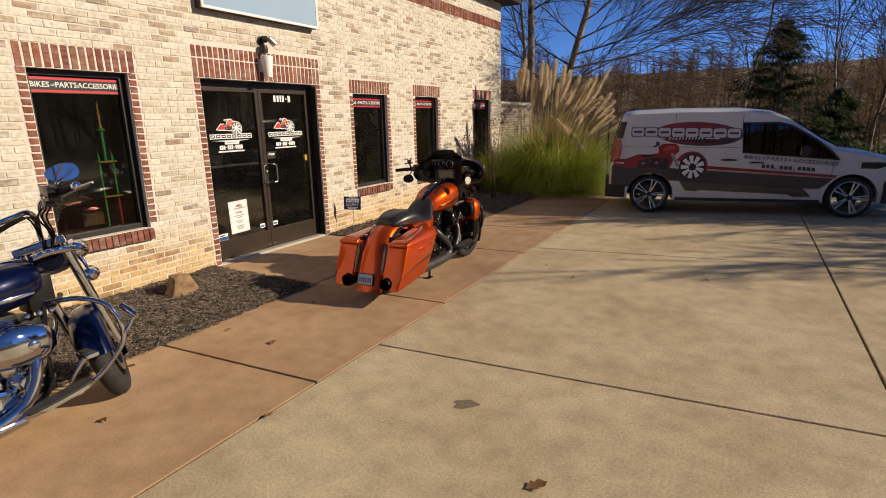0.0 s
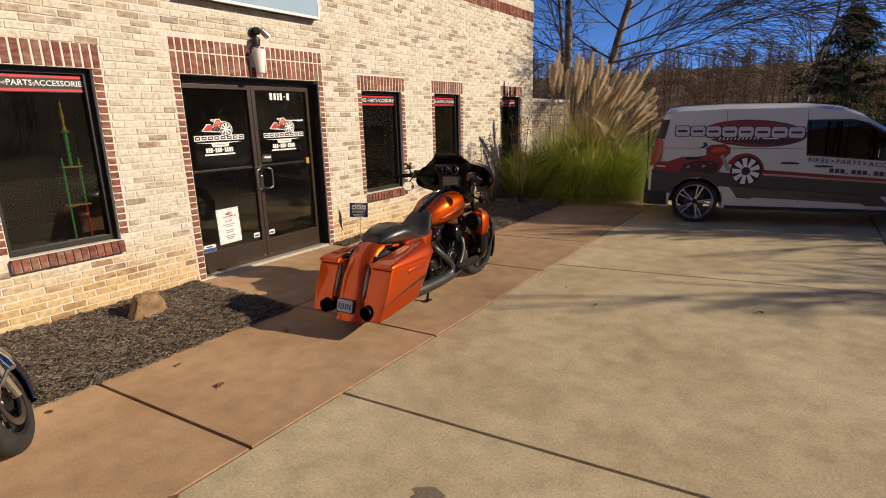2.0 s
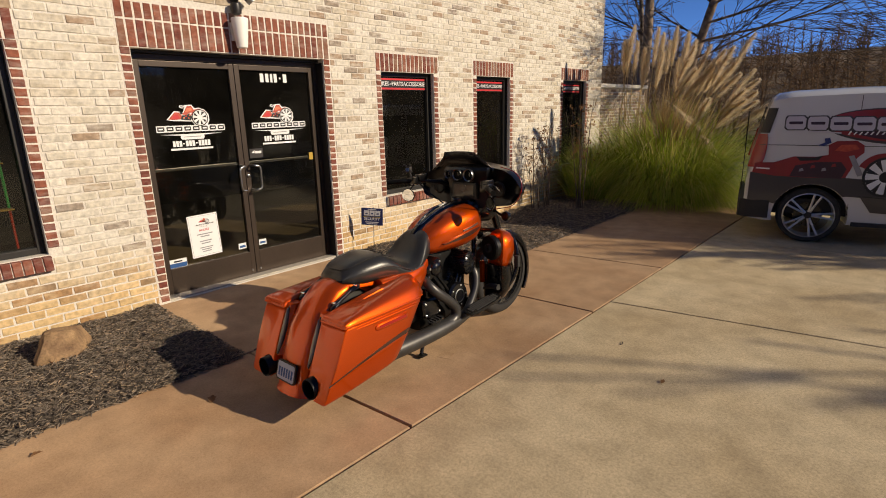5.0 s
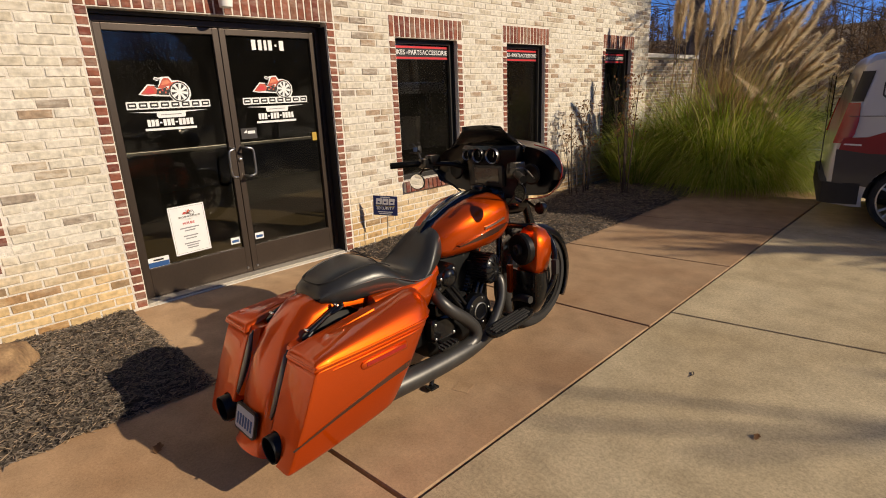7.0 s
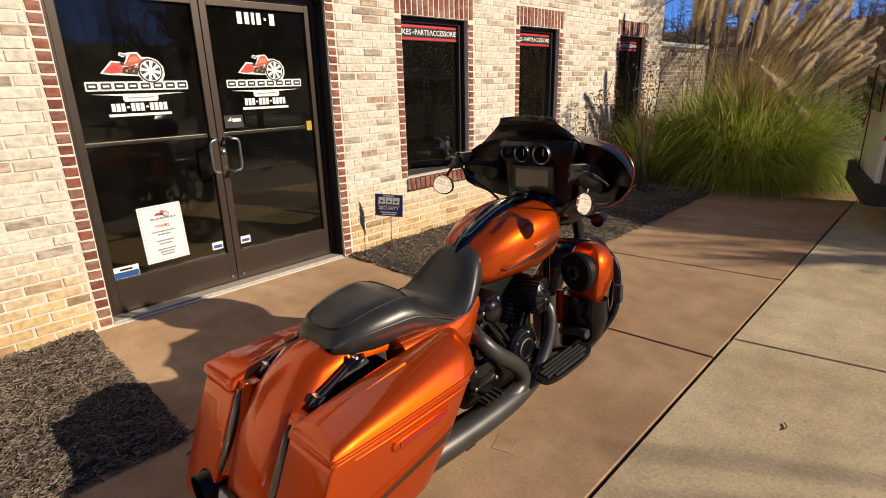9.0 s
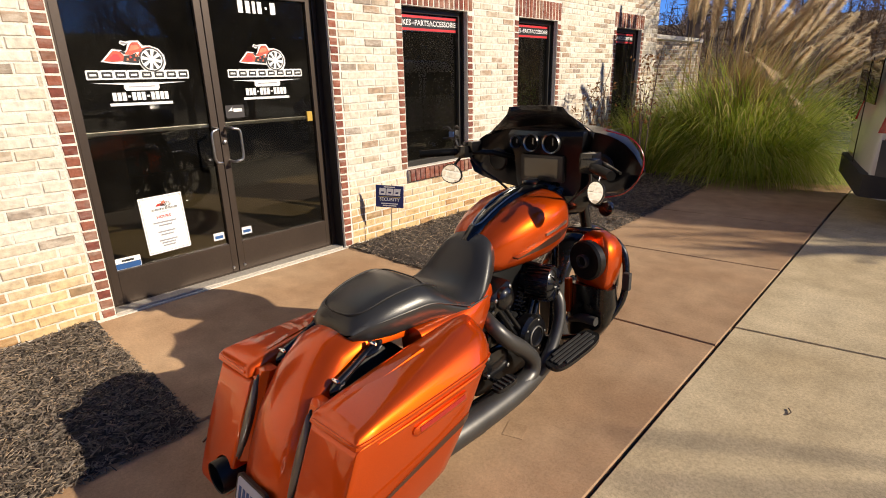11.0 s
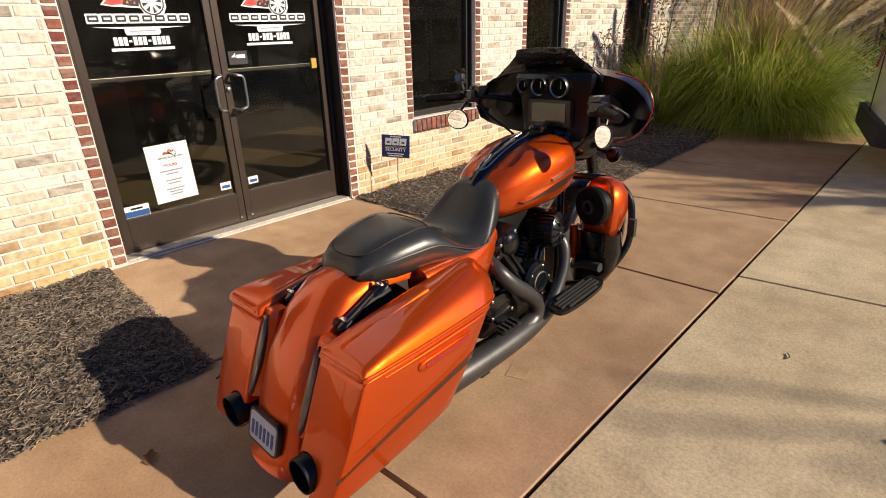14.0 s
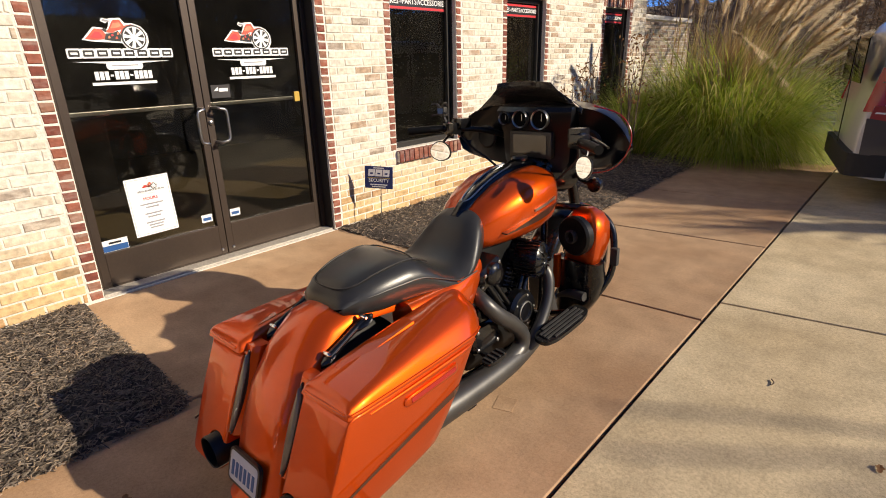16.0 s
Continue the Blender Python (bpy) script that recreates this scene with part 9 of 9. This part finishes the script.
def lay(y0, y1, z0, z1, holes):
    """Running bond over the stretch, cut round the holes: (y, z, length, height) of each brick."""
    out = []
    row = 0
    z = z0
    while z < z1 - 0.02:
        h = min(BH, z1 - z - JT)
        y = y0 - (BL / 2 if row % 2 else 0) + 0.006 * math.sin(row * 1.7)
        while y < y1:
            spans = [(max(y, y0), min(y + BL - JT, y1 - 0.001))]
            for a, b, c, d in holes:
                if z + h > c + 0.012 and z < d - 0.012:
                    spans = [q for s, e in spans for q in ((s, min(e, a - JT)), (max(s, b + JT), e)) if q[1] - q[0] > 0.02]
            out += [((s + e) / 2, z + h / 2, e - s, h) for s, e in spans if e - s > 0.02]
            y += BL
        z += COURSE
        row += 1
    return out


JW = 0.085
holes = [(DOOR[0] - JW, DOOR[1] + JW, -1, 2.60)]
holes += [(a - JW, b + JW, c - 0.002, d + 0.215) for a, b, c, d in WINDOWS]
holes += [(a - 0.012, b + 0.012, c - 0.13, c) for a, b, c, d in WINDOWS]
holes += [(-9.1, WALL_END + 0.1, 3.785, 4.0)]
near, far = [], []
rng = random.Random(11)
for y, z, l, h in lay(-2.0, WALL_END, 0.012, 4.40, holes):
    close = (4.28 < y < 5.02 or 7.08 < y < 7.80) and z < 1.75
    (near if close and l > 0.05 else far).append((y, z, l, h))
v, f = [], []
for y, z, l, h in far:
    bv, bf = brick_mesh("b", l, h)
    o = len(v)
    x, t, u = WALL_X + rng.uniform(-0.003, 0.003), rng.uniform(-0.006, 0.006), rng.uniform(-0.012, 0.012)
    v += [(x + q[2] + q[0] * u, y + q[0] - t * q[1], z + q[1] + t * q[0]) for q in bv]
    f += [tuple(o + i for i in q) for q in bf]
tagged(raw("brickwork", v, f, M_CREAM, wall_front), "cream tumbled bricks", "", kind="stuff")
shared = {}
for y, z, l, h in near[:300]:
    key = (round(l, 2), rng.randrange(4))
    if key not in shared:
        me = bpy.data.meshes.new("brick")
        bv, bf = brick_mesh("b", max(key[0], 0.03), BH)
        me.from_pydata(bv, [], bf)
        me.materials.append(M_CREAM_OB)
        shared[key] = me
    ob = new("brick", shared[key])
    ob.parent = wall_front
    ob.matrix_local = face(WALL_X + rng.uniform(-0.003, 0.003), y, z) @ pose(0, 0, 0, 0, rng.uniform(-0.6, 0.6), rng.uniform(-0.3, 0.3))
for lst in (near[300:],):
    if lst:
        v, f = [], []
        for y, z, l, h in lst:
            bv, bf = brick_mesh("b", l, h)
            o = len(v)
            v += [(WALL_X + q[2], y + q[0], z + q[1]) for q in bv]
            f += [tuple(o + i for i in q) for q in bf]
        tagged(raw("brickwork", v, f, M_CREAM, wall_front), "cream tumbled bricks", "", kind="stuff")


def unit(l, h, d, material):
    key = (l, h, d)
    if key not in shared:
        me = bpy.data.meshes.new("brick")
        a = brick_mesh("b", l, h, d)
        me.from_pydata(a[0], [], a[1])
        me.materials.append(material)
        shared[key] = me
    return shared[key]


def red(parent, me, y, z, rz=0.0, x=0.0):
    ob = new("brick", me)
    ob.parent = parent
    ob.matrix_local = face(WALL_X + 0.002 + x + rng.uniform(-0.002, 0.002), y, z) @ pose(0, 0, 0, 0, 0, rz + rng.uniform(-0.5, 0.5))


def surround(name, a, b, c, d, lintel_rows, sill):
    tr = tagged(new(name), "dark red brick surround with a soldier-course lintel", "trim", kind="structure")
    jam = unit(JW - JT + 0.004, BH, 0.16, M_RED_OB)
    z = 0.012
    while z + BH < d + 0.01:
        if z >= c - 0.012:
            red(tr, jam, a - JW / 2, z + BH / 2)
            red(tr, jam, b + JW / 2, z + BH / 2)
        z += COURSE
    # mortar brought forward between the red bricks
    bm = nb()
    for y0, y1, z0, z1 in ((a - JW, a - 0.002, max(c, 0.0), d), (b + 0.002, b + JW, max(c, 0.0), d), (a - JW, b + JW, d + 0.002, d + sum(lintel_rows) - 0.004)):
        box(bm, (WALL_X - 0.006, (y0 + y1) / 2, (z0 + z1) / 2), (0.006, y1 - y0, z1 - z0))
    part("mortar_bed", bm, M_PALEMORTAR, tr)
    zz = d
    for h in lintel_rows:
        me = unit(0.0615, h - 0.013, 0.05, M_RED_OB)
        n = round((b - a + 2 * JW) / 0.0755)
        for i in range(n):
            red(tr, me, a - JW + (i + 0.5) * (b - a + 2 * JW) / n, zz + h / 2)
        zz += h
    if sill:
        me = unit(BH, 0.115, 0.2, M_RED_OB)
        n = round((b - a + 0.02) / COURSE)
        for i in range(n):
            red(tr, me, a - 0.01 + (i + 0.5) * (b - a + 0.02) / n, c - 0.066, 0, 0.045)
        bm = nb()
        box(bm, (WALL_X - 0.03, (a + b) / 2, c - 0.066), (0.13, b - a + 0.012, 0.108))
        part("sill_bed", bm, M_MORTAR, tr)


surround("trim_door", *DOOR, (0.225, 0.14), False)
for i, w in enumerate(WINDOWS):
    surround("trim_window_%d" % (i + 1), *w, (0.215,), True)
# soldier band below the eaves
v, f = [], []
y = -2.0
while y < WALL_END - 0.06:
    bv, bf = brick_mesh("b", BH, 0.203)
    o = len(v)
    v += [(WALL_X + 0.004 + q[2], y + BH / 2 + q[0], 3.892 + q[1]) for q in bv]
    f += [tuple(o + i for i in q) for q in bf]
    y += COURSE
band = tagged(raw("trim_band", v, f, M_RED), "dark red soldier-course brick band", "trim", kind="stuff")
v, f = [], []
for y, z, l, h in lay(13.9, 16.7, 0.0, 2.04, []):
    bv, bf = brick_mesh("b", l, h)
    o = len(v)
    v += [(-5.208 + q[2], y + q[0], z + q[1]) for q in bv]
    f += [tuple(o + i for i in q) for q in bf]
tagged(raw("brickwork", v, f, M_GARDEN_BRICK, wing), "red-brown garden wall bricks", "", kind="stuff")
